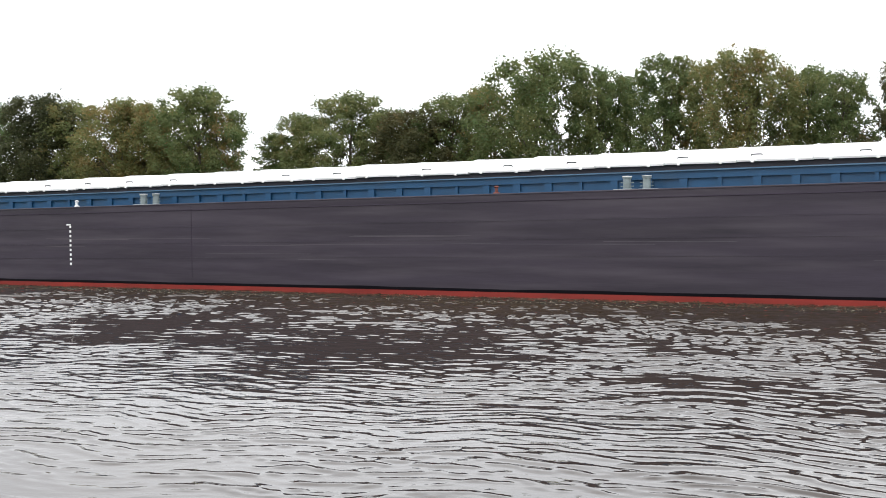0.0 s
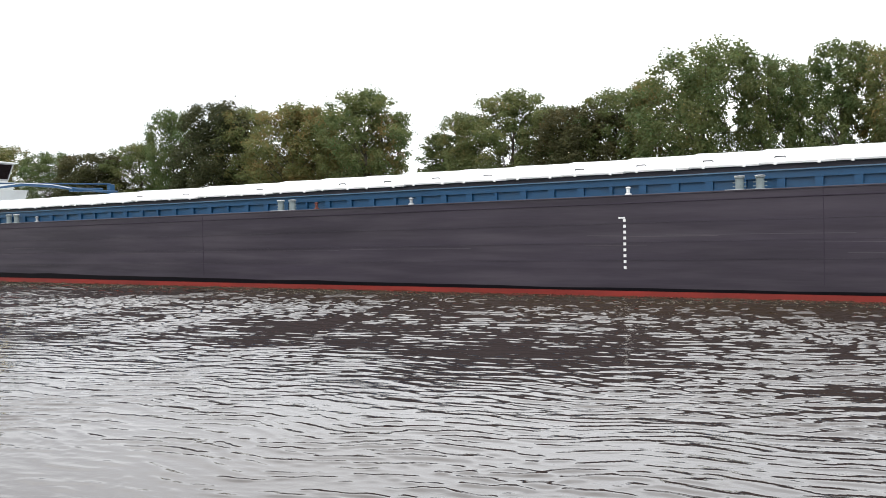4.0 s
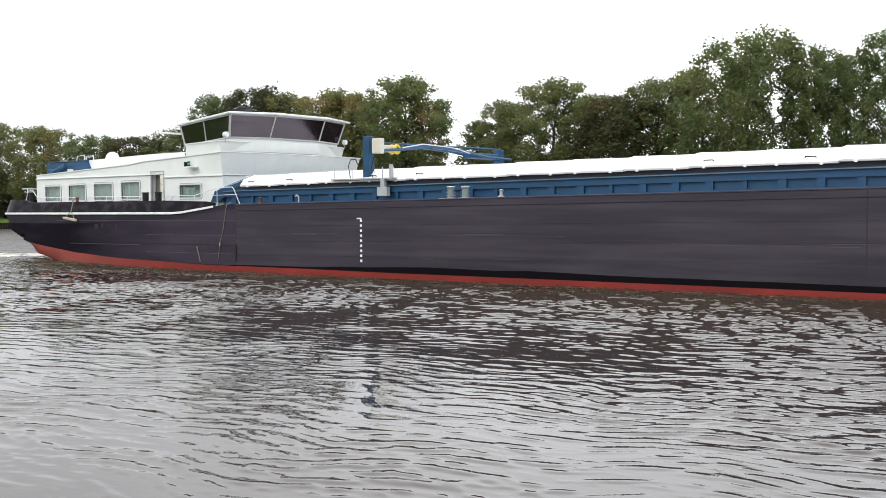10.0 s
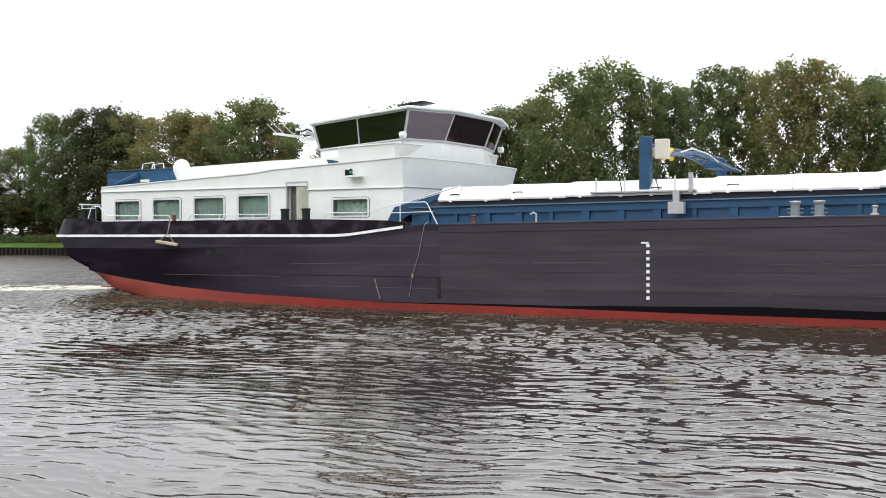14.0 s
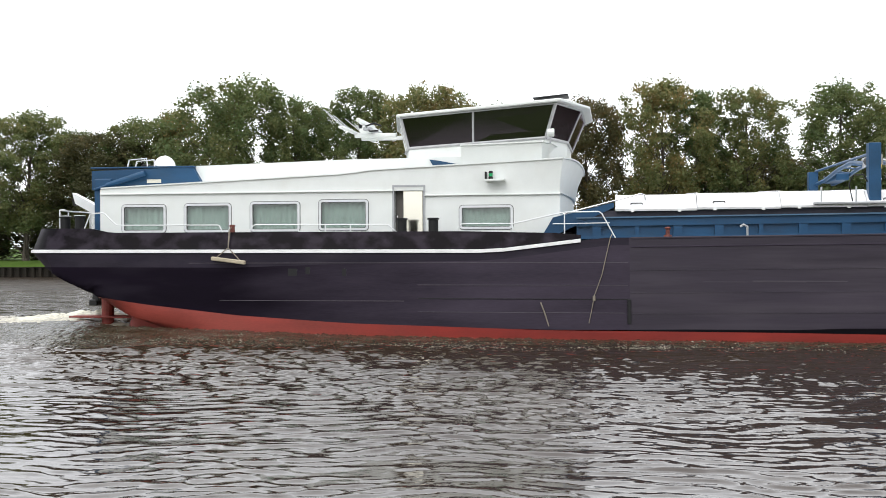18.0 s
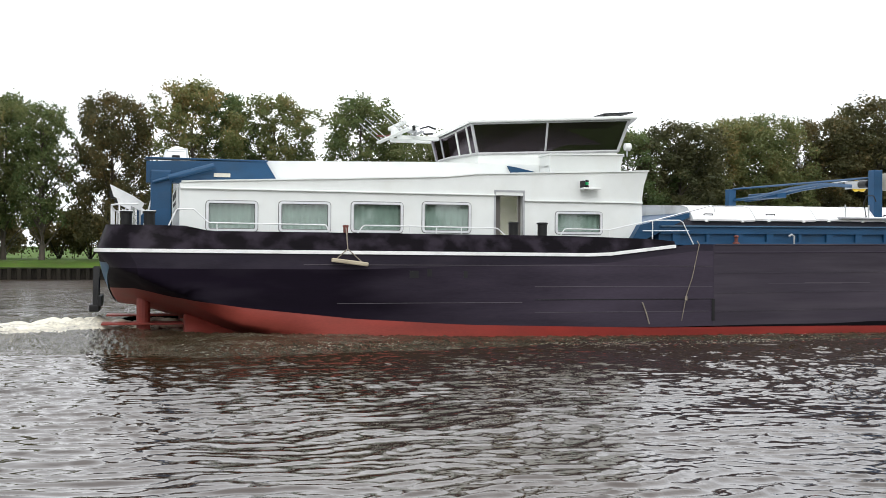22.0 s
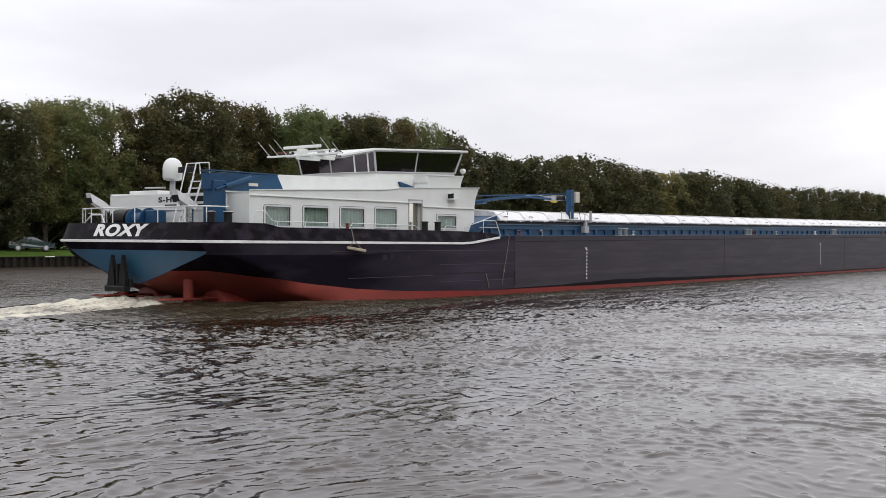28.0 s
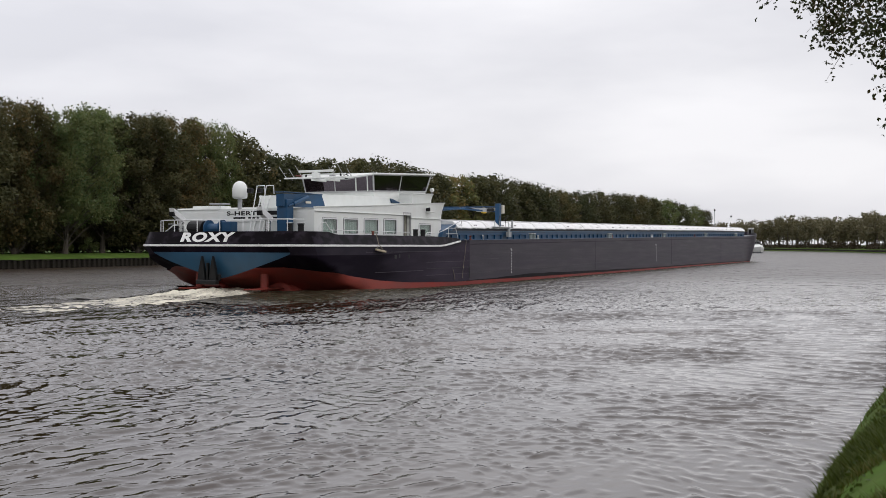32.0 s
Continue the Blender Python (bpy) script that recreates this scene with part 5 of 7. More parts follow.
    part("helm_seat", B(-4.9, -4.4, 5.4, 6.0, 6.02, 6.75, bevel=0.08), BLACK, win)
    # roof gear
    sl = part("sunroof", B(-3.0, -1.9, 2.2, 3.1, 7.44, 7.485, bevel=0.015, m=Matrix.Translation((-2.4, 0, 7.46)) @ Euler((0, radians(-5), 0)).to_matrix().to_4x4() @ Matrix.Translation((2.4, 0, -7.46))), BLACK, win, "black raised roof hatch")
    for xx in (-2.8, -2.2):
        part("stay", Tb([(xx, 2.6, 7.3), (xx, 2.6, 7.45)], 0.02, 6), BLACK, sl)
    for sx, sy in ((-2.42, 1.6), (-2.42, BEAM - 1.6)):
        li = part("searchlight", Tb([(sx, sy, 5.93), (sx, sy, 6.2)], 0.03, 8), GREY, BARGE, "white searchlight on a post")
        part("lamp_housing", lathe(bmesh.new(), [(0.05, -0.1), (0.12, -0.08), (0.13, 0.1), (0.115, 0.12)], (sx, sy, 6.25), 14, "x"), WHITE, li)


wheelhouse()


def radar_mast():
    mast = empty("radar_mast")
    mast.parent = BARGE
    mast["label"] = "white lowered radar mast with aerials"
    for y in (5.2, 6.2):
        part("beam", B(-9.5, -8.0, y - 0.09, y + 0.09, 6.60, 6.74, bevel=0.02), WHITE, mast)
    part("cross_beam", B(-9.6, -9.42, 3.3, 8.2, 6.74, 6.82, bevel=0.02), WHITE, mast)
    part("cross_beam", B(-8.9, -8.78, 4.2, 7.6, 6.76, 6.83, bevel=0.02), GREY, mast)
    part("radar_housing", B(-9.5, -9.15, 5.8, 6.25, 6.82, 7.1, bevel=0.05), WHITE, mast)
    part("radar_scanner", B(-9.36, -9.24, 4.8, 7.3, 7.12, 7.26, bevel=0.03), WHITE, mast, "white radar scanner bar")
    part("radar_housing", B(-9.15, -8.85, 4.9, 5.2, 6.82, 6.95, bevel=0.04), GREY, mast)
    part("radar_scanner", B(-9.08, -8.96, 4.1, 7.2, 6.95, 7.04, bevel=0.03), WHITE, mast, "white radar scanner bar")
    for y, h in ((8.1, 0.8), (7.5, 0.62), (6.9, 0.85), (4.6, 0.66), (3.9, 0.8), (3.4, 0.5)):
        part("aerial", Tb([(-9.5, y, 6.82), (-9.5 - 0.95 * h, y, 6.82 + 0.8 * h)], 0.013, 5), STEEL, mast)
        part("aerial_foot", Tb([(-9.5, y, 6.8), (-9.58, y, 6.9)], 0.035, 6), GREY, mast)
    for y in (4.4, 6.9):
        part("mast_lamp", lathe(bmesh.new(), [(0.05, 0), (0.06, 0.06), (0.06, 0.14), (0.03, 0.18)], (-9.1, y, 6.84), 10), BLACK, mast)
    part("horn", lathe(bmesh.new(), [(0.03, -0.3), (0.035, 0.1), (0.11, 0.28)], (-9.5, 7.2, 6.92), 12, "x"), RUST, mast, "small red horn")
    part("cable_loop", Tb([(-8.35, 4.3, 6.9), (-8.6, 4.3, 6.99), (-8.9, 4.3, 6.9), (-8.75, 4.3, 6.72), (-8.45, 4.3, 6.74)], 0.035, 6), BLACK, mast)


radar_mast()


def nav_light(y, side, col, label):
    m_ = paint("lens_" + label.split()[0], col, 0.2, var=0.1)
    br = part("navigation_light", B(-4.35, -3.75, min(y, y + side * 0.32), max(y, y + side * 0.32), 4.74, 4.80, bevel=0.01), WHITE, BARGE, label)
    part("screen", B(-4.35, -4.31, min(y, y + side * 0.3), max(y, y + side * 0.3), 4.80, 5.02), BLACK, br)
    part("lantern", lathe(bmesh.new(), [(0.07, 0), (0.07, 0.06), (0.055, 0.08), (0.055, 0.18), (0.07, 0.2), (0.05, 0.25)], (-4.18, y + side * 0.16, 4.80), 12), BLACK, br)
    part("lens", lathe(bmesh.new(), [(0.06, 0.085), (0.06, 0.175)], (-4.18, y + side * 0.16, 4.80), 12), m_, br)


nav_light(HY - 0.06, -1, (0.02, 0.35, 0.12), "green starboard navigation light on a white bracket")
nav_light(BEAM - HY + 0.06, 1, (0.4, 0.02, 0.02), "red port navigation light on a white bracket")


# ---------------------------------------------------------------- aft deck gear
def bollard(name, x, y, z0, r, h, mat, label, rods=0):
    bm = bmesh.new()
    lathe(bm, [(r * 1.25, 0), (r * 1.25, 0.02), (r, 0.03), (r, h - 0.05), (r * 1.22, h - 0.04), (r * 1.22, h), (r * 0.9, h + 0.015)], (x, y, z0), 16)
    ob = part(name, bm, mat, BARGE, label)
    for i in range(rods):
        z = z0 + h * (0.25 + 0.3 * i)
        part("rod", Tb([(x - r * 1.7, y, z), (x + r * 1.7, y, z)], 0.016, 6), mat, ob)
    return ob


for x_ in (-6.85, -5.88):
    bollard("bollard", x_, 0.45, 2.6, 0.15, 1.02, BLACK, "black mooring bollard", 2)
for x_, y_ in ((-17.85, 1.35), (-18.5, 1.6), (-18.5, 9.4), (-17.85, 9.65)):
    bollard("bollard", x_, y_, 2.6, 0.16, 1.2, BLACK, "black mooring bollard with white cap", 0)
    part("bollard_cap", lathe(bmesh.new(), [(0.19, 0), (0.19, 0.02), (0.02, 0.03)], (x_, y_, 3.815), 16), STRIPE, BARGE)
bollard("bollard", -12.2, 0.33, 3.05, 0.075, 0.40, RUST, "small rusty bollard on the bulwark", 1)
for x0_ in (11.5, 31.1, 50.95, 71.6, 91.3):
    z_ = sheer(x0_)
    part("bollard_plate", B(x0_ - 0.42, x0_ + 1.08, 0.02, 0.42, z_ - 0.003, z_ + 0.025, bevel=0.005), GREY, BARGE)
    for dx in (0.0, 0.66):
        bollard("bollard", x0_ + dx, 0.22, z_ + 0.02, 0.13, 0.40, BOLLARD_GREY, "grey twin mooring bollard", 2)
        part("bollard_cap", lathe(bmesh.new(), [(0.165, 0), (0.165, 0.02), (0.02, 0.03)], (x0_ + dx, 0.22, z_ + 0.437), 16), STRIPE, BARGE)


def rail(path, r=0.02, posts=(), z0=3.2, label="", mat=None):
    ob = part("handrail", Tb(path, r, 8), mat or RAIL, BARGE, label)
    for p in posts:
        part("stanchion", Tb([p, (p[0], p[1], z0)], r * 0.9, 6), mat or RAIL, ob)


rail([(-17.35, 0.66, 3.3), (-17.12, 0.64, 3.82), (-17.06, 0.64, 3.865), (-16.66, 0.62, 3.88), (-16.60, 0.62, 3.86), (-16.22, 0.62, 3.51), (-16.14, 0.62, 3.48), (-12.78, 0.62, 3.465), (-12.73, 0.62, 3.44), (-12.63, 0.62, 3.22)], posts=[(-15.95, 0.62, 3.475), (-14.4, 0.62, 3.47)], label="white handrail")
rail([(-11.80, 0.62, 3.2), (-11.62, 0.62, 3.44), (-11.55, 0.62, 3.47), (-7.38, 0.62, 3.44), (-7.30, 0.62, 3.42), (-7.04, 0.62, 3.2)], posts=[(-10.15, 0.62, 3.46), (-9.3, 0.62, 3.455), (-8.5, 0.62, 3.45)], label="white handrail")
rail([(-5.22, 0.62, 3.2), (-5.06, 0.62, 3.43), (-4.98, 0.62, 3.45), (-3.48, 0.62, 3.44), (-2.05, 0.62, 3.75), (-1.9, 0.62, 3.77), (-0.95, 0.62, 3.78), (-0.85, 0.62, 3.72), (-0.45, 0.62, 2.99)], posts=[(-3.5, 0.62, 3.44), (-1.95, 0.62, 3.77)], z0=2.7, label="white handrail round the forward step")
for z_ in (3.42,):
    part("step_rail", Tb([(-2.3, 0.62, z_), (-0.62, 0.62, z_ + 0.02)], 0.018, 6), STEEL, BARGE)
part("step_rail", Tb([(-2.0, 0.8, 3.72), (0.3, 0.8, 4.30), (0.4, 0.8, 4.26), (0.42, 0.8, 4.1)], 0.022, 8), STAINLESS, BARGE, "bent steel rail")
# stern rail
srail = [(-18.15, 0.95, 4.0), (-18.7, 1.6, 4.02), (-18.95, 2.6, 4.02), (-19.0, MID, 4.02), (-18.95, 8.8, 4.02), (-18.7, 9.8, 4.02), (-18.15, 10.45, 4.0)]
rail(srail, 0.026, [(-18.7, 1.6, 4.02), (-18.95, 2.6, 4.02), (-19.0, 4.2, 4.02), (-19.0, MID, 4.02), (-19.0, 7.2, 4.02), (-18.95, 8.8, 4.02), (-18.7, 9.8, 4.02), (-18.15, 10.45, 4.0)], 3.38, "white stern railing")
rail([(-18.75, 9.6, 3.4), (-18.8, 9.0, 3.75), (-18.85, 8.2, 3.75), (-18.85, 8.0, 3.4)], 0.03, label="white bow-shaped rail", mat=WHITE)
for y_ in (3.15, 8.95):
    v_ = part("exhaust_stack", Tb([(-18.25, y_, 2.6), (-18.25, y_, 4.08)], 0.15, 14), STAINLESS, BARGE, "stainless exhaust stack with slanted hood")
    mm_ = Matrix.Translation((-18.2, y_, 4.08)) @ Euler((0, radians(28), 0)).to_matrix().to_4x4()
    bm_ = bmesh.new()
    prism(bm_, [(0.17, -0.14), (0.17, 0.12), (-0.2, 0.16), (-1.0, 0.14), (-0.72, -0.14)], -0.17, 0.17)
    for v in bm_.verts:
        v.co = mm_ @ v.co
    part("hood", bm_, RAIL, v_)
    # black block draws the shade inside the hood's open end
    part("hood_opening", B(-0.95, -0.80, -0.15, 0.15, -0.12, 0.12, m=mm_ @ Euler((0, radians(-42), 0)).to_matrix().to_4x4() @ Matrix.Translation((0.22, 0, 0.45))), BLACK, v_)
wi_ = part("winch", B(-18.05, -17.35, 6.4, 8.8, 2.62, 3.1, bevel=0.03), BLUE, BARGE, "blue mooring winch on the aft deck")
part("drum", lathe(bmesh.new(), [(0.5, 6.5), (0.5, 6.56), (0.3, 6.58), (0.3, 7.4), (0.5, 7.42), (0.5, 7.48)], (-17.7, 0, 3.55), 20, "y"), BLUE, wi_)
part("drum", lathe(bmesh.new(), [(0.46, 7.7), (0.46, 8.65)], (-17.7, 0, 3.55), 20, "y"), BLACK, wi_)
part("gear_case", B(-18.0, -17.4, 5.75, 6.4, 2.7, 3.95, bevel=0.05), BLUE, wi_)
bd_ = part("name_board", B(-17.06, -17.004, 2.4, 7.3, 3.95, 4.62, bevel=0.01), WHITE, BARGE, "white board with dark lettering")
for y0_, y1_, z0_, z1_ in ((4.62, 2.6, 4.3, 4.52), (6.3, 5.5, 4.08, 4.2), (5.3, 4.6, 4.08, 4.2), (4.3, 2.9, 4.08, 4.2)):
    part("lettering_bar", B(-17.068, -17.0605, min(y0_, y1_), max(y0_, y1_), z0_, z1_), BLACK, bd_)
ld_ = empty("ladder")
ld_.parent = BARGE
ld_["label"] = "steep white ladder to the upper deck"
for y_ in (3.9, 4.5):
    part("stile", Tb([(-18.0, y_, 2.65), (-17.0, y_, 5.35)], 0.035, 6), WHITE, ld_)
    part("ladder_rail", Tb([(-18.05, y_, 3.3), (-17.35, y_, 5.85), (-16.7, y_, 5.9), (-16.65, y_, 5.45)], 0.027, 8), RAIL, ld_)
for i_ in range(9):
    f_ = (i_ + 0.7) / 9.5
    part("tread", B(-18.0 + f_ - 0.1, -18.0 + f_ + 0.1, 3.9, 4.5, 2.65 + 2.7 * f_ - 0.015, 2.65 + 2.7 * f_ + 0.015), RAIL, ld_)
dome_ = part("satellite_dome", lathe(bmesh.new(), [(0.2, 5.2), (0.36, 5.23), (0.405, 5.32), (0.41, 5.70), (0.39, 5.84), (0.335, 5.98), (0.25, 6.08), (0.14, 6.145), (0.03, 6.17)], (-16.95, 5.95, 0), 28), WHITE, BARGE, "white satellite dome on a pedestal", smooth=True)
part("pedestal", Tb([(-16.95, 5.95, 4.6), (-16.95, 5.95, 5.22)], 0.12, 12), GREY, dome_)
part("roof_locker", B(-16.5, -15.6, 7.6, 9.6, 4.65, 4.86, bevel=0.03), WHITE, BARGE)
part("roof_bar", Tb([(-16.6, 6.9, 4.95), (-16.6, 8.3, 4.97)], 0.04, 6), GREY, BARGE)
for y_ in (5.2, 4.6):
    part("floodlight", B(-17.15, -16.9, y_ - 0.15, y_ + 0.15, 5.5, 5.75, bevel=0.03), BLACK, BARGE)
# stern anchor in its pocket
an_ = part("stern_anchor", B(-19.60, -19.40, 6.03, 6.13, 0.8, 1.75, bevel=0.03), BLACK, BARGE, "black stern anchor hanging on the transom")
for s_ in (-1, 1):
    bm_ = bmesh.new()
    prism(bm_, [(6.08 + s_ * 0.12, 0.75), (6.08 + s_ * 0.62, 0.80), (6.08 + s_ * 0.54, 1.4), (6.08 + s_ * 0.36, 2.1), (6.08 + s_ * 0.2, 1.4)], -19.6, -19.42, "x")
    part("fluke", bm_, BLACK, an_)
part("crown", B(-19.72, -19.38, 5.42, 6.74, 0.62, 0.86, bevel=0.05), BLACK, an_)
part("hawse_plate", B(-19.45, -19.3, 5.37, 6.77, 0.8, 1.15, bevel=0.03), BLACK, an_)
for y_ in (3.55, BEAM - 3.55):
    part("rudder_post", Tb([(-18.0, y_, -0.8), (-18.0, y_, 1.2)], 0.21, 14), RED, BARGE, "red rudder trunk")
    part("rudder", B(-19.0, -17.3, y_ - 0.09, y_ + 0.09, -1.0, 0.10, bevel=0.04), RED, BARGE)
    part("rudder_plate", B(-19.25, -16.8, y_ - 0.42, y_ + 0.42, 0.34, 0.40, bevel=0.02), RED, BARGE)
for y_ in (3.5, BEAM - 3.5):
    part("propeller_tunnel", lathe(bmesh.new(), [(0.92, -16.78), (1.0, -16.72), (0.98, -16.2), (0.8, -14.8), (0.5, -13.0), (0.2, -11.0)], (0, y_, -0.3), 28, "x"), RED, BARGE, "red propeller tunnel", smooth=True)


def name_letters():
    cu = bpy.data.curves.new("lettering", "FONT")
    cu.body = "ROXY"
    cu.size, cu.shear, cu.extrude, cu.offset, cu.space_character = 0.66, 0.10, 0.006, 0.03, 1.10
    tmp = new("lettering_tmp", cu)
    bpy.context.view_layer.update()
    me = bpy.data.meshes.new_from_object(tmp.evaluated_get(bpy.context.evaluated_depsgraph_get()))
    bpy.data.objects.remove(tmp)
    xs = [v.co.x for v in me.vertices]
    w = max(xs) - min(xs)
    k = 3.55 / w
    for v in me.vertices:
        px, pz = (v.co.x - min(xs)) * k, v.co.y
        y = 8.1 - px
        e = (y - MID) / plan_half(AFT[0])
        z = 2.88 + pz * 0.98
        inset = 0.26 * (z - 2.66) / 0.7
        v.co = Vector((AFT[0] - 0.05 * (1 - e * e) + inset - 0.012 - v.co.z, y, z))
    me.name = "lettering"
    me.materials.clear()
    me.materials.append(STRIPE)
    part("lettering", me, None, BARGE, "white slanted capital letters")


name_letters()


def port_letters():
    """The first letters of the home port, on the board over the aft deck."""
    cu = bpy.data.curves.new("port_lettering", "FONT")
    cu.body, cu.size, cu.extrude, cu.offset, cu.space_character = "S-HERT", 0.34, 0.003, 0.012, 1.12
    tmp = new("lettering_tmp", cu)
    bpy.context.view_layer.update()
    me = bpy.data.meshes.new_from_object(tmp.evaluated_get(bpy.context.evaluated_depsgraph_get()))
    bpy.data.objects.remove(tmp)
    xs = [v.co.x for v in me.vertices]
    for v in me.vertices:
        v.co = Vector((-17.066 - v.co.z, 6.75 - (v.co.x - min(xs)) * 2.0 / (max(xs) - min(xs)), 4.3 + v.co.y * 0.9))
    me.name = "port_lettering"
    me.materials.clear()
    me.materials.append(BLACK)
    part("port_lettering", me, None, bd_, "dark capital letters")


port_letters()

# ---------------------------------------------------------------- hull details
for xm_, zt_ in ((7.21, 2.37), (47.04, 2.68)):
    dm_ = part("draught_mark", B(xm_ - 0.21, xm_ + 0.03, -0.009, 0.002, zt_ - 0.02, zt_ + 0.03), STRIPE, BARGE, "white draught scale on the hull")
    for i_ in range(9):
        zz_ = zt_ - 0.13 - 0.2 * i_ * 1.0
        part("square", B(xm_ - 0.045, xm_ + 0.055, -0.009, 0.002, zz_, zz_ + 0.1), STRIPE, dm_)


def strake_line(dz, x0, x1, w, name, mat, proud=0.02, y=0.0):
    verts, faces = [], []
    xs = [x0 + (x1 - x0) * i / 40 for i in range(41)]
    for x in xs:
        z = sheer(x) + dz
        for a, b in ((0.003, w), (-proud, w * 0.6), (-proud, -w * 0.6), (0.003, -w)):
            verts.append((x, y + a, z + b))
    for i in range(40):
        for j in range(4):
            a, b = i * 4 + j, i * 4 + (j + 1) % 4
            faces.append((a, a + 4, b + 4, b))
    part(name, mesh_from(name, verts, faces, mat), None, BARGE)


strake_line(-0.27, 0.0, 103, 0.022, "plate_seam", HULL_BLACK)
strake_line(-0.02, 0.0, 103, 0.03, "deck_edge_bar", HULL_GREY)
for dz_ in (-0.95, -1.6, -2.2):
    strake_line(dz_, 0.0, 103, 0.012, "weld_line", HULL_GREY, 0.008)
for z_, x0_, x1_ in ((2.28, -13.5, -0.1), (1.62, -6.28, -0.1), (1.135, -12.5, -6.7), (0.815, -6.28, -0.2)):
    part("weld_line", B(x0_, x1_, -0.008, 0.003, z_ - 0.009, z_ + 0.009, bevel=0.003), SCUFF, BARGE)
part("weld_line", B(-6.28, -0.1, -0.010, 0.003, 1.20, 1.225, bevel=0.003), BLACK, BARGE)
rs_ = random.Random(14)
for i_ in range(34):
    x0_ = rs_.uniform(1, 96)
    z_ = rs_.choice((1.72, 1.68, 1.40, 1.36, 1.05, 0.8)) + 0.008 * x0_ + rs_.uniform(-0.02, 0.02)
    part("rubbing_mark", B(x0_, x0_ + rs_.uniform(1.2, 6.0), -0.005, 0.002, z_ - rs_.uniform(0.005, 0.016), z_ + 0.006), SCUFF, BARGE)
for xs_ in (-0.06, 26.5, 53.6, 80.2):
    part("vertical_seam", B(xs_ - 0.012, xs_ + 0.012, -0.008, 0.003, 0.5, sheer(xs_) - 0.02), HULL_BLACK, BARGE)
part("seam_guard", B(-0.12, -0.01, -0.03, 0.003, 0.5, 1.22, bevel=0.01), BLACK, BARGE)
for xp_, zp_, w_ in ((-10.3, 2.0, 0.28), (-9.75, 2.05, 0.14), (-8.6, 2.0, 0.12)):
    part("scupper", B(xp_, xp_ + w_, -0.006, 0.003, zp_ - 0.11, zp_ + 0.11), BLACK, BARGE)
fd_ = empty("rope_fender")
fd_.parent = BARGE
fd_["label"] = "weathered timber fender hung on ropes"
part("plank", B(-0.55, 0.55, -0.16, -0.02, -0.06, 0.06, bevel=0.03, m=pose(-12.15, -0.06, 2.36, 0, 7, 0)), TIMBER, fd_)
for dx in (-0.45, 0.42):
    part("rope", Tb([(-12.2, 0.12, 3.25), (-12.2, -0.04, 2.75), (-12.15 + dx, -0.14, 2.36 - dx * 0.12)], 0.016, 6), ROPE, fd_)
part("rope", Tb([(-12.2, 0.33, 3.42), (-12.22, 0.1, 3.3), (-12.2, -0.04, 2.75)], 0.018, 6), ROPE, fd_)
part("mooring_rope", Tb([(-0.55, 0.2, 3.1), (-0.6, -0.03, 2.99), (-0.85, -0.03, 1.9), (-1.05, -0.03, 1.35), (-1.22, -0.03, 0.52)], 0.014, 6), ROPE, BARGE, "slack rope hanging down the hull")
part("rope_knot", B(-1.11, -1.03, -0.07, -0.01, 1.16, 1.32, bevel=0.02), ROPE, BARGE)
part("mooring_rope", Tb([(-2.62, -0.03, 1.12), (-2.5, -0.05, 0.8), (-2.38, -0.05, 0.42)], 0.02, 6), ROPE, BARGE, "frayed rope end on the hull")
for x_, m_ in ((1.05, RUST), (13.6, GREY), (32.9, RUST), (37.8, GREY), (66.8, RUST), (47.0, STRIPE)):
    part("deck_fitting", lathe(bmesh.new(), [(0.12, 0), (0.12, 0.05), (0.06, 0.08), (0.06, 0.22), (0.1, 0.26), (0.04, 0.3)], (x_, 0.45, sheer(x_)), 10), m_, BARGE, "small deck fitting")
part("vent_pipe", Tb([(3.3, 0.5, 3.0), (3.3, 0.5, 3.3), (3.2, 0.5, 3.36), (3.1, 0.5, 3.3)], 0.035, 8), GREY, BARGE)


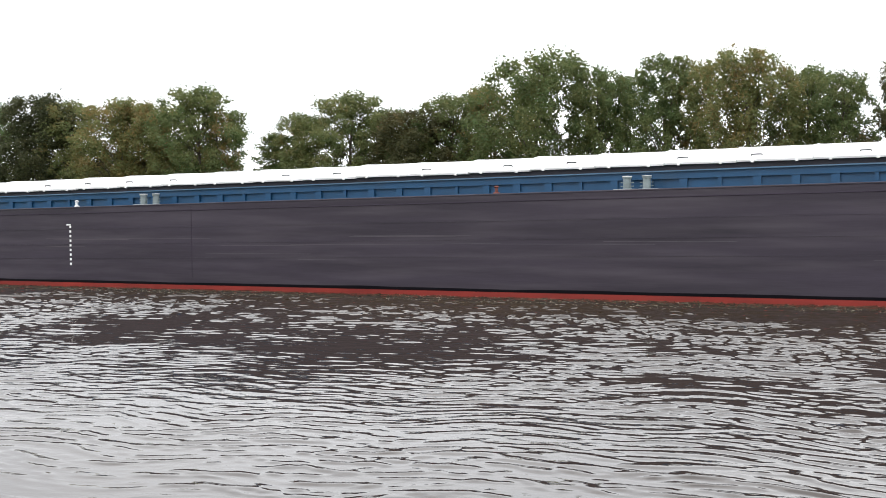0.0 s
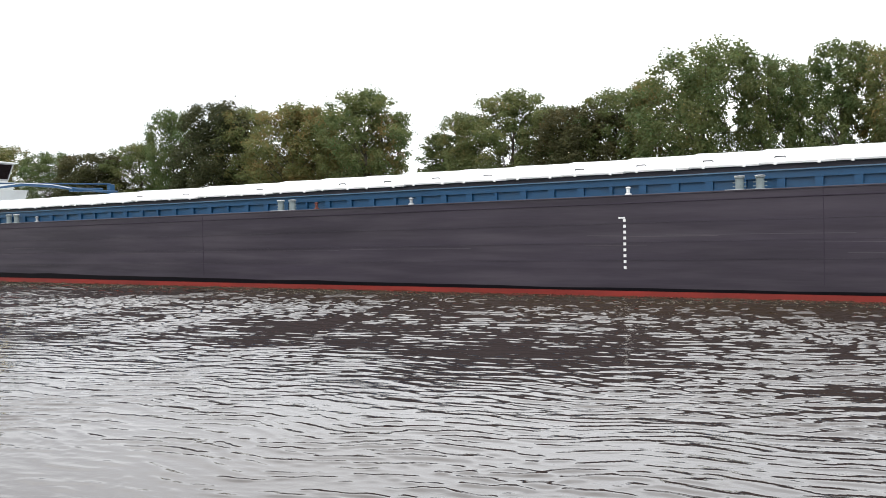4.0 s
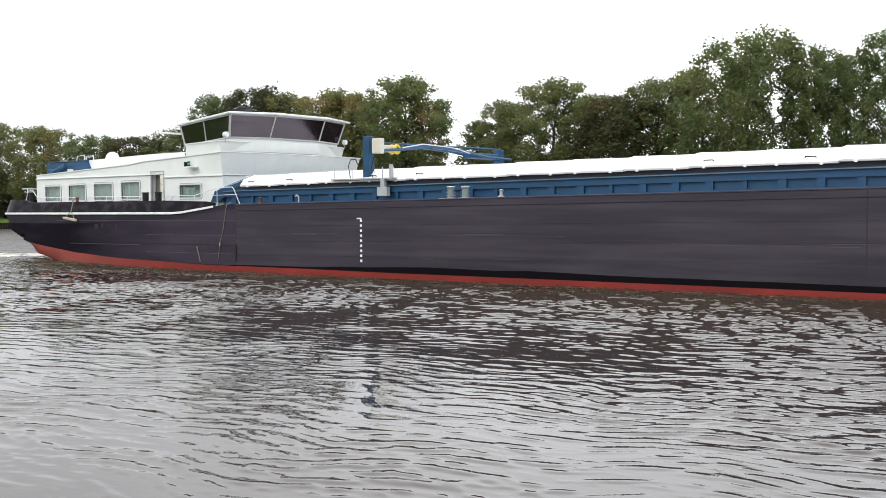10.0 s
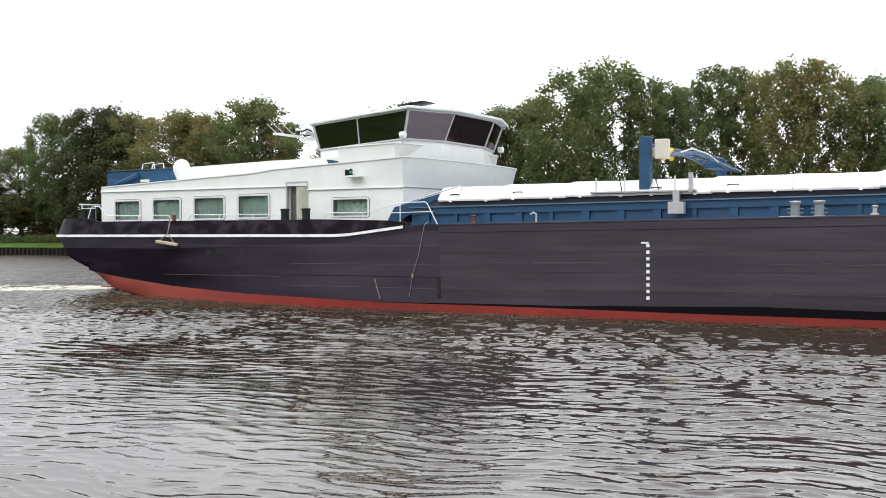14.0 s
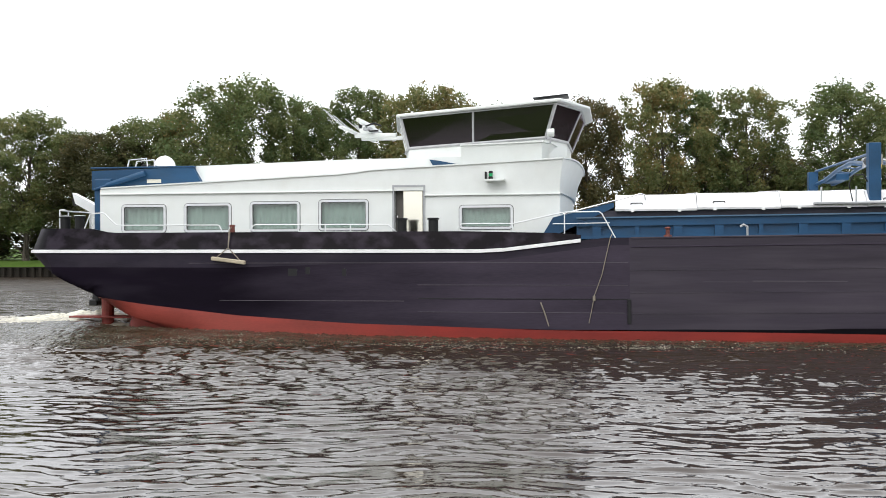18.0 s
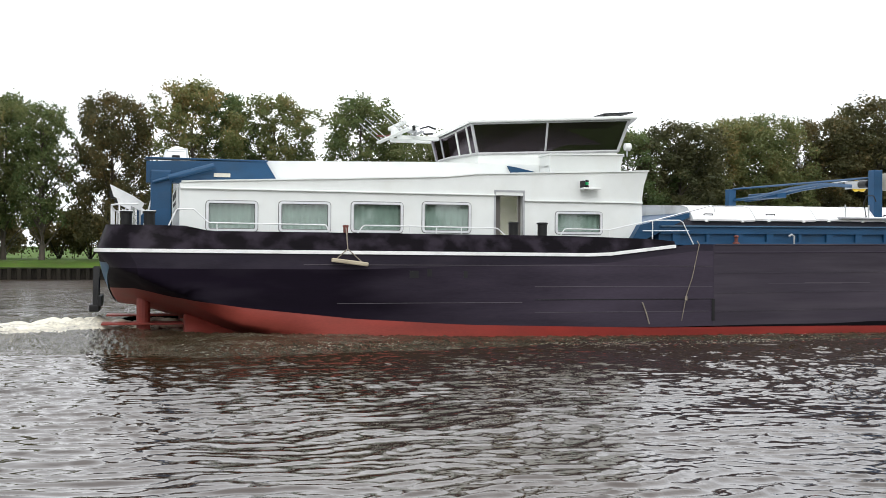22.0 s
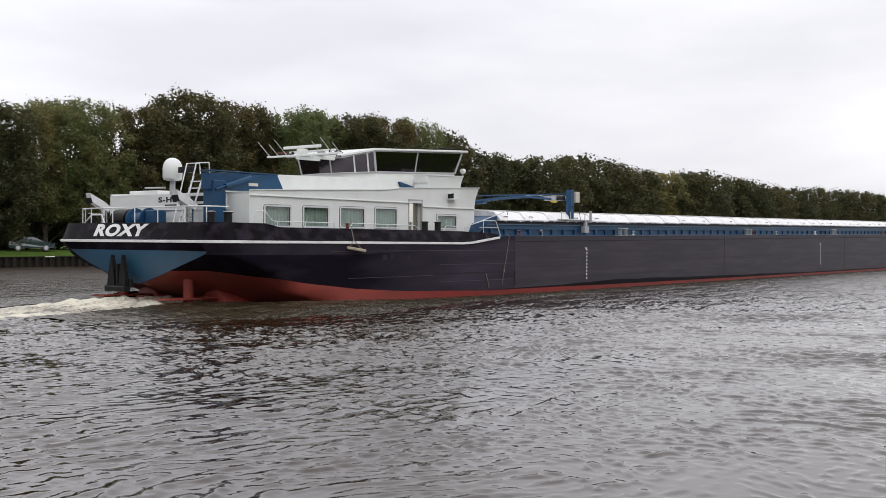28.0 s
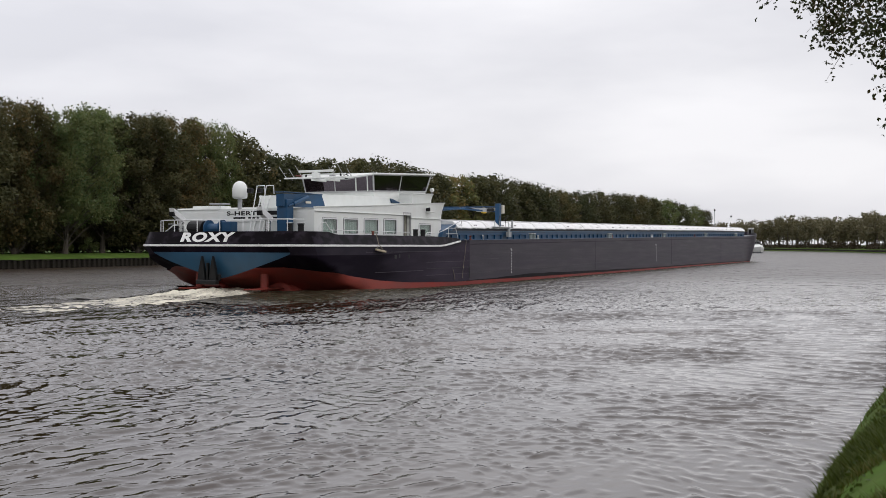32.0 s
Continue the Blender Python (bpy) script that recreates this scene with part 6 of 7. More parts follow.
# ---------------------------------------------------------------- hatch crane across the hold
def hatch_crane():
    cr_ = empty("hatch_crane")
    cr_.parent = BARGE
    cr_["label"] = "blue travelling hatch crane spanning the hold"
    for y in (0.92, BEAM - 0.92):
        s = -1 if y < 5 else 1
        part("column", B(6.69, 7.03, y - 0.17, y + 0.17, 4.0, 5.68 if s < 0 else 5.5, bevel=0.02), BLUE, cr_)
        part("walkway", B(5.15, 8.55, y - 0.42, y + 0.3, 3.93, 3.99, bevel=0.01), GREY, cr_)
        part("wheel_beam", B(5.6, 8.3, y - 0.1, y + 0.1, 3.86, 3.93), BLUE, cr_)
        for x in (5.35, 6.3, 7.9, 8.45):
            part("stanchion", Tb([(x, y - 0.38, 3.98), (x, y - 0.38, 4.42)], 0.025, 6), STEEL, cr_)
        part("guard_hoop", Tb([(6.2, y - 0.38, 4.0), (6.1, y - 0.38, 4.5), (6.22, y - 0.38, 4.75), (6.5, y - 0.38, 4.75), (6.6, y - 0.38, 4.55)], 0.022, 6), BLACK, cr_)
        part("guard_hoop", Tb([(7.4, y - 0.38, 4.0), (7.3, y - 0.38, 4.3), (7.45, y - 0.38, 4.8), (7.75, y - 0.38, 4.8)], 0.022, 6), BLACK, cr_)
    part("control_box", B(7.7, 8.2, 0.42, 0.66, 3.25, 3.62, bevel=0.02), GREY, cr_, "grey control box")
    part("box_bracket", B(7.85, 8.05, 0.46, 0.6, 3.6, 3.95), GREY, cr_)
    part("guide_post", B(8.35, 8.47, 0.4, 0.52, 3.9, 4.5, bevel=0.01), GREY, cr_)
    part("motor_cabinet", B(7.20, 7.62, 0.72, 1.02, 4.97, 5.58, bevel=0.03), BEIGE, cr_, "beige motor cabinet")
    part("cabinet_arm", B(6.98, 7.14, 1.02, 2.2, 5.08, 5.36, bevel=0.02), BEIGE, cr_)
    re_ = part("cable_reel", lathe(bmesh.new(), [(0.21, 0), (0.21, 0.05), (0.12, 0.06), (0.12, 0.24), (0.21, 0.25), (0.21, 0.32)], (7.02, 2.2, 5.2), 18, "x"), YELLOW, cr_, "yellow cable reel")
    part("hub", lathe(bmesh.new(), [(0.08, -0.04), (0.08, 0.36)], (7.02, 2.2, 5.2), 10, "x"), BLACK, re_)
    # two arched girders with lacing
    def gird(y):
        u = (y - 1.0) / 9.4
        return lerp_table([(0, 4.98), (0.12, 5.06), (0.34, 5.26), (0.55, 5.18), (0.8, 4.96), (1.0, 4.9)], u)
    ys = [1.0 + 0.47 * i for i in range(21)]
    for x in (6.95, 7.55):
        part("girder", Tb([(x, y, gird(y) + 0.12) for y in ys], 0.07, 6), BLUE, cr_)
    for i in range(0, 20, 2):
        part("lacing", Tb([(6.95, ys[i], gird(ys[i]) + 0.12), (7.55, ys[i + 1], gird(ys[i + 1]) + 0.12)], 0.03, 5), BLUE, cr_)
    part("tie_beam", Tb([(6.95, 1.0, 5.44), (6.95, 10.4, 5.52)], 0.045, 6), BLUE, cr_)
    part("cover_plate", B(6.93, 6.97, 1.45, 2.7, 5.10, 5.38, bevel=0.008), GREY, cr_)
    part("drive_motor", lathe(bmesh.new(), [(0.1, 1.3), (0.13, 1.32), (0.13, 1.75), (0.1, 1.78)], (6.88, 0, 5.22), 12, "y"), BLACK, cr_)
    part("drive_gear", B(6.82, 6.95, 1.85, 2.15, 5.1, 5.34, bevel=0.03), GREY, cr_)
    part("hoist", B(7.05, 7.5, 7.2, 9.4, 5.0, 5.24, bevel=0.04), BLUE, cr_)
    part("hydraulic_hose", Tb([(7.6, 2.2, 5.25), (7.6, 3.6, 5.46), (7.6, 5.6, 5.40), (7.6, 7.0, 5.2)], 0.025, 6), STEEL, cr_)


hatch_crane()


# ---------------------------------------------------------------- bow
def bow():
    xs = [100 + 0.8 * i for i in range(21)]
    path = [(min(x, BOW_X), MID - plan_half(min(x, BOW_X))) for x in xs] + [(BOW_X + 0.15, MID)] + [(min(x, BOW_X), MID + plan_half(min(x, BOW_X))) for x in xs[::-1]]
    wall_strip("bow_bulwark", path, lambda x: sheer(x) - 0.02, lambda x: sheer(x) + lerp_table([(100, 0.0), (104, 0.1), (116, 0.5)], x), HULL_GREY, label="grey bow bulwark")
    part("fore_cabin", B(104, 108.5, 2.6, BEAM - 2.6, 4.1, 5.35, bevel=0.08), WHITE, BARGE, "low white fore cabin")
    fm = part("foremast", Tb([(107.6, 4.6, 5.2), (110.4, 4.6, 7.1)], 0.13, 10), WHITE, BARGE, "white folded foremast")
    part("mast_light", B(110.3, 110.7, 4.45, 4.75, 7.1, 7.35, bevel=0.04), BLACK, fm)
    part("mast_stay", Tb([(106.6, 6.4, 5.3), (106.4, 6.4, 8.0)], 0.05, 6), GREY, fm)
    part("mast_head", lathe(bmesh.new(), [(0.12, 0), (0.16, 0.15), (0.1, 0.3)], (106.4, 6.4, 8.0), 10), BLACK, fm)
    part("bow_fender", B(104.6, 106.2, 0.25, 0.75, 4.35, 5.05, bevel=0.12), BLACK, BARGE, "black bow fender")
    part("fender_cover", B(104.7, 106.1, 0.2, 0.8, 5.06, 5.2, bevel=0.04), STRIPE, BARGE)
    part("windlass", B(110.0, 112.0, 4.4, 7.0, 4.6, 5.5, bevel=0.06), BLUE, BARGE, "blue anchor windlass")
    for y in (0.3, BEAM - 0.3):
        part("bow_rail", Tb([(101.5, y, 4.2), (101.6, y, 5.1), (104.5, y, 5.25), (104.6, y, 4.4)], 0.03, 6), STEEL, BARGE)


bow()


# ---------------------------------------------------------------- the far bank behind the trees
def make_shrub(seed, w, h, leaves, size, label, mat=None):
    rng = np.random.default_rng(seed)
    root = empty("shrub")
    bm = bmesh.new()
    cs, rs = [], []
    for i in range(9):
        a = i * 2.4
        e = Vector((math.cos(a) * w * 0.36 * rng.uniform(0.3, 1), math.sin(a) * w * 0.36 * rng.uniform(0.3, 1), h * rng.uniform(0.35, 0.85)))
        tube(bm, [(0, 0, -0.1), e * 0.5, e], [0.05, 0.03, 0.01], 5)
        cs.append(list(e))
        rs.append(min(w, h) * rng.uniform(0.2, 0.3))
    tagged(part("stems", bm, BARK, root), kind="stuff")
    v, f = leaf_cloud(rng, np.array(cs), np.array(rs), leaves, size, 0.9)
    v[:, 2] = np.maximum(v[:, 2], 0.02)
    part("leaves", array_mesh("leaves", v, f, mat or LEAF), None, root)
    return tagged(root, label, "shrub", group="shrubs on the far bank")


def plant_shrubs():
    a = make_shrub(31, 4.5, 3.0, 2600, 0.16, "rounded green shrub on the far bank")
    b = make_shrub(32, 3.2, 1.8, 1800, 0.14, "low green bush on the far bank")
    c = make_shrub(33, 5.0, 3.2, 2600, 0.15, "browning shrub behind the trees on the far bank", LEAF_RUSSET)
    d = make_shrub(34, 5.5, 3.6, 8000, 0.19, "dense dark undergrowth beneath the trees", LEAF_SHADED)
    rng = random.Random(9)
    brown = [(c, -21.5, 100.2, 1.0), (c, -25.2, 101.0, 0.95), (c, -17.8, 101.6, 0.7)]
    brown += [(c, -44 + 5 * i + rng.uniform(-1.5, 1.5), 112 + rng.uniform(-1, 4), rng.uniform(1.15, 1.6)) for i in range(10)]
    spots = [(a, -23.5, 103, 1.1), (a, -28.0, 104, 0.9), (b, -14, 102, 1.0), (b, -48, 101, 1.0), (b, -35, 101.5, 1.1), (a, 2, 105, 0.8), (b, 8, 103, 1.0), (a, -66, 104, 0.9)]
    spots += [(b, 18 + 7 * i + rng.uniform(-2, 2), 104 + rng.uniform(-1, 3), rng.uniform(0.9, 1.5)) for i in range(34)]
    spots += [(a, 14 + 7 * i + rng.uniform(-2, 2), 111 + rng.uniform(-1, 3), rng.uniform(1.2, 1.8)) for i in range(40)]
    spots += [(a, 22 + 9 * i + rng.uniform(-2, 2), 108 + rng.uniform(-2, 3), rng.uniform(0.9, 1.4)) for i in range(30)]
    spots += [(a, 170 + 6 * i + rng.uniform(-2, 2), 108.5 + rng.uniform(-1, 1.5), rng.uniform(1.5, 2.1)) for i in range(40)]
    spots += [(d, 12 + 4.2 * i + rng.uniform(-1, 1), 105.5 + rng.uniform(-1.5, 2), rng.uniform(0.9, 1.3)) for i in range(32)]
    for ob, x, y, s in spots + brown:
        copy_thing(ob, pose(x, y, 1.5, 0, 0, rng.uniform(0, 360)) @ Matrix.Diagonal((s, s, s, 1)))
    a.matrix_basis, b.matrix_basis, c.matrix_basis, d.matrix_basis = pose(-40, 106, 1.5), pose(-58, 101, 1.5), pose(7, 113, 1.5), pose(8, 106, 1.5)


def hedge(x0, x1, y, h, seed, mat=None, label="clipped dark green hedge along the far bank"):
    rng = np.random.default_rng(seed)
    n = int((x1 - x0) / 0.55)
    cs = np.stack([np.linspace(x0, x1, n), y + rng.normal(0, 0.15, n), 1.5 + h * rng.uniform(0.4, 0.62, n)], -1)
    v, f = leaf_cloud(rng, cs, np.full(n, h * 0.48), n * 60, 0.13, 1.0)
    ob = empty("hedge")
    part("leaves", array_mesh("leaves", v, f, mat or LEAF), None, ob)
    bm = bmesh.new()
    for i in range(0, n, 3):
        tube(bm, [(cs[i][0], y, 1.4), (cs[i][0] + 0.1, y, 1.5 + h * 0.7)], [0.04, 0.015], 4)
    tagged(part("stems", bm, BARK, ob), kind="stuff")
    tagged(ob, label, "hedge")


BRICK_WALL = paint("red_brown_brickwork", (0.20, 0.10, 0.065), 0.85, var=0.3, scale=2, fine=30)
ROOF_TILE = paint("grey_roof_tiles", (0.16, 0.145, 0.14), 0.7, var=0.25, scale=3, fine=20, stretch=(1, 3, 1))
RENDERED = paint("pale_render", (0.6, 0.57, 0.5), 0.8, var=0.1, scale=2)
DARK_GLASS = glass("house_window_glass", (0.2, 0.22, 0.24))


def house(x, y, w, d, eaves, ridge, wallmat, label, turn=0):
    root = empty("house")
    bm = bmesh.new()
    prism(bm, [(-w / 2, 0), (w / 2, 0), (w / 2, eaves), (0, ridge), (-w / 2, eaves)], 0, d)
    part("wall", bm, wallmat, root)
    for s in (-1, 1):
        bm = bmesh.new()
        prism(bm, [(0, ridge + 0.14), (s * (w / 2 + 0.35), eaves + 0.14 - 0.35 * (ridge - eaves) / (w / 2)), (s * (w / 2 + 0.35), eaves - 0.02 - 0.35 * (ridge - eaves) / (w / 2)), (0, ridge - 0.02)], -0.25, d + 0.25)
        r = part("roof", bm, ROOF_TILE, root)
        bm = bmesh.new()
        prism(bm, [(0, ridge + 0.17), (s * (w / 2 + 0.37), eaves + 0.17 - 0.37 * (ridge - eaves) / (w / 2)), (s * (w / 2 + 0.37), eaves - 0.03 - 0.37 * (ridge - eaves) / (w / 2)), (0, ridge - 0.03)], -0.31, -0.252)
        part("verge_board", bm, STRIPE, r, "white verge board")
    for wx, wz, ww, wh in ((-w * 0.2, 0.9, 0.9, 1.2), (w * 0.2, 0.9, 0.9, 1.2), (0, eaves + 0.25, 0.7, 0.8)):
        wn_ = part("window", ring(bmesh.new(), [(wx - ww / 2, wz), (wx + ww / 2, wz), (wx + ww / 2, wz + wh), (wx - ww / 2, wz + wh)], [(wx - ww / 2 + 0.08, wz + 0.08), (wx + ww / 2 - 0.08, wz + 0.08), (wx + ww / 2 - 0.08, wz + wh - 0.08), (wx - ww / 2 + 0.08, wz + wh - 0.08)], -0.05, -0.003), STRIPE, root)
        part("pane", B(wx - ww / 2 + 0.07, wx + ww / 2 - 0.07, -0.02, -0.01, wz + 0.07, wz + wh - 0.07), DARK_GLASS, wn_)
    part("chimney", B(-0.3, 0.3, d * 0.6, d * 0.6 + 0.6, ridge - 0.5, ridge + 0.7), wallmat, root)
    root.matrix_basis = pose(x, y, 1.5, 0, 0, turn)
    return tagged(root, label, "house")


house(-94.0, 126, 5.2, 9, 1.5, 3.6, BRICK_WALL, "low brick house with a gable and white verge boards", 4)
house(-101.5, 127, 6.0, 9, 1.6, 4.3, BRICK_WALL, "brick house with a steep tiled roof behind a hedge", -6)
house(-87.5, 133, 9.0, 8, 2.2, 4.6, BRICK_WALL, "brick house with a broad grey roof", 80)
house(-55.5, 128, 6.5, 8, 2.3, 4.3, RENDERED, "pale rendered bungalow seen between the trees", 85)
hedge(-128, -66, 98.5, 1.15, 41)
hedge(-60, -44, 120, 1.2, 42)
hedge(-30, 120, 113, 2.6, 43, LEAF_SHADED, "tangled dark undergrowth behind the tree row")
hedge(-62, -28, 117, 1.5, 44, LEAF_RUSSET, "low browning undergrowth behind the tree row")
plant_shrubs()
bd2_ = part("bank_sign", B(55.6, 56.6, 91.75, 91.80, 0.93, 1.02, bevel=0.01), STRIPE, None)
tagged(bd2_, "white marker board on the sheet piling", "marker board")


def car(x, y, turn):
    body = paint("dark_teal_car_paint", (0.012, 0.032, 0.034), 0.3, var=0.1, scale=3, coat=0.3)
    root = empty("car")
    bm = bmesh.new()
    side = [(-2.1, 0.32), (2.05, 0.30), (2.12, 0.55), (2.0, 0.78), (1.1, 0.92), (0.45, 1.32), (0.1, 1.42), (-1.2, 1.42), (-1.75, 1.28), (-2.08, 0.95), (-2.15, 0.6)]
    k = len(side)
    rows = []
    for w, sc in ((-0.84, 0.97), (-0.78, 1.0), (0.78, 1.0), (0.84, 0.97)):
        rows.append([bm.verts.new((px, w * (1 if pz < 0.95 else 0.84), 0.8 + (pz - 0.8) * sc)) for px, pz in side])
    for p, q in zip(rows, rows[1:]):
        for i in range(k):
            bm.faces.new((p[i], p[(i + 1) % k], q[(i + 1) % k], q[i]))
    bm.faces.new(rows[0])
    bm.faces.new(rows[-1][::-1])
    part("body", bm, body, root)
    for s in (-1, 1):
        for poly in ([(0.95, 0.95), (0.38, 1.30), (-0.25, 1.34), (-0.25, 0.95)], [(-0.33, 0.95), (-0.33, 1.34), (-1.1, 1.34), (-1.6, 1.2), (-1.75, 0.97)]):
            bm = bmesh.new()
            prism(bm, poly, s * 0.705, s * 0.735)
            part("side_window", bm, DARK_GLASS, root)
        for wx in (-1.3, 1.3):
            wl_ = part("wheel", lathe(bmesh.new(), [(0.2, -0.1), (0.3, -0.1), (0.32, 0), (0.3, 0.1), (0.2, 0.1)], (wx, s * 0.78, 0.32), 18, "y"), RUBBER, root)
            part("rim", lathe(bmesh.new(), [(0.05, -0.115), (0.2, -0.11), (0.2, 0.11), (0.05, 0.115)], (wx, s * 0.78, 0.32), 14, "y"), STEEL, wl_)
        part("headlight", B(1.95, 2.1, s * 0.55 - 0.14, s * 0.55 + 0.14, 0.62, 0.76, bevel=0.03), STEEL, root)
        part("tail_light", B(-2.15, -2.05, s * 0.66 - 0.09, s * 0.66 + 0.09, 0.75, 1.0, bevel=0.02), RUST, root)
    root.matrix_basis = pose(x, y, 1.46, 0, 0, turn)
    tagged(root, "dark teal hatchback parked on the grassy far bank", "car")


car(56.9, 96.4, -24)


# ---------------------------------------------------------------- woods round the bend
def far_woods():
    rng = np.random.default_rng(77)
    bmv = bmesh.new()
    cs, rs = [], []
    for i in range(150):
        s = 330 + i * 3.1
        p, nrm = bank_line(s)
        for row in (0, 1):
            q = p - nrm * (6 + row * 7 + rng.uniform(-1.5, 1.5))
            h = rng.uniform(9.5, 13) * (0.92 if s < 420 else 1)
            tube(bmv, [(q.x, q.y, 1.0), (q.x, q.y, 1.1 + h * 0.8)], [0.2, 0.06], 5)
            for _ in range(10):
                cs.append([q.x + rng.normal(0, 1.6), q.y + rng.normal(0, 1.6), 1.1 + h * rng.uniform(0.34, 0.93)])
                rs.append(rng.uniform(1.3, 2.3))
    v, f = leaf_cloud(rng, np.array(cs), np.array(rs), 90000, 0.42, 0.9)
    us, ur = [], []
    for i in range(700):
        p, nrm = bank_line(240 + i * 0.8)
        q = p - nrm * rng.uniform(0.8, 5)
        us.append([q.x, q.y, 1.0 + rng.uniform(0.0, 1.6)])
        ur.append(rng.uniform(0.7, 1.3))
    uv, uf = leaf_cloud(rng, np.array(us), np.array(ur), 26000, 0.3, 0.9)
    root = empty("far_wood")
    part("crowns", array_mesh("crowns", v, f, LEAF_FAR), None, root)
    part("trunks", bmv, BARK, root)
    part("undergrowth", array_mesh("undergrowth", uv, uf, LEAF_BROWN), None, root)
    tagged(root, "browning wood along the bend of the canal", "woods", kind="stuff")
    # hazy low growth behind the far row's end, and a low quay at the bend
    v2, f2 = [], []
    for i in range(90):
        p, nrm = bank_line(260 + i * 6)
        for o, z in ((0.35, -1.0), (0.35, 0.8), (-0.6, 0.95)):
            q = p + nrm * o
            v2.append((q.x, q.y, z))
    for i in range(89):
        for j in range(2):
            a = i * 3 + j
            f2.append((a, a + 3, a + 4, a + 1))
    ob = new("bank_wall", mesh_from("bank_wall", v2, f2, PILE))
    tagged(ob, "dark low bank wall at the canal bend", "quay wall", kind="structure")


far_woods()


# ---------------------------------------------------------------- near bank: grass and an overhanging poplar
def near_grass():
    rng = np.random.default_rng(5)
    n = 150000
    x = np.where(rng.random(n) < 0.7, rng.uniform(5.0, 13.5, n), rng.normal(14, 11, n))
    y = 0.93 + np.where(rng.random(n) < 0.75, rng.uniform(-1.6, 0.55, n), -np.abs(rng.normal(0, 2.2, n)))
    prof = [(-3.5, 1.14), (-1.5, 1.12), (-0.6, 1.02), (-0.1, 0.72), (0.3, 0.3), (0.6, -0.1)]
    z = np.interp(y - 1.0, [p[0] for p in prof], [p[1] for p in prof]) - 0.04
    ln = rng.uniform(0.03, 0.125, n) * (0.55 + 0.8 * (np.sin(x * 2.3) * np.sin(y * 3.1 + x) > 0)) * (1 + 0.6 * (rng.random(n) < 0.03))
    w = rng.uniform(0.003, 0.007, n) * (1 + np.abs(x) * 0.05)
    a = rng.uniform(0, math.tau, n)
    lean = rng.uniform(0.2, 1.1, n) * ln
    b = rng.uniform(0, math.tau, n)
    p0 = np.stack([x - np.cos(a) * w, y - np.sin(a) * w, z], -1)
    p1 = np.stack([x + np.cos(a) * w, y + np.sin(a) * w, z], -1)
    m0 = np.stack([x - np.cos(a) * w * 0.8 + np.cos(b) * lean * 0.35, y - np.sin(a) * w * 0.8 + np.sin(b) * lean * 0.35, z + ln * 0.6], -1)
    m1 = np.stack([x + np.cos(a) * w * 0.8 + np.cos(b) * lean * 0.35, y + np.sin(a) * w * 0.8 + np.sin(b) * lean * 0.35, z + ln * 0.6], -1)
    tip = np.stack([x + np.cos(b) * lean, y + np.sin(b) * lean, z + ln], -1)
    v = np.stack([p0, p1, m1, m0, tip], 1).reshape(-1, 3)
    i = np.arange(n) * 5
    faces = [(int(k), int(k) + 1, int(k) + 2, int(k) + 3) for k in i] + [(int(k) + 3, int(k) + 2, int(k) + 4) for k in i]
    ob = new("bank_grass", mesh_from("bank_grass", v, faces, BLADE))
    tagged(ob, "rough green grass on the near bank's edge", "grass", kind="stuff")
    # broad-leaved weeds between the grass
    m = 2600
    c = np.stack([rng.uniform(4, 26, m), 1.0 + rng.uniform(-1.8, 0.15, m), np.zeros(m)], -1)
    c[:, 2] = np.interp(c[:, 1] - 1.0, [p[0] for p in prof], [p[1] for p in prof]) + 0.05
    v, f = leaf_cloud(rng, c, np.full(m, 0.08), 3600, 0.032, 0.5)
    ob = new("bank_weeds", array_mesh("bank_weeds", v, f, BLADE))
    tagged(ob, "broad-leaved weeds in the grass of the bank", "weeds", kind="stuff")


near_grass()


def poplar():
    rng = np.random.default_rng(21)
    root = empty("poplar")
    bm = bmesh.new()
    tube(bm, [(18.5, -4.6, 1.0), (18.4, -4.5, 4.5), (18.1, -4.3, 8.5), (17.9, -4.2, 13), (17.9, -4.1, 16)], [0.42, 0.34, 0.26, 0.16, 0.05], 10)
    part("trunk", bm, BARK, root)
    def bough(pts, r):
        part("bough", Tb(pts, [r * (1 - 0.85 * i / (len(pts) - 1)) for i in range(len(pts))], 6), BARK, root)
    # boughs that reach over the bank, and hanging twigs with leaves
    bough([(18.2, -4.4, 7.5), (16.5, -2.2, 8.8), (15.0, 0.0, 9.0), (13.9, 1.4, 7.6), (13.6, 1.9, 6.4)], 0.10)
    bough([(18.2, -4.4, 6.5), (17.0, -2.4, 7.6), (15.6, -0.4, 7.6), (14.4, 0.6, 6.6), (13.9, 0.9, 5.6)], 0.09)
    bough([(18.1, -4.4, 8.5), (16.0, -1.2, 9.6), (14.0, 2.0, 9.0), (13.3, 3.2, 7.4)], 0.08)
    tw = bmesh.new()
    lc = []
    for a, b, cnt, spread in BRANCH_ENDS:
        a, b = Vector(a), Vector(b)
        for _ in range(cnt):
            s = a.lerp(b, rng.random()) + Vector(rng.normal(0, spread * 0.35, 3))
            d = Vector((rng.normal(0, 0.12), rng.normal(0, 0.12), -abs(rng.normal(0.16, 0.1))))
            e = s + d
            tube(tw, [s, s.lerp(e, 0.5) + Vector(rng.normal(0, 0.03, 3)), e], [0.004, 0.003, 0.0012], 3)
            for _ in range(26):
                q = s.lerp(e, rng.random()) + Vector(rng.normal(0, 0.07, 3))
                lc.append(list(q))
    tagged(part("twigs", tw, BARK, root), kind="stuff")
    v, f = leaf_cloud(rng, np.array(lc), np.full(len(lc), 0.03), len(lc) * 1, 0.027, 1.0)
    part("leaves", array_mesh("leaves", v, f, LEAF_NEAR), None, root)
    tagged(root, "poplar on the near bank with drooping twigs", "tree")


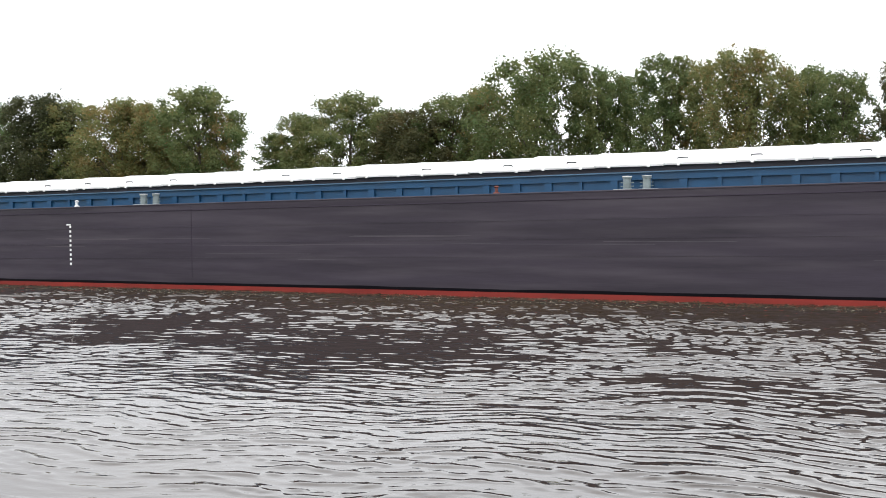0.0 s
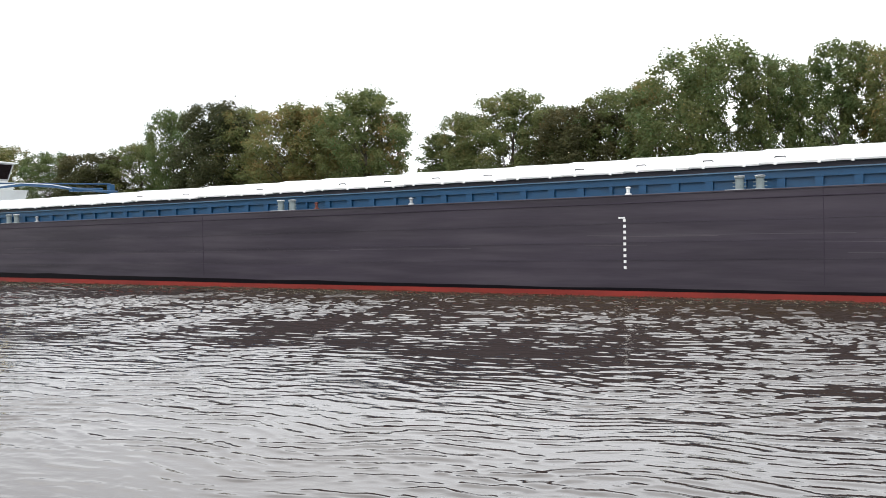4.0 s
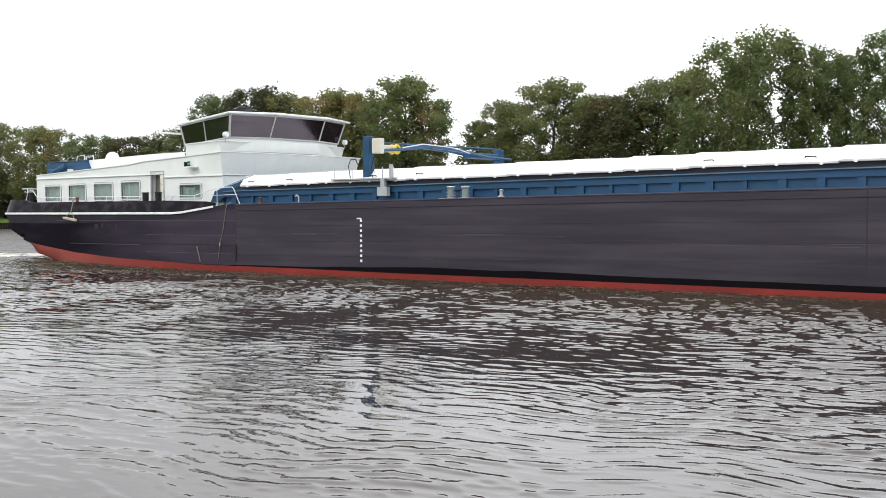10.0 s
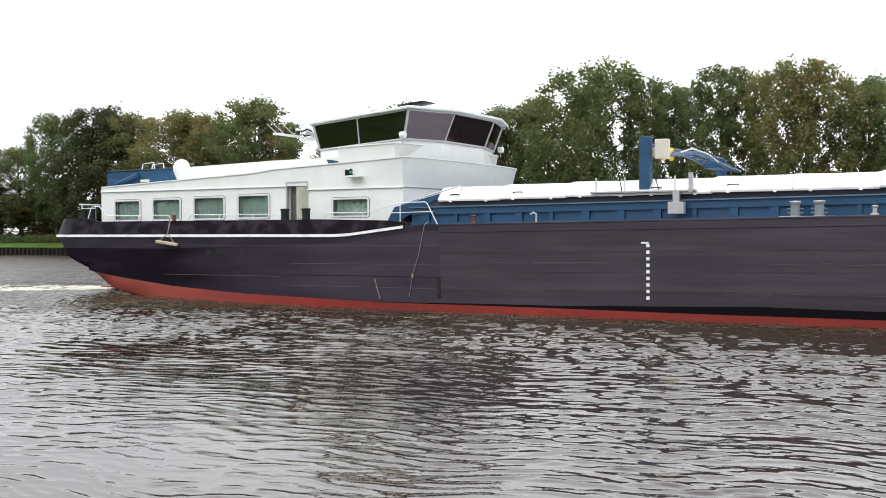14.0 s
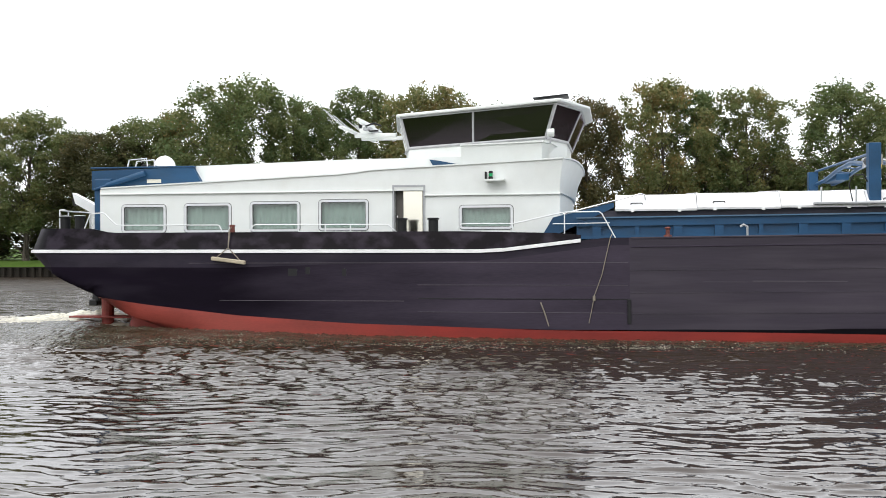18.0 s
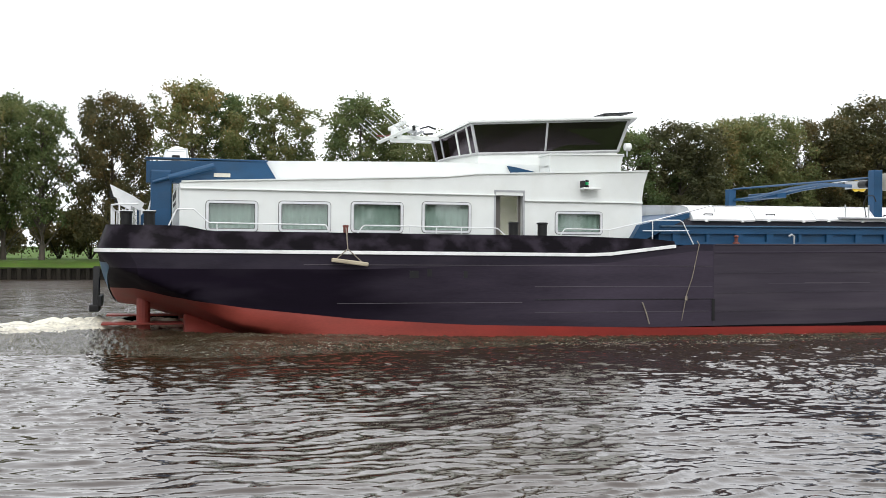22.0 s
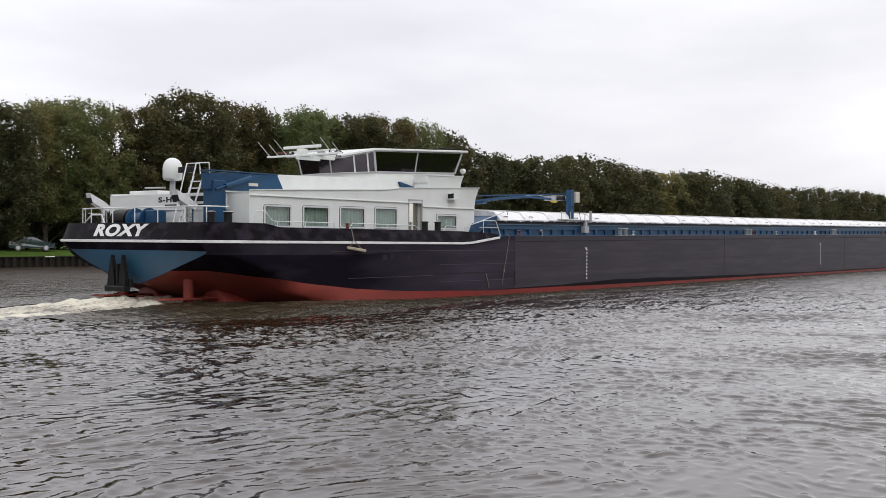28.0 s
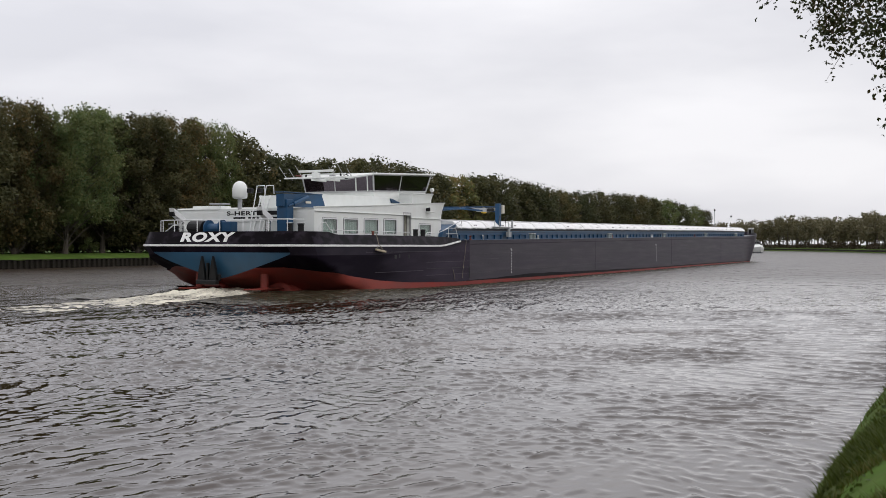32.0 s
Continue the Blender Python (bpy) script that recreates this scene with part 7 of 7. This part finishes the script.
BRANCH_ENDS = [((13.45, 3.3, 6.98), (13.4, 3.25, 6.78), 14, 0.2), ((13.5, 2.75, 6.95), (13.45, 2.7, 6.4), 24, 0.2), ((13.7, 1.5, 6.9), (13.65, 1.5, 5.3), 85, 0.3), ((13.5, 2.2, 6.8), (13.45, 2.2, 6.0), 34, 0.25), ((13.6, 1.75, 6.9), (13.6, 1.8, 5.75), 30, 0.25), ((13.6, 1.15, 6.9), (13.7, 1.1, 5.2), 70, 0.3),
               ((13.7, 0.7, 7.0), (13.85, 0.75, 4.75), 150, 0.34), ((13.7, 0.2, 7.0), (13.8, 0.2, 4.6), 130, 0.4)]
poplar()


# ---------------------------------------------------------------- wake and wash
def foam_material(name, lo, hi):
    """Churned water: pale foam in patches over brown water."""
    m = bpy.data.materials.new(name)
    m.use_nodes = True
    n, l = m.node_tree.nodes, m.node_tree.links
    p = n["Principled BSDF"]
    tc = n.new("ShaderNodeTexCoord")
    mp = n.new("ShaderNodeMapping")
    mp.inputs["Scale"].default_value = (0.45, 1.0, 1.0)
    l.new(tc.outputs["Object"], mp.inputs["Vector"])
    a, b = n.new("ShaderNodeTexNoise"), n.new("ShaderNodeTexNoise")
    a.inputs["Scale"].default_value, a.inputs["Detail"].default_value = 0.9, 8
    a.inputs["Roughness"].default_value = 0.68
    b.inputs["Scale"].default_value, b.inputs["Detail"].default_value = 9.0, 4
    l.new(mp.outputs["Vector"], a.inputs["Vector"])
    l.new(tc.outputs["Object"], b.inputs["Vector"])
    ad = n.new("ShaderNodeMath")
    ad.operation = "MULTIPLY_ADD"
    ad.inputs[1].default_value = 0.35
    l.new(b.outputs["Fac"], ad.inputs[0])
    l.new(a.outputs["Fac"], ad.inputs[2])
    r = n.new("ShaderNodeMapRange")
    r.inputs["From Min"].default_value, r.inputs["From Max"].default_value = lo, hi
    # thickest over the propellers
    sx, gx, sm = n.new("ShaderNodeSeparateXYZ"), n.new("ShaderNodeMapRange"), n.new("ShaderNodeMath")
    l.new(tc.outputs["Object"], sx.inputs[0])
    l.new(sx.outputs["X"], gx.inputs["Value"])
    gx.inputs["From Min"].default_value, gx.inputs["From Max"].default_value = -44.0, -19.0
    gx.inputs["To Min"].default_value, gx.inputs["To Max"].default_value = 0.0, 0.09
    l.new(ad.outputs[0], sm.inputs[0])
    l.new(gx.outputs["Result"], sm.inputs[1])
    l.new(sm.outputs[0], r.inputs["Value"])
    mc = n.new("ShaderNodeMix")
    mc.data_type = "RGBA"
    l.new(r.outputs["Result"], mc.inputs["Factor"])
    mc.inputs[6].default_value, mc.inputs[7].default_value = (0.075, 0.062, 0.040, 1), (0.70, 0.66, 0.54, 1)
    l.new(mc.outputs[2], p.inputs["Base Color"])
    rr = n.new("ShaderNodeMapRange")
    rr.inputs["To Min"].default_value, rr.inputs["To Max"].default_value = 0.08, 0.8
    l.new(r.outputs["Result"], rr.inputs["Value"])
    l.new(rr.outputs["Result"], p.inputs["Roughness"])
    bp = n.new("ShaderNodeBump")
    bp.inputs["Strength"].default_value, bp.inputs["Distance"].default_value = 0.9, 0.12
    l.new(ad.outputs[0], bp.inputs["Height"])
    l.new(bp.outputs["Normal"], p.inputs["Normal"])
    return m


FOAM = foam_material("wake_foam", 0.60, 0.84)
FLECK = paint("foam_and_glint_flecks", (0.34, 0.32, 0.27), 0.7, var=0.2, scale=6, island=0.3)


def wake():
    """A low churned ridge behind the stern, flattening aft, under a scatter of foam flecks."""
    nx, ny = 420, 56
    verts, faces = [], []
    for i in range(nx):
        u = i / (nx - 1)
        x = -16.3 - 65 * u ** 1.25
        half = 3.1 + 1.4 * u
        for j in range(ny):
            e = -1 + 2 * j / (ny - 1)
            y = MID + half * e + 0.25 * noise.noise(Vector((x * 0.3, e, 5)))
            body = max(0.0, 1 - abs(e) ** 2.5)
            near = math.exp(-((x + 20.0) / 5.0) ** 2)
            rough = noise.noise(Vector((x * 0.9, y * 0.9, 1))) * 0.5 + noise.noise(Vector((x * 2.6, y * 2.6, 2))) * 0.35 + noise.noise(Vector((x * 6, y * 6, 3))) * 0.15
            z = -0.07 + body * (0.085 + 0.17 * near * (0.5 + 1.6 * rough) + 0.12 * rough * (1 - 0.5 * u)) - 0.05 * u + 0.22 * body * math.exp(-((x + 18.0) / 4.5) ** 2)
            verts.append((x, y, z))
    for i in range(nx - 1):
        for j in range(ny - 1):
            a = i * ny + j
            faces.append((a, a + 1, a + ny + 1, a + ny))
    ob = new("wake_foam", mesh_from("wake_foam", verts, faces, FOAM, smooth=True))
    return tagged(ob, "churned pale foam in the barge's wake", "foam", kind="stuff")


AERATED = paint("aerated_wash_water", (0.042, 0.034, 0.020), 0.13, spec=0.4, var=0.5, scale=3.5, fine=11, bump=1.0, deep=0.09, stretch=(0.5, 1, 1), dirt=(0.080, 0.070, 0.050), dirt_amount=0.75, dirt_edge=(0.5, 0.62))


def wash():
    """A strip of stirred water along each side of the hull, with pale flecks for foam and painted sky glints."""
    rng = np.random.default_rng(6)
    nx, ny = 2600, 30
    x, e = np.meshgrid(np.linspace(-25, 103, nx), np.linspace(0, 1, ny), indexing="ij")
    swell = np.interp(x, [-25, -21, -18, -15, -12, -9, -5, 0, 8], [0.02, 0.14, 0.27, 0.29, 0.20, 0.11, 0.05, 0.025, 0.012])
    wide = 2.7 + 0.35 * np.sin(x * 0.21) + 0.25 * np.sin(x * 0.57 + 1) + 9 * swell
    inner = 0.03 + 3.2 * np.clip((-15.8 - x) / 3.0, 0, 1)          # it closes in under the stern
    rip = 0.5 * np.sin(6.1 * x + 3 * np.sin(1.3 * x) + 4 * e) + 0.5 * np.sin(3.3 * x - 9 * e * wide + 2 * np.sin(0.7 * x))
    rip2 = np.sin(9.7 * x + 2.2 * np.sin(2.1 * x) - 13 * e * wide) * np.sin(4.3 * x + 7 * e * wide + 1)
    z = 0.012 + swell * (1 - e) ** 1.4 + 0.016 * rip + 0.014 * rip2 + 0.013 * rng.normal(size=x.shape) - 0.10 * e ** 2.5
    root = empty("hull_wash")
    i, j = np.meshgrid(np.arange(nx - 1), np.arange(ny - 1), indexing="ij")
    a = (i * ny + j).ravel()
    f = np.stack([a, a + 1, a + ny + 1, a + ny], -1)
    for side in (0, 1):
        y = inner - e * (wide + inner) if side == 0 else BEAM - inner + e * (wide + inner)
        me = array_mesh("stirred_water", np.stack([x, y, z], -1).reshape(-1, 3), f if side == 0 else f[:, ::-1], AERATED)
        me.polygons.foreach_set("use_smooth", np.ones(len(me.polygons), dtype=bool))
        part("stirred_water", me, None, root)
    # flat pale flakes: foam near the stern, elsewhere glints of sky drawn as shapes
    k = 9000
    x = np.where(rng.random(k) < 0.2, rng.uniform(-17, 1, k), rng.uniform(-9, 103, k))
    x = x[np.sin(x * 0.9) + np.sin(x * 0.37 + 1) + rng.normal(0, 0.9, k) > -0.2]
    k = len(x)
    y = np.where((x < 1) & (rng.random(k) < 0.6), -rng.normal(2.1, 0.35, k) + 0.5 * np.sin(x * 0.5), -np.where(rng.random(k) < 0.5, np.abs(rng.normal(0, 0.8, k)), rng.normal(1.7, 0.35, k) + 0.3 * np.sin(x * 0.45)) - 0.05)
    lift = np.interp(x, [-25, -21, -18, -15, -12, -9, -5, 0, 8], [0.02, 0.14, 0.27, 0.29, 0.20, 0.11, 0.05, 0.025, 0.012])
    lift = lift * np.clip(1 + y / (1.9 + 9 * lift), 0, 1) ** 1.4
    s = rng.uniform(0.003, 0.007, k)
    ang = np.linspace(0, math.tau, 7)[:-1]
    rad = s[:, None] * rng.uniform(0.5, 1.3, (k, 6))
    st = rng.uniform(2.0, 9.0, k)[:, None]
    rx, ry = x[:, None] + np.cos(ang) * rad * st, y[:, None] + np.sin(ang) * rad
    v = np.concatenate([np.stack([rx, ry, np.tile(0.016 + lift[:, None], (1, 6))], -1), np.stack([x, y, 0.020 + lift], -1)[:, None]], 1).reshape(-1, 3)
    b = np.arange(k)[:, None] * 7
    f = np.stack([np.concatenate([b + q, b + (q + 1) % 6, b + 6], 1) for q in range(6)], 1).reshape(-1, 3)
    part("bubbles", array_mesh("bubbles", v, f, FLECK), None, root)
    return tagged(root, "stirred olive water with foam flecks along the hull", "foam", kind="stuff")


def cruiser():
    """A white motor cruiser beyond the barge's bow: hull from sections, cabin, wheelhouse, rails and mast."""
    root = empty("motor_cruiser")
    def half(x):
        return 2.15 * (1 - max(0.0, (x - 1.0) / 6.8) ** 2.2) ** 0.8 if x < 7.7 else 0.06
    def top(x):
        return 1.45 + 0.55 * max(0.0, x / 7.8) ** 2
    xs = [-7.5 + 0.5 * k for k in range(31)] + [7.75]
    for name, lo, hi, mat in (("hull_side", -0.3, 0.25, PAINT_NAVY), ("topside", 0.25, 1.0, WHITE)):
        for sd in (-1, 1):
            verts, faces = [], []
            for x in xs:
                for f in (0, 0.5, 1):
                    u = lo + (hi - lo) * f if name == "hull_side" else 0.25 + (top(x) - 0.25) * f
                    w = half(x) * (0.72 + 0.28 * min(1, max(0, u + 0.3) / 1.6))
                    verts.append((x + 0.35 * max(0, u) * max(0, x / 7.7), sd * w, u))
            for a in range(len(xs) - 1):
                for b in range(2):
                    q = a * 3 + b
                    faces.append((q, q + 3, q + 4, q + 1) if sd < 0 else (q + 1, q + 4, q + 3, q))
            part(name, mesh_from(name, verts, faces, mat, smooth=True), None, root)
    part("transom", B(-7.55, -7.45, -2.1, 2.1, -0.3, 1.45, bevel=0.03), WHITE, root)
    bm = bmesh.new()
    prism(bm, [(x, -half(x) * 0.98) for x in xs] + [(x, half(x) * 0.98) for x in xs[::-1]], 1.38, 1.44, "z")
    part("deck", bm, WHITE, root)
    part("cabin", prism(bmesh.new(), [(-6.5, 1.4), (4.6, 1.4), (3.4, 2.35), (-6.5, 2.35)], -1.6, 1.6), WHITE, root)
    part("wheelhouse", prism(bmesh.new(), [(-3.6, 2.3), (1.6, 2.3), (0.7, 3.5), (-3.6, 3.5)], -1.45, 1.45), WHITE, root)
    part("wheelhouse_roof", B(-4.4, 1.2, -1.65, 1.65, 3.5, 3.6, bevel=0.03), PAINT_NAVY, root)
    for sd in (-1, 1):
        for a, b in ((-5.8, -4.2), (-3.4, -1.8), (-1.0, 0.6), (1.3, 2.6)):
            part("cabin_window", B(a, b, sd * 1.61 - 0.02, sd * 1.61 + 0.02, 1.7, 2.15, bevel=0.015), BLACK, root)
        for a, b in ((-3.4, -2.1), (-1.9, -0.6), (-0.4, 0.6)):
            part("wheelhouse_window", B(a, b, sd * 1.46 - 0.02, sd * 1.46 + 0.02, 2.75, 3.35, bevel=0.015), BLACK, root)
        part("rail", Tb([(7.6, sd * 0.15, 2.75), (5.5, sd * half(5.5) * 0.95, 2.5), (2.0, sd * 2.0, 2.25), (-3, sd * 2.05, 2.15)], 0.03, 6), STEEL, root)
    for y in (-0.95, 0.0, 0.95):
        part("windscreen", B(-0.03, 0.03, y - 0.42, y + 0.42, -0.35, 0.35, m=pose(1.13, 0, 3.05, 0, -37, 0)), BLACK, root)
    part("mast", Tb([(-3.0, 0, 3.55), (-3.5, 0, 6.2)], 0.06, 8), WHITE, root)
    part("radar_arch", Tb([(-4.0, -1.5, 3.5), (-4.3, -1.4, 4.6), (-4.3, 1.4, 4.6), (-4.0, 1.5, 3.5)], 0.08, 8), WHITE, root)
    return tagged(root, "white motor cruiser with dark windows coming round the bend", "motorboat")


PAINT_NAVY = paint("navy_boat_paint", (0.02, 0.025, 0.05), 0.35, var=0.15, scale=2)
CRUISER = cruiser()
WAKE, WASH = wake(), wash()


def motions():
    rows = [(t, pose(x, y, 0, 0, 0, a)) for t, x, y, a in COURSE]
    walk(BARGE, rows)
    walk(WAKE, rows)
    walk(WASH, rows)
    walk(CRUISER, [(0, pose(352, 64.2, 0, 0, 0, 204)), (16, pose(340, 62.0, 0, 0, 0, 204)), (32, pose(328, 59.8, 0, 0, 0, 204))])
    # the ripples drift slowly towards the near bank
    walk(WATER_SHEET, [(0, pose(0, 0, 0)), (16, pose(1.5, -4.5, 0)), (32, pose(3, -9, 0))])


motions()
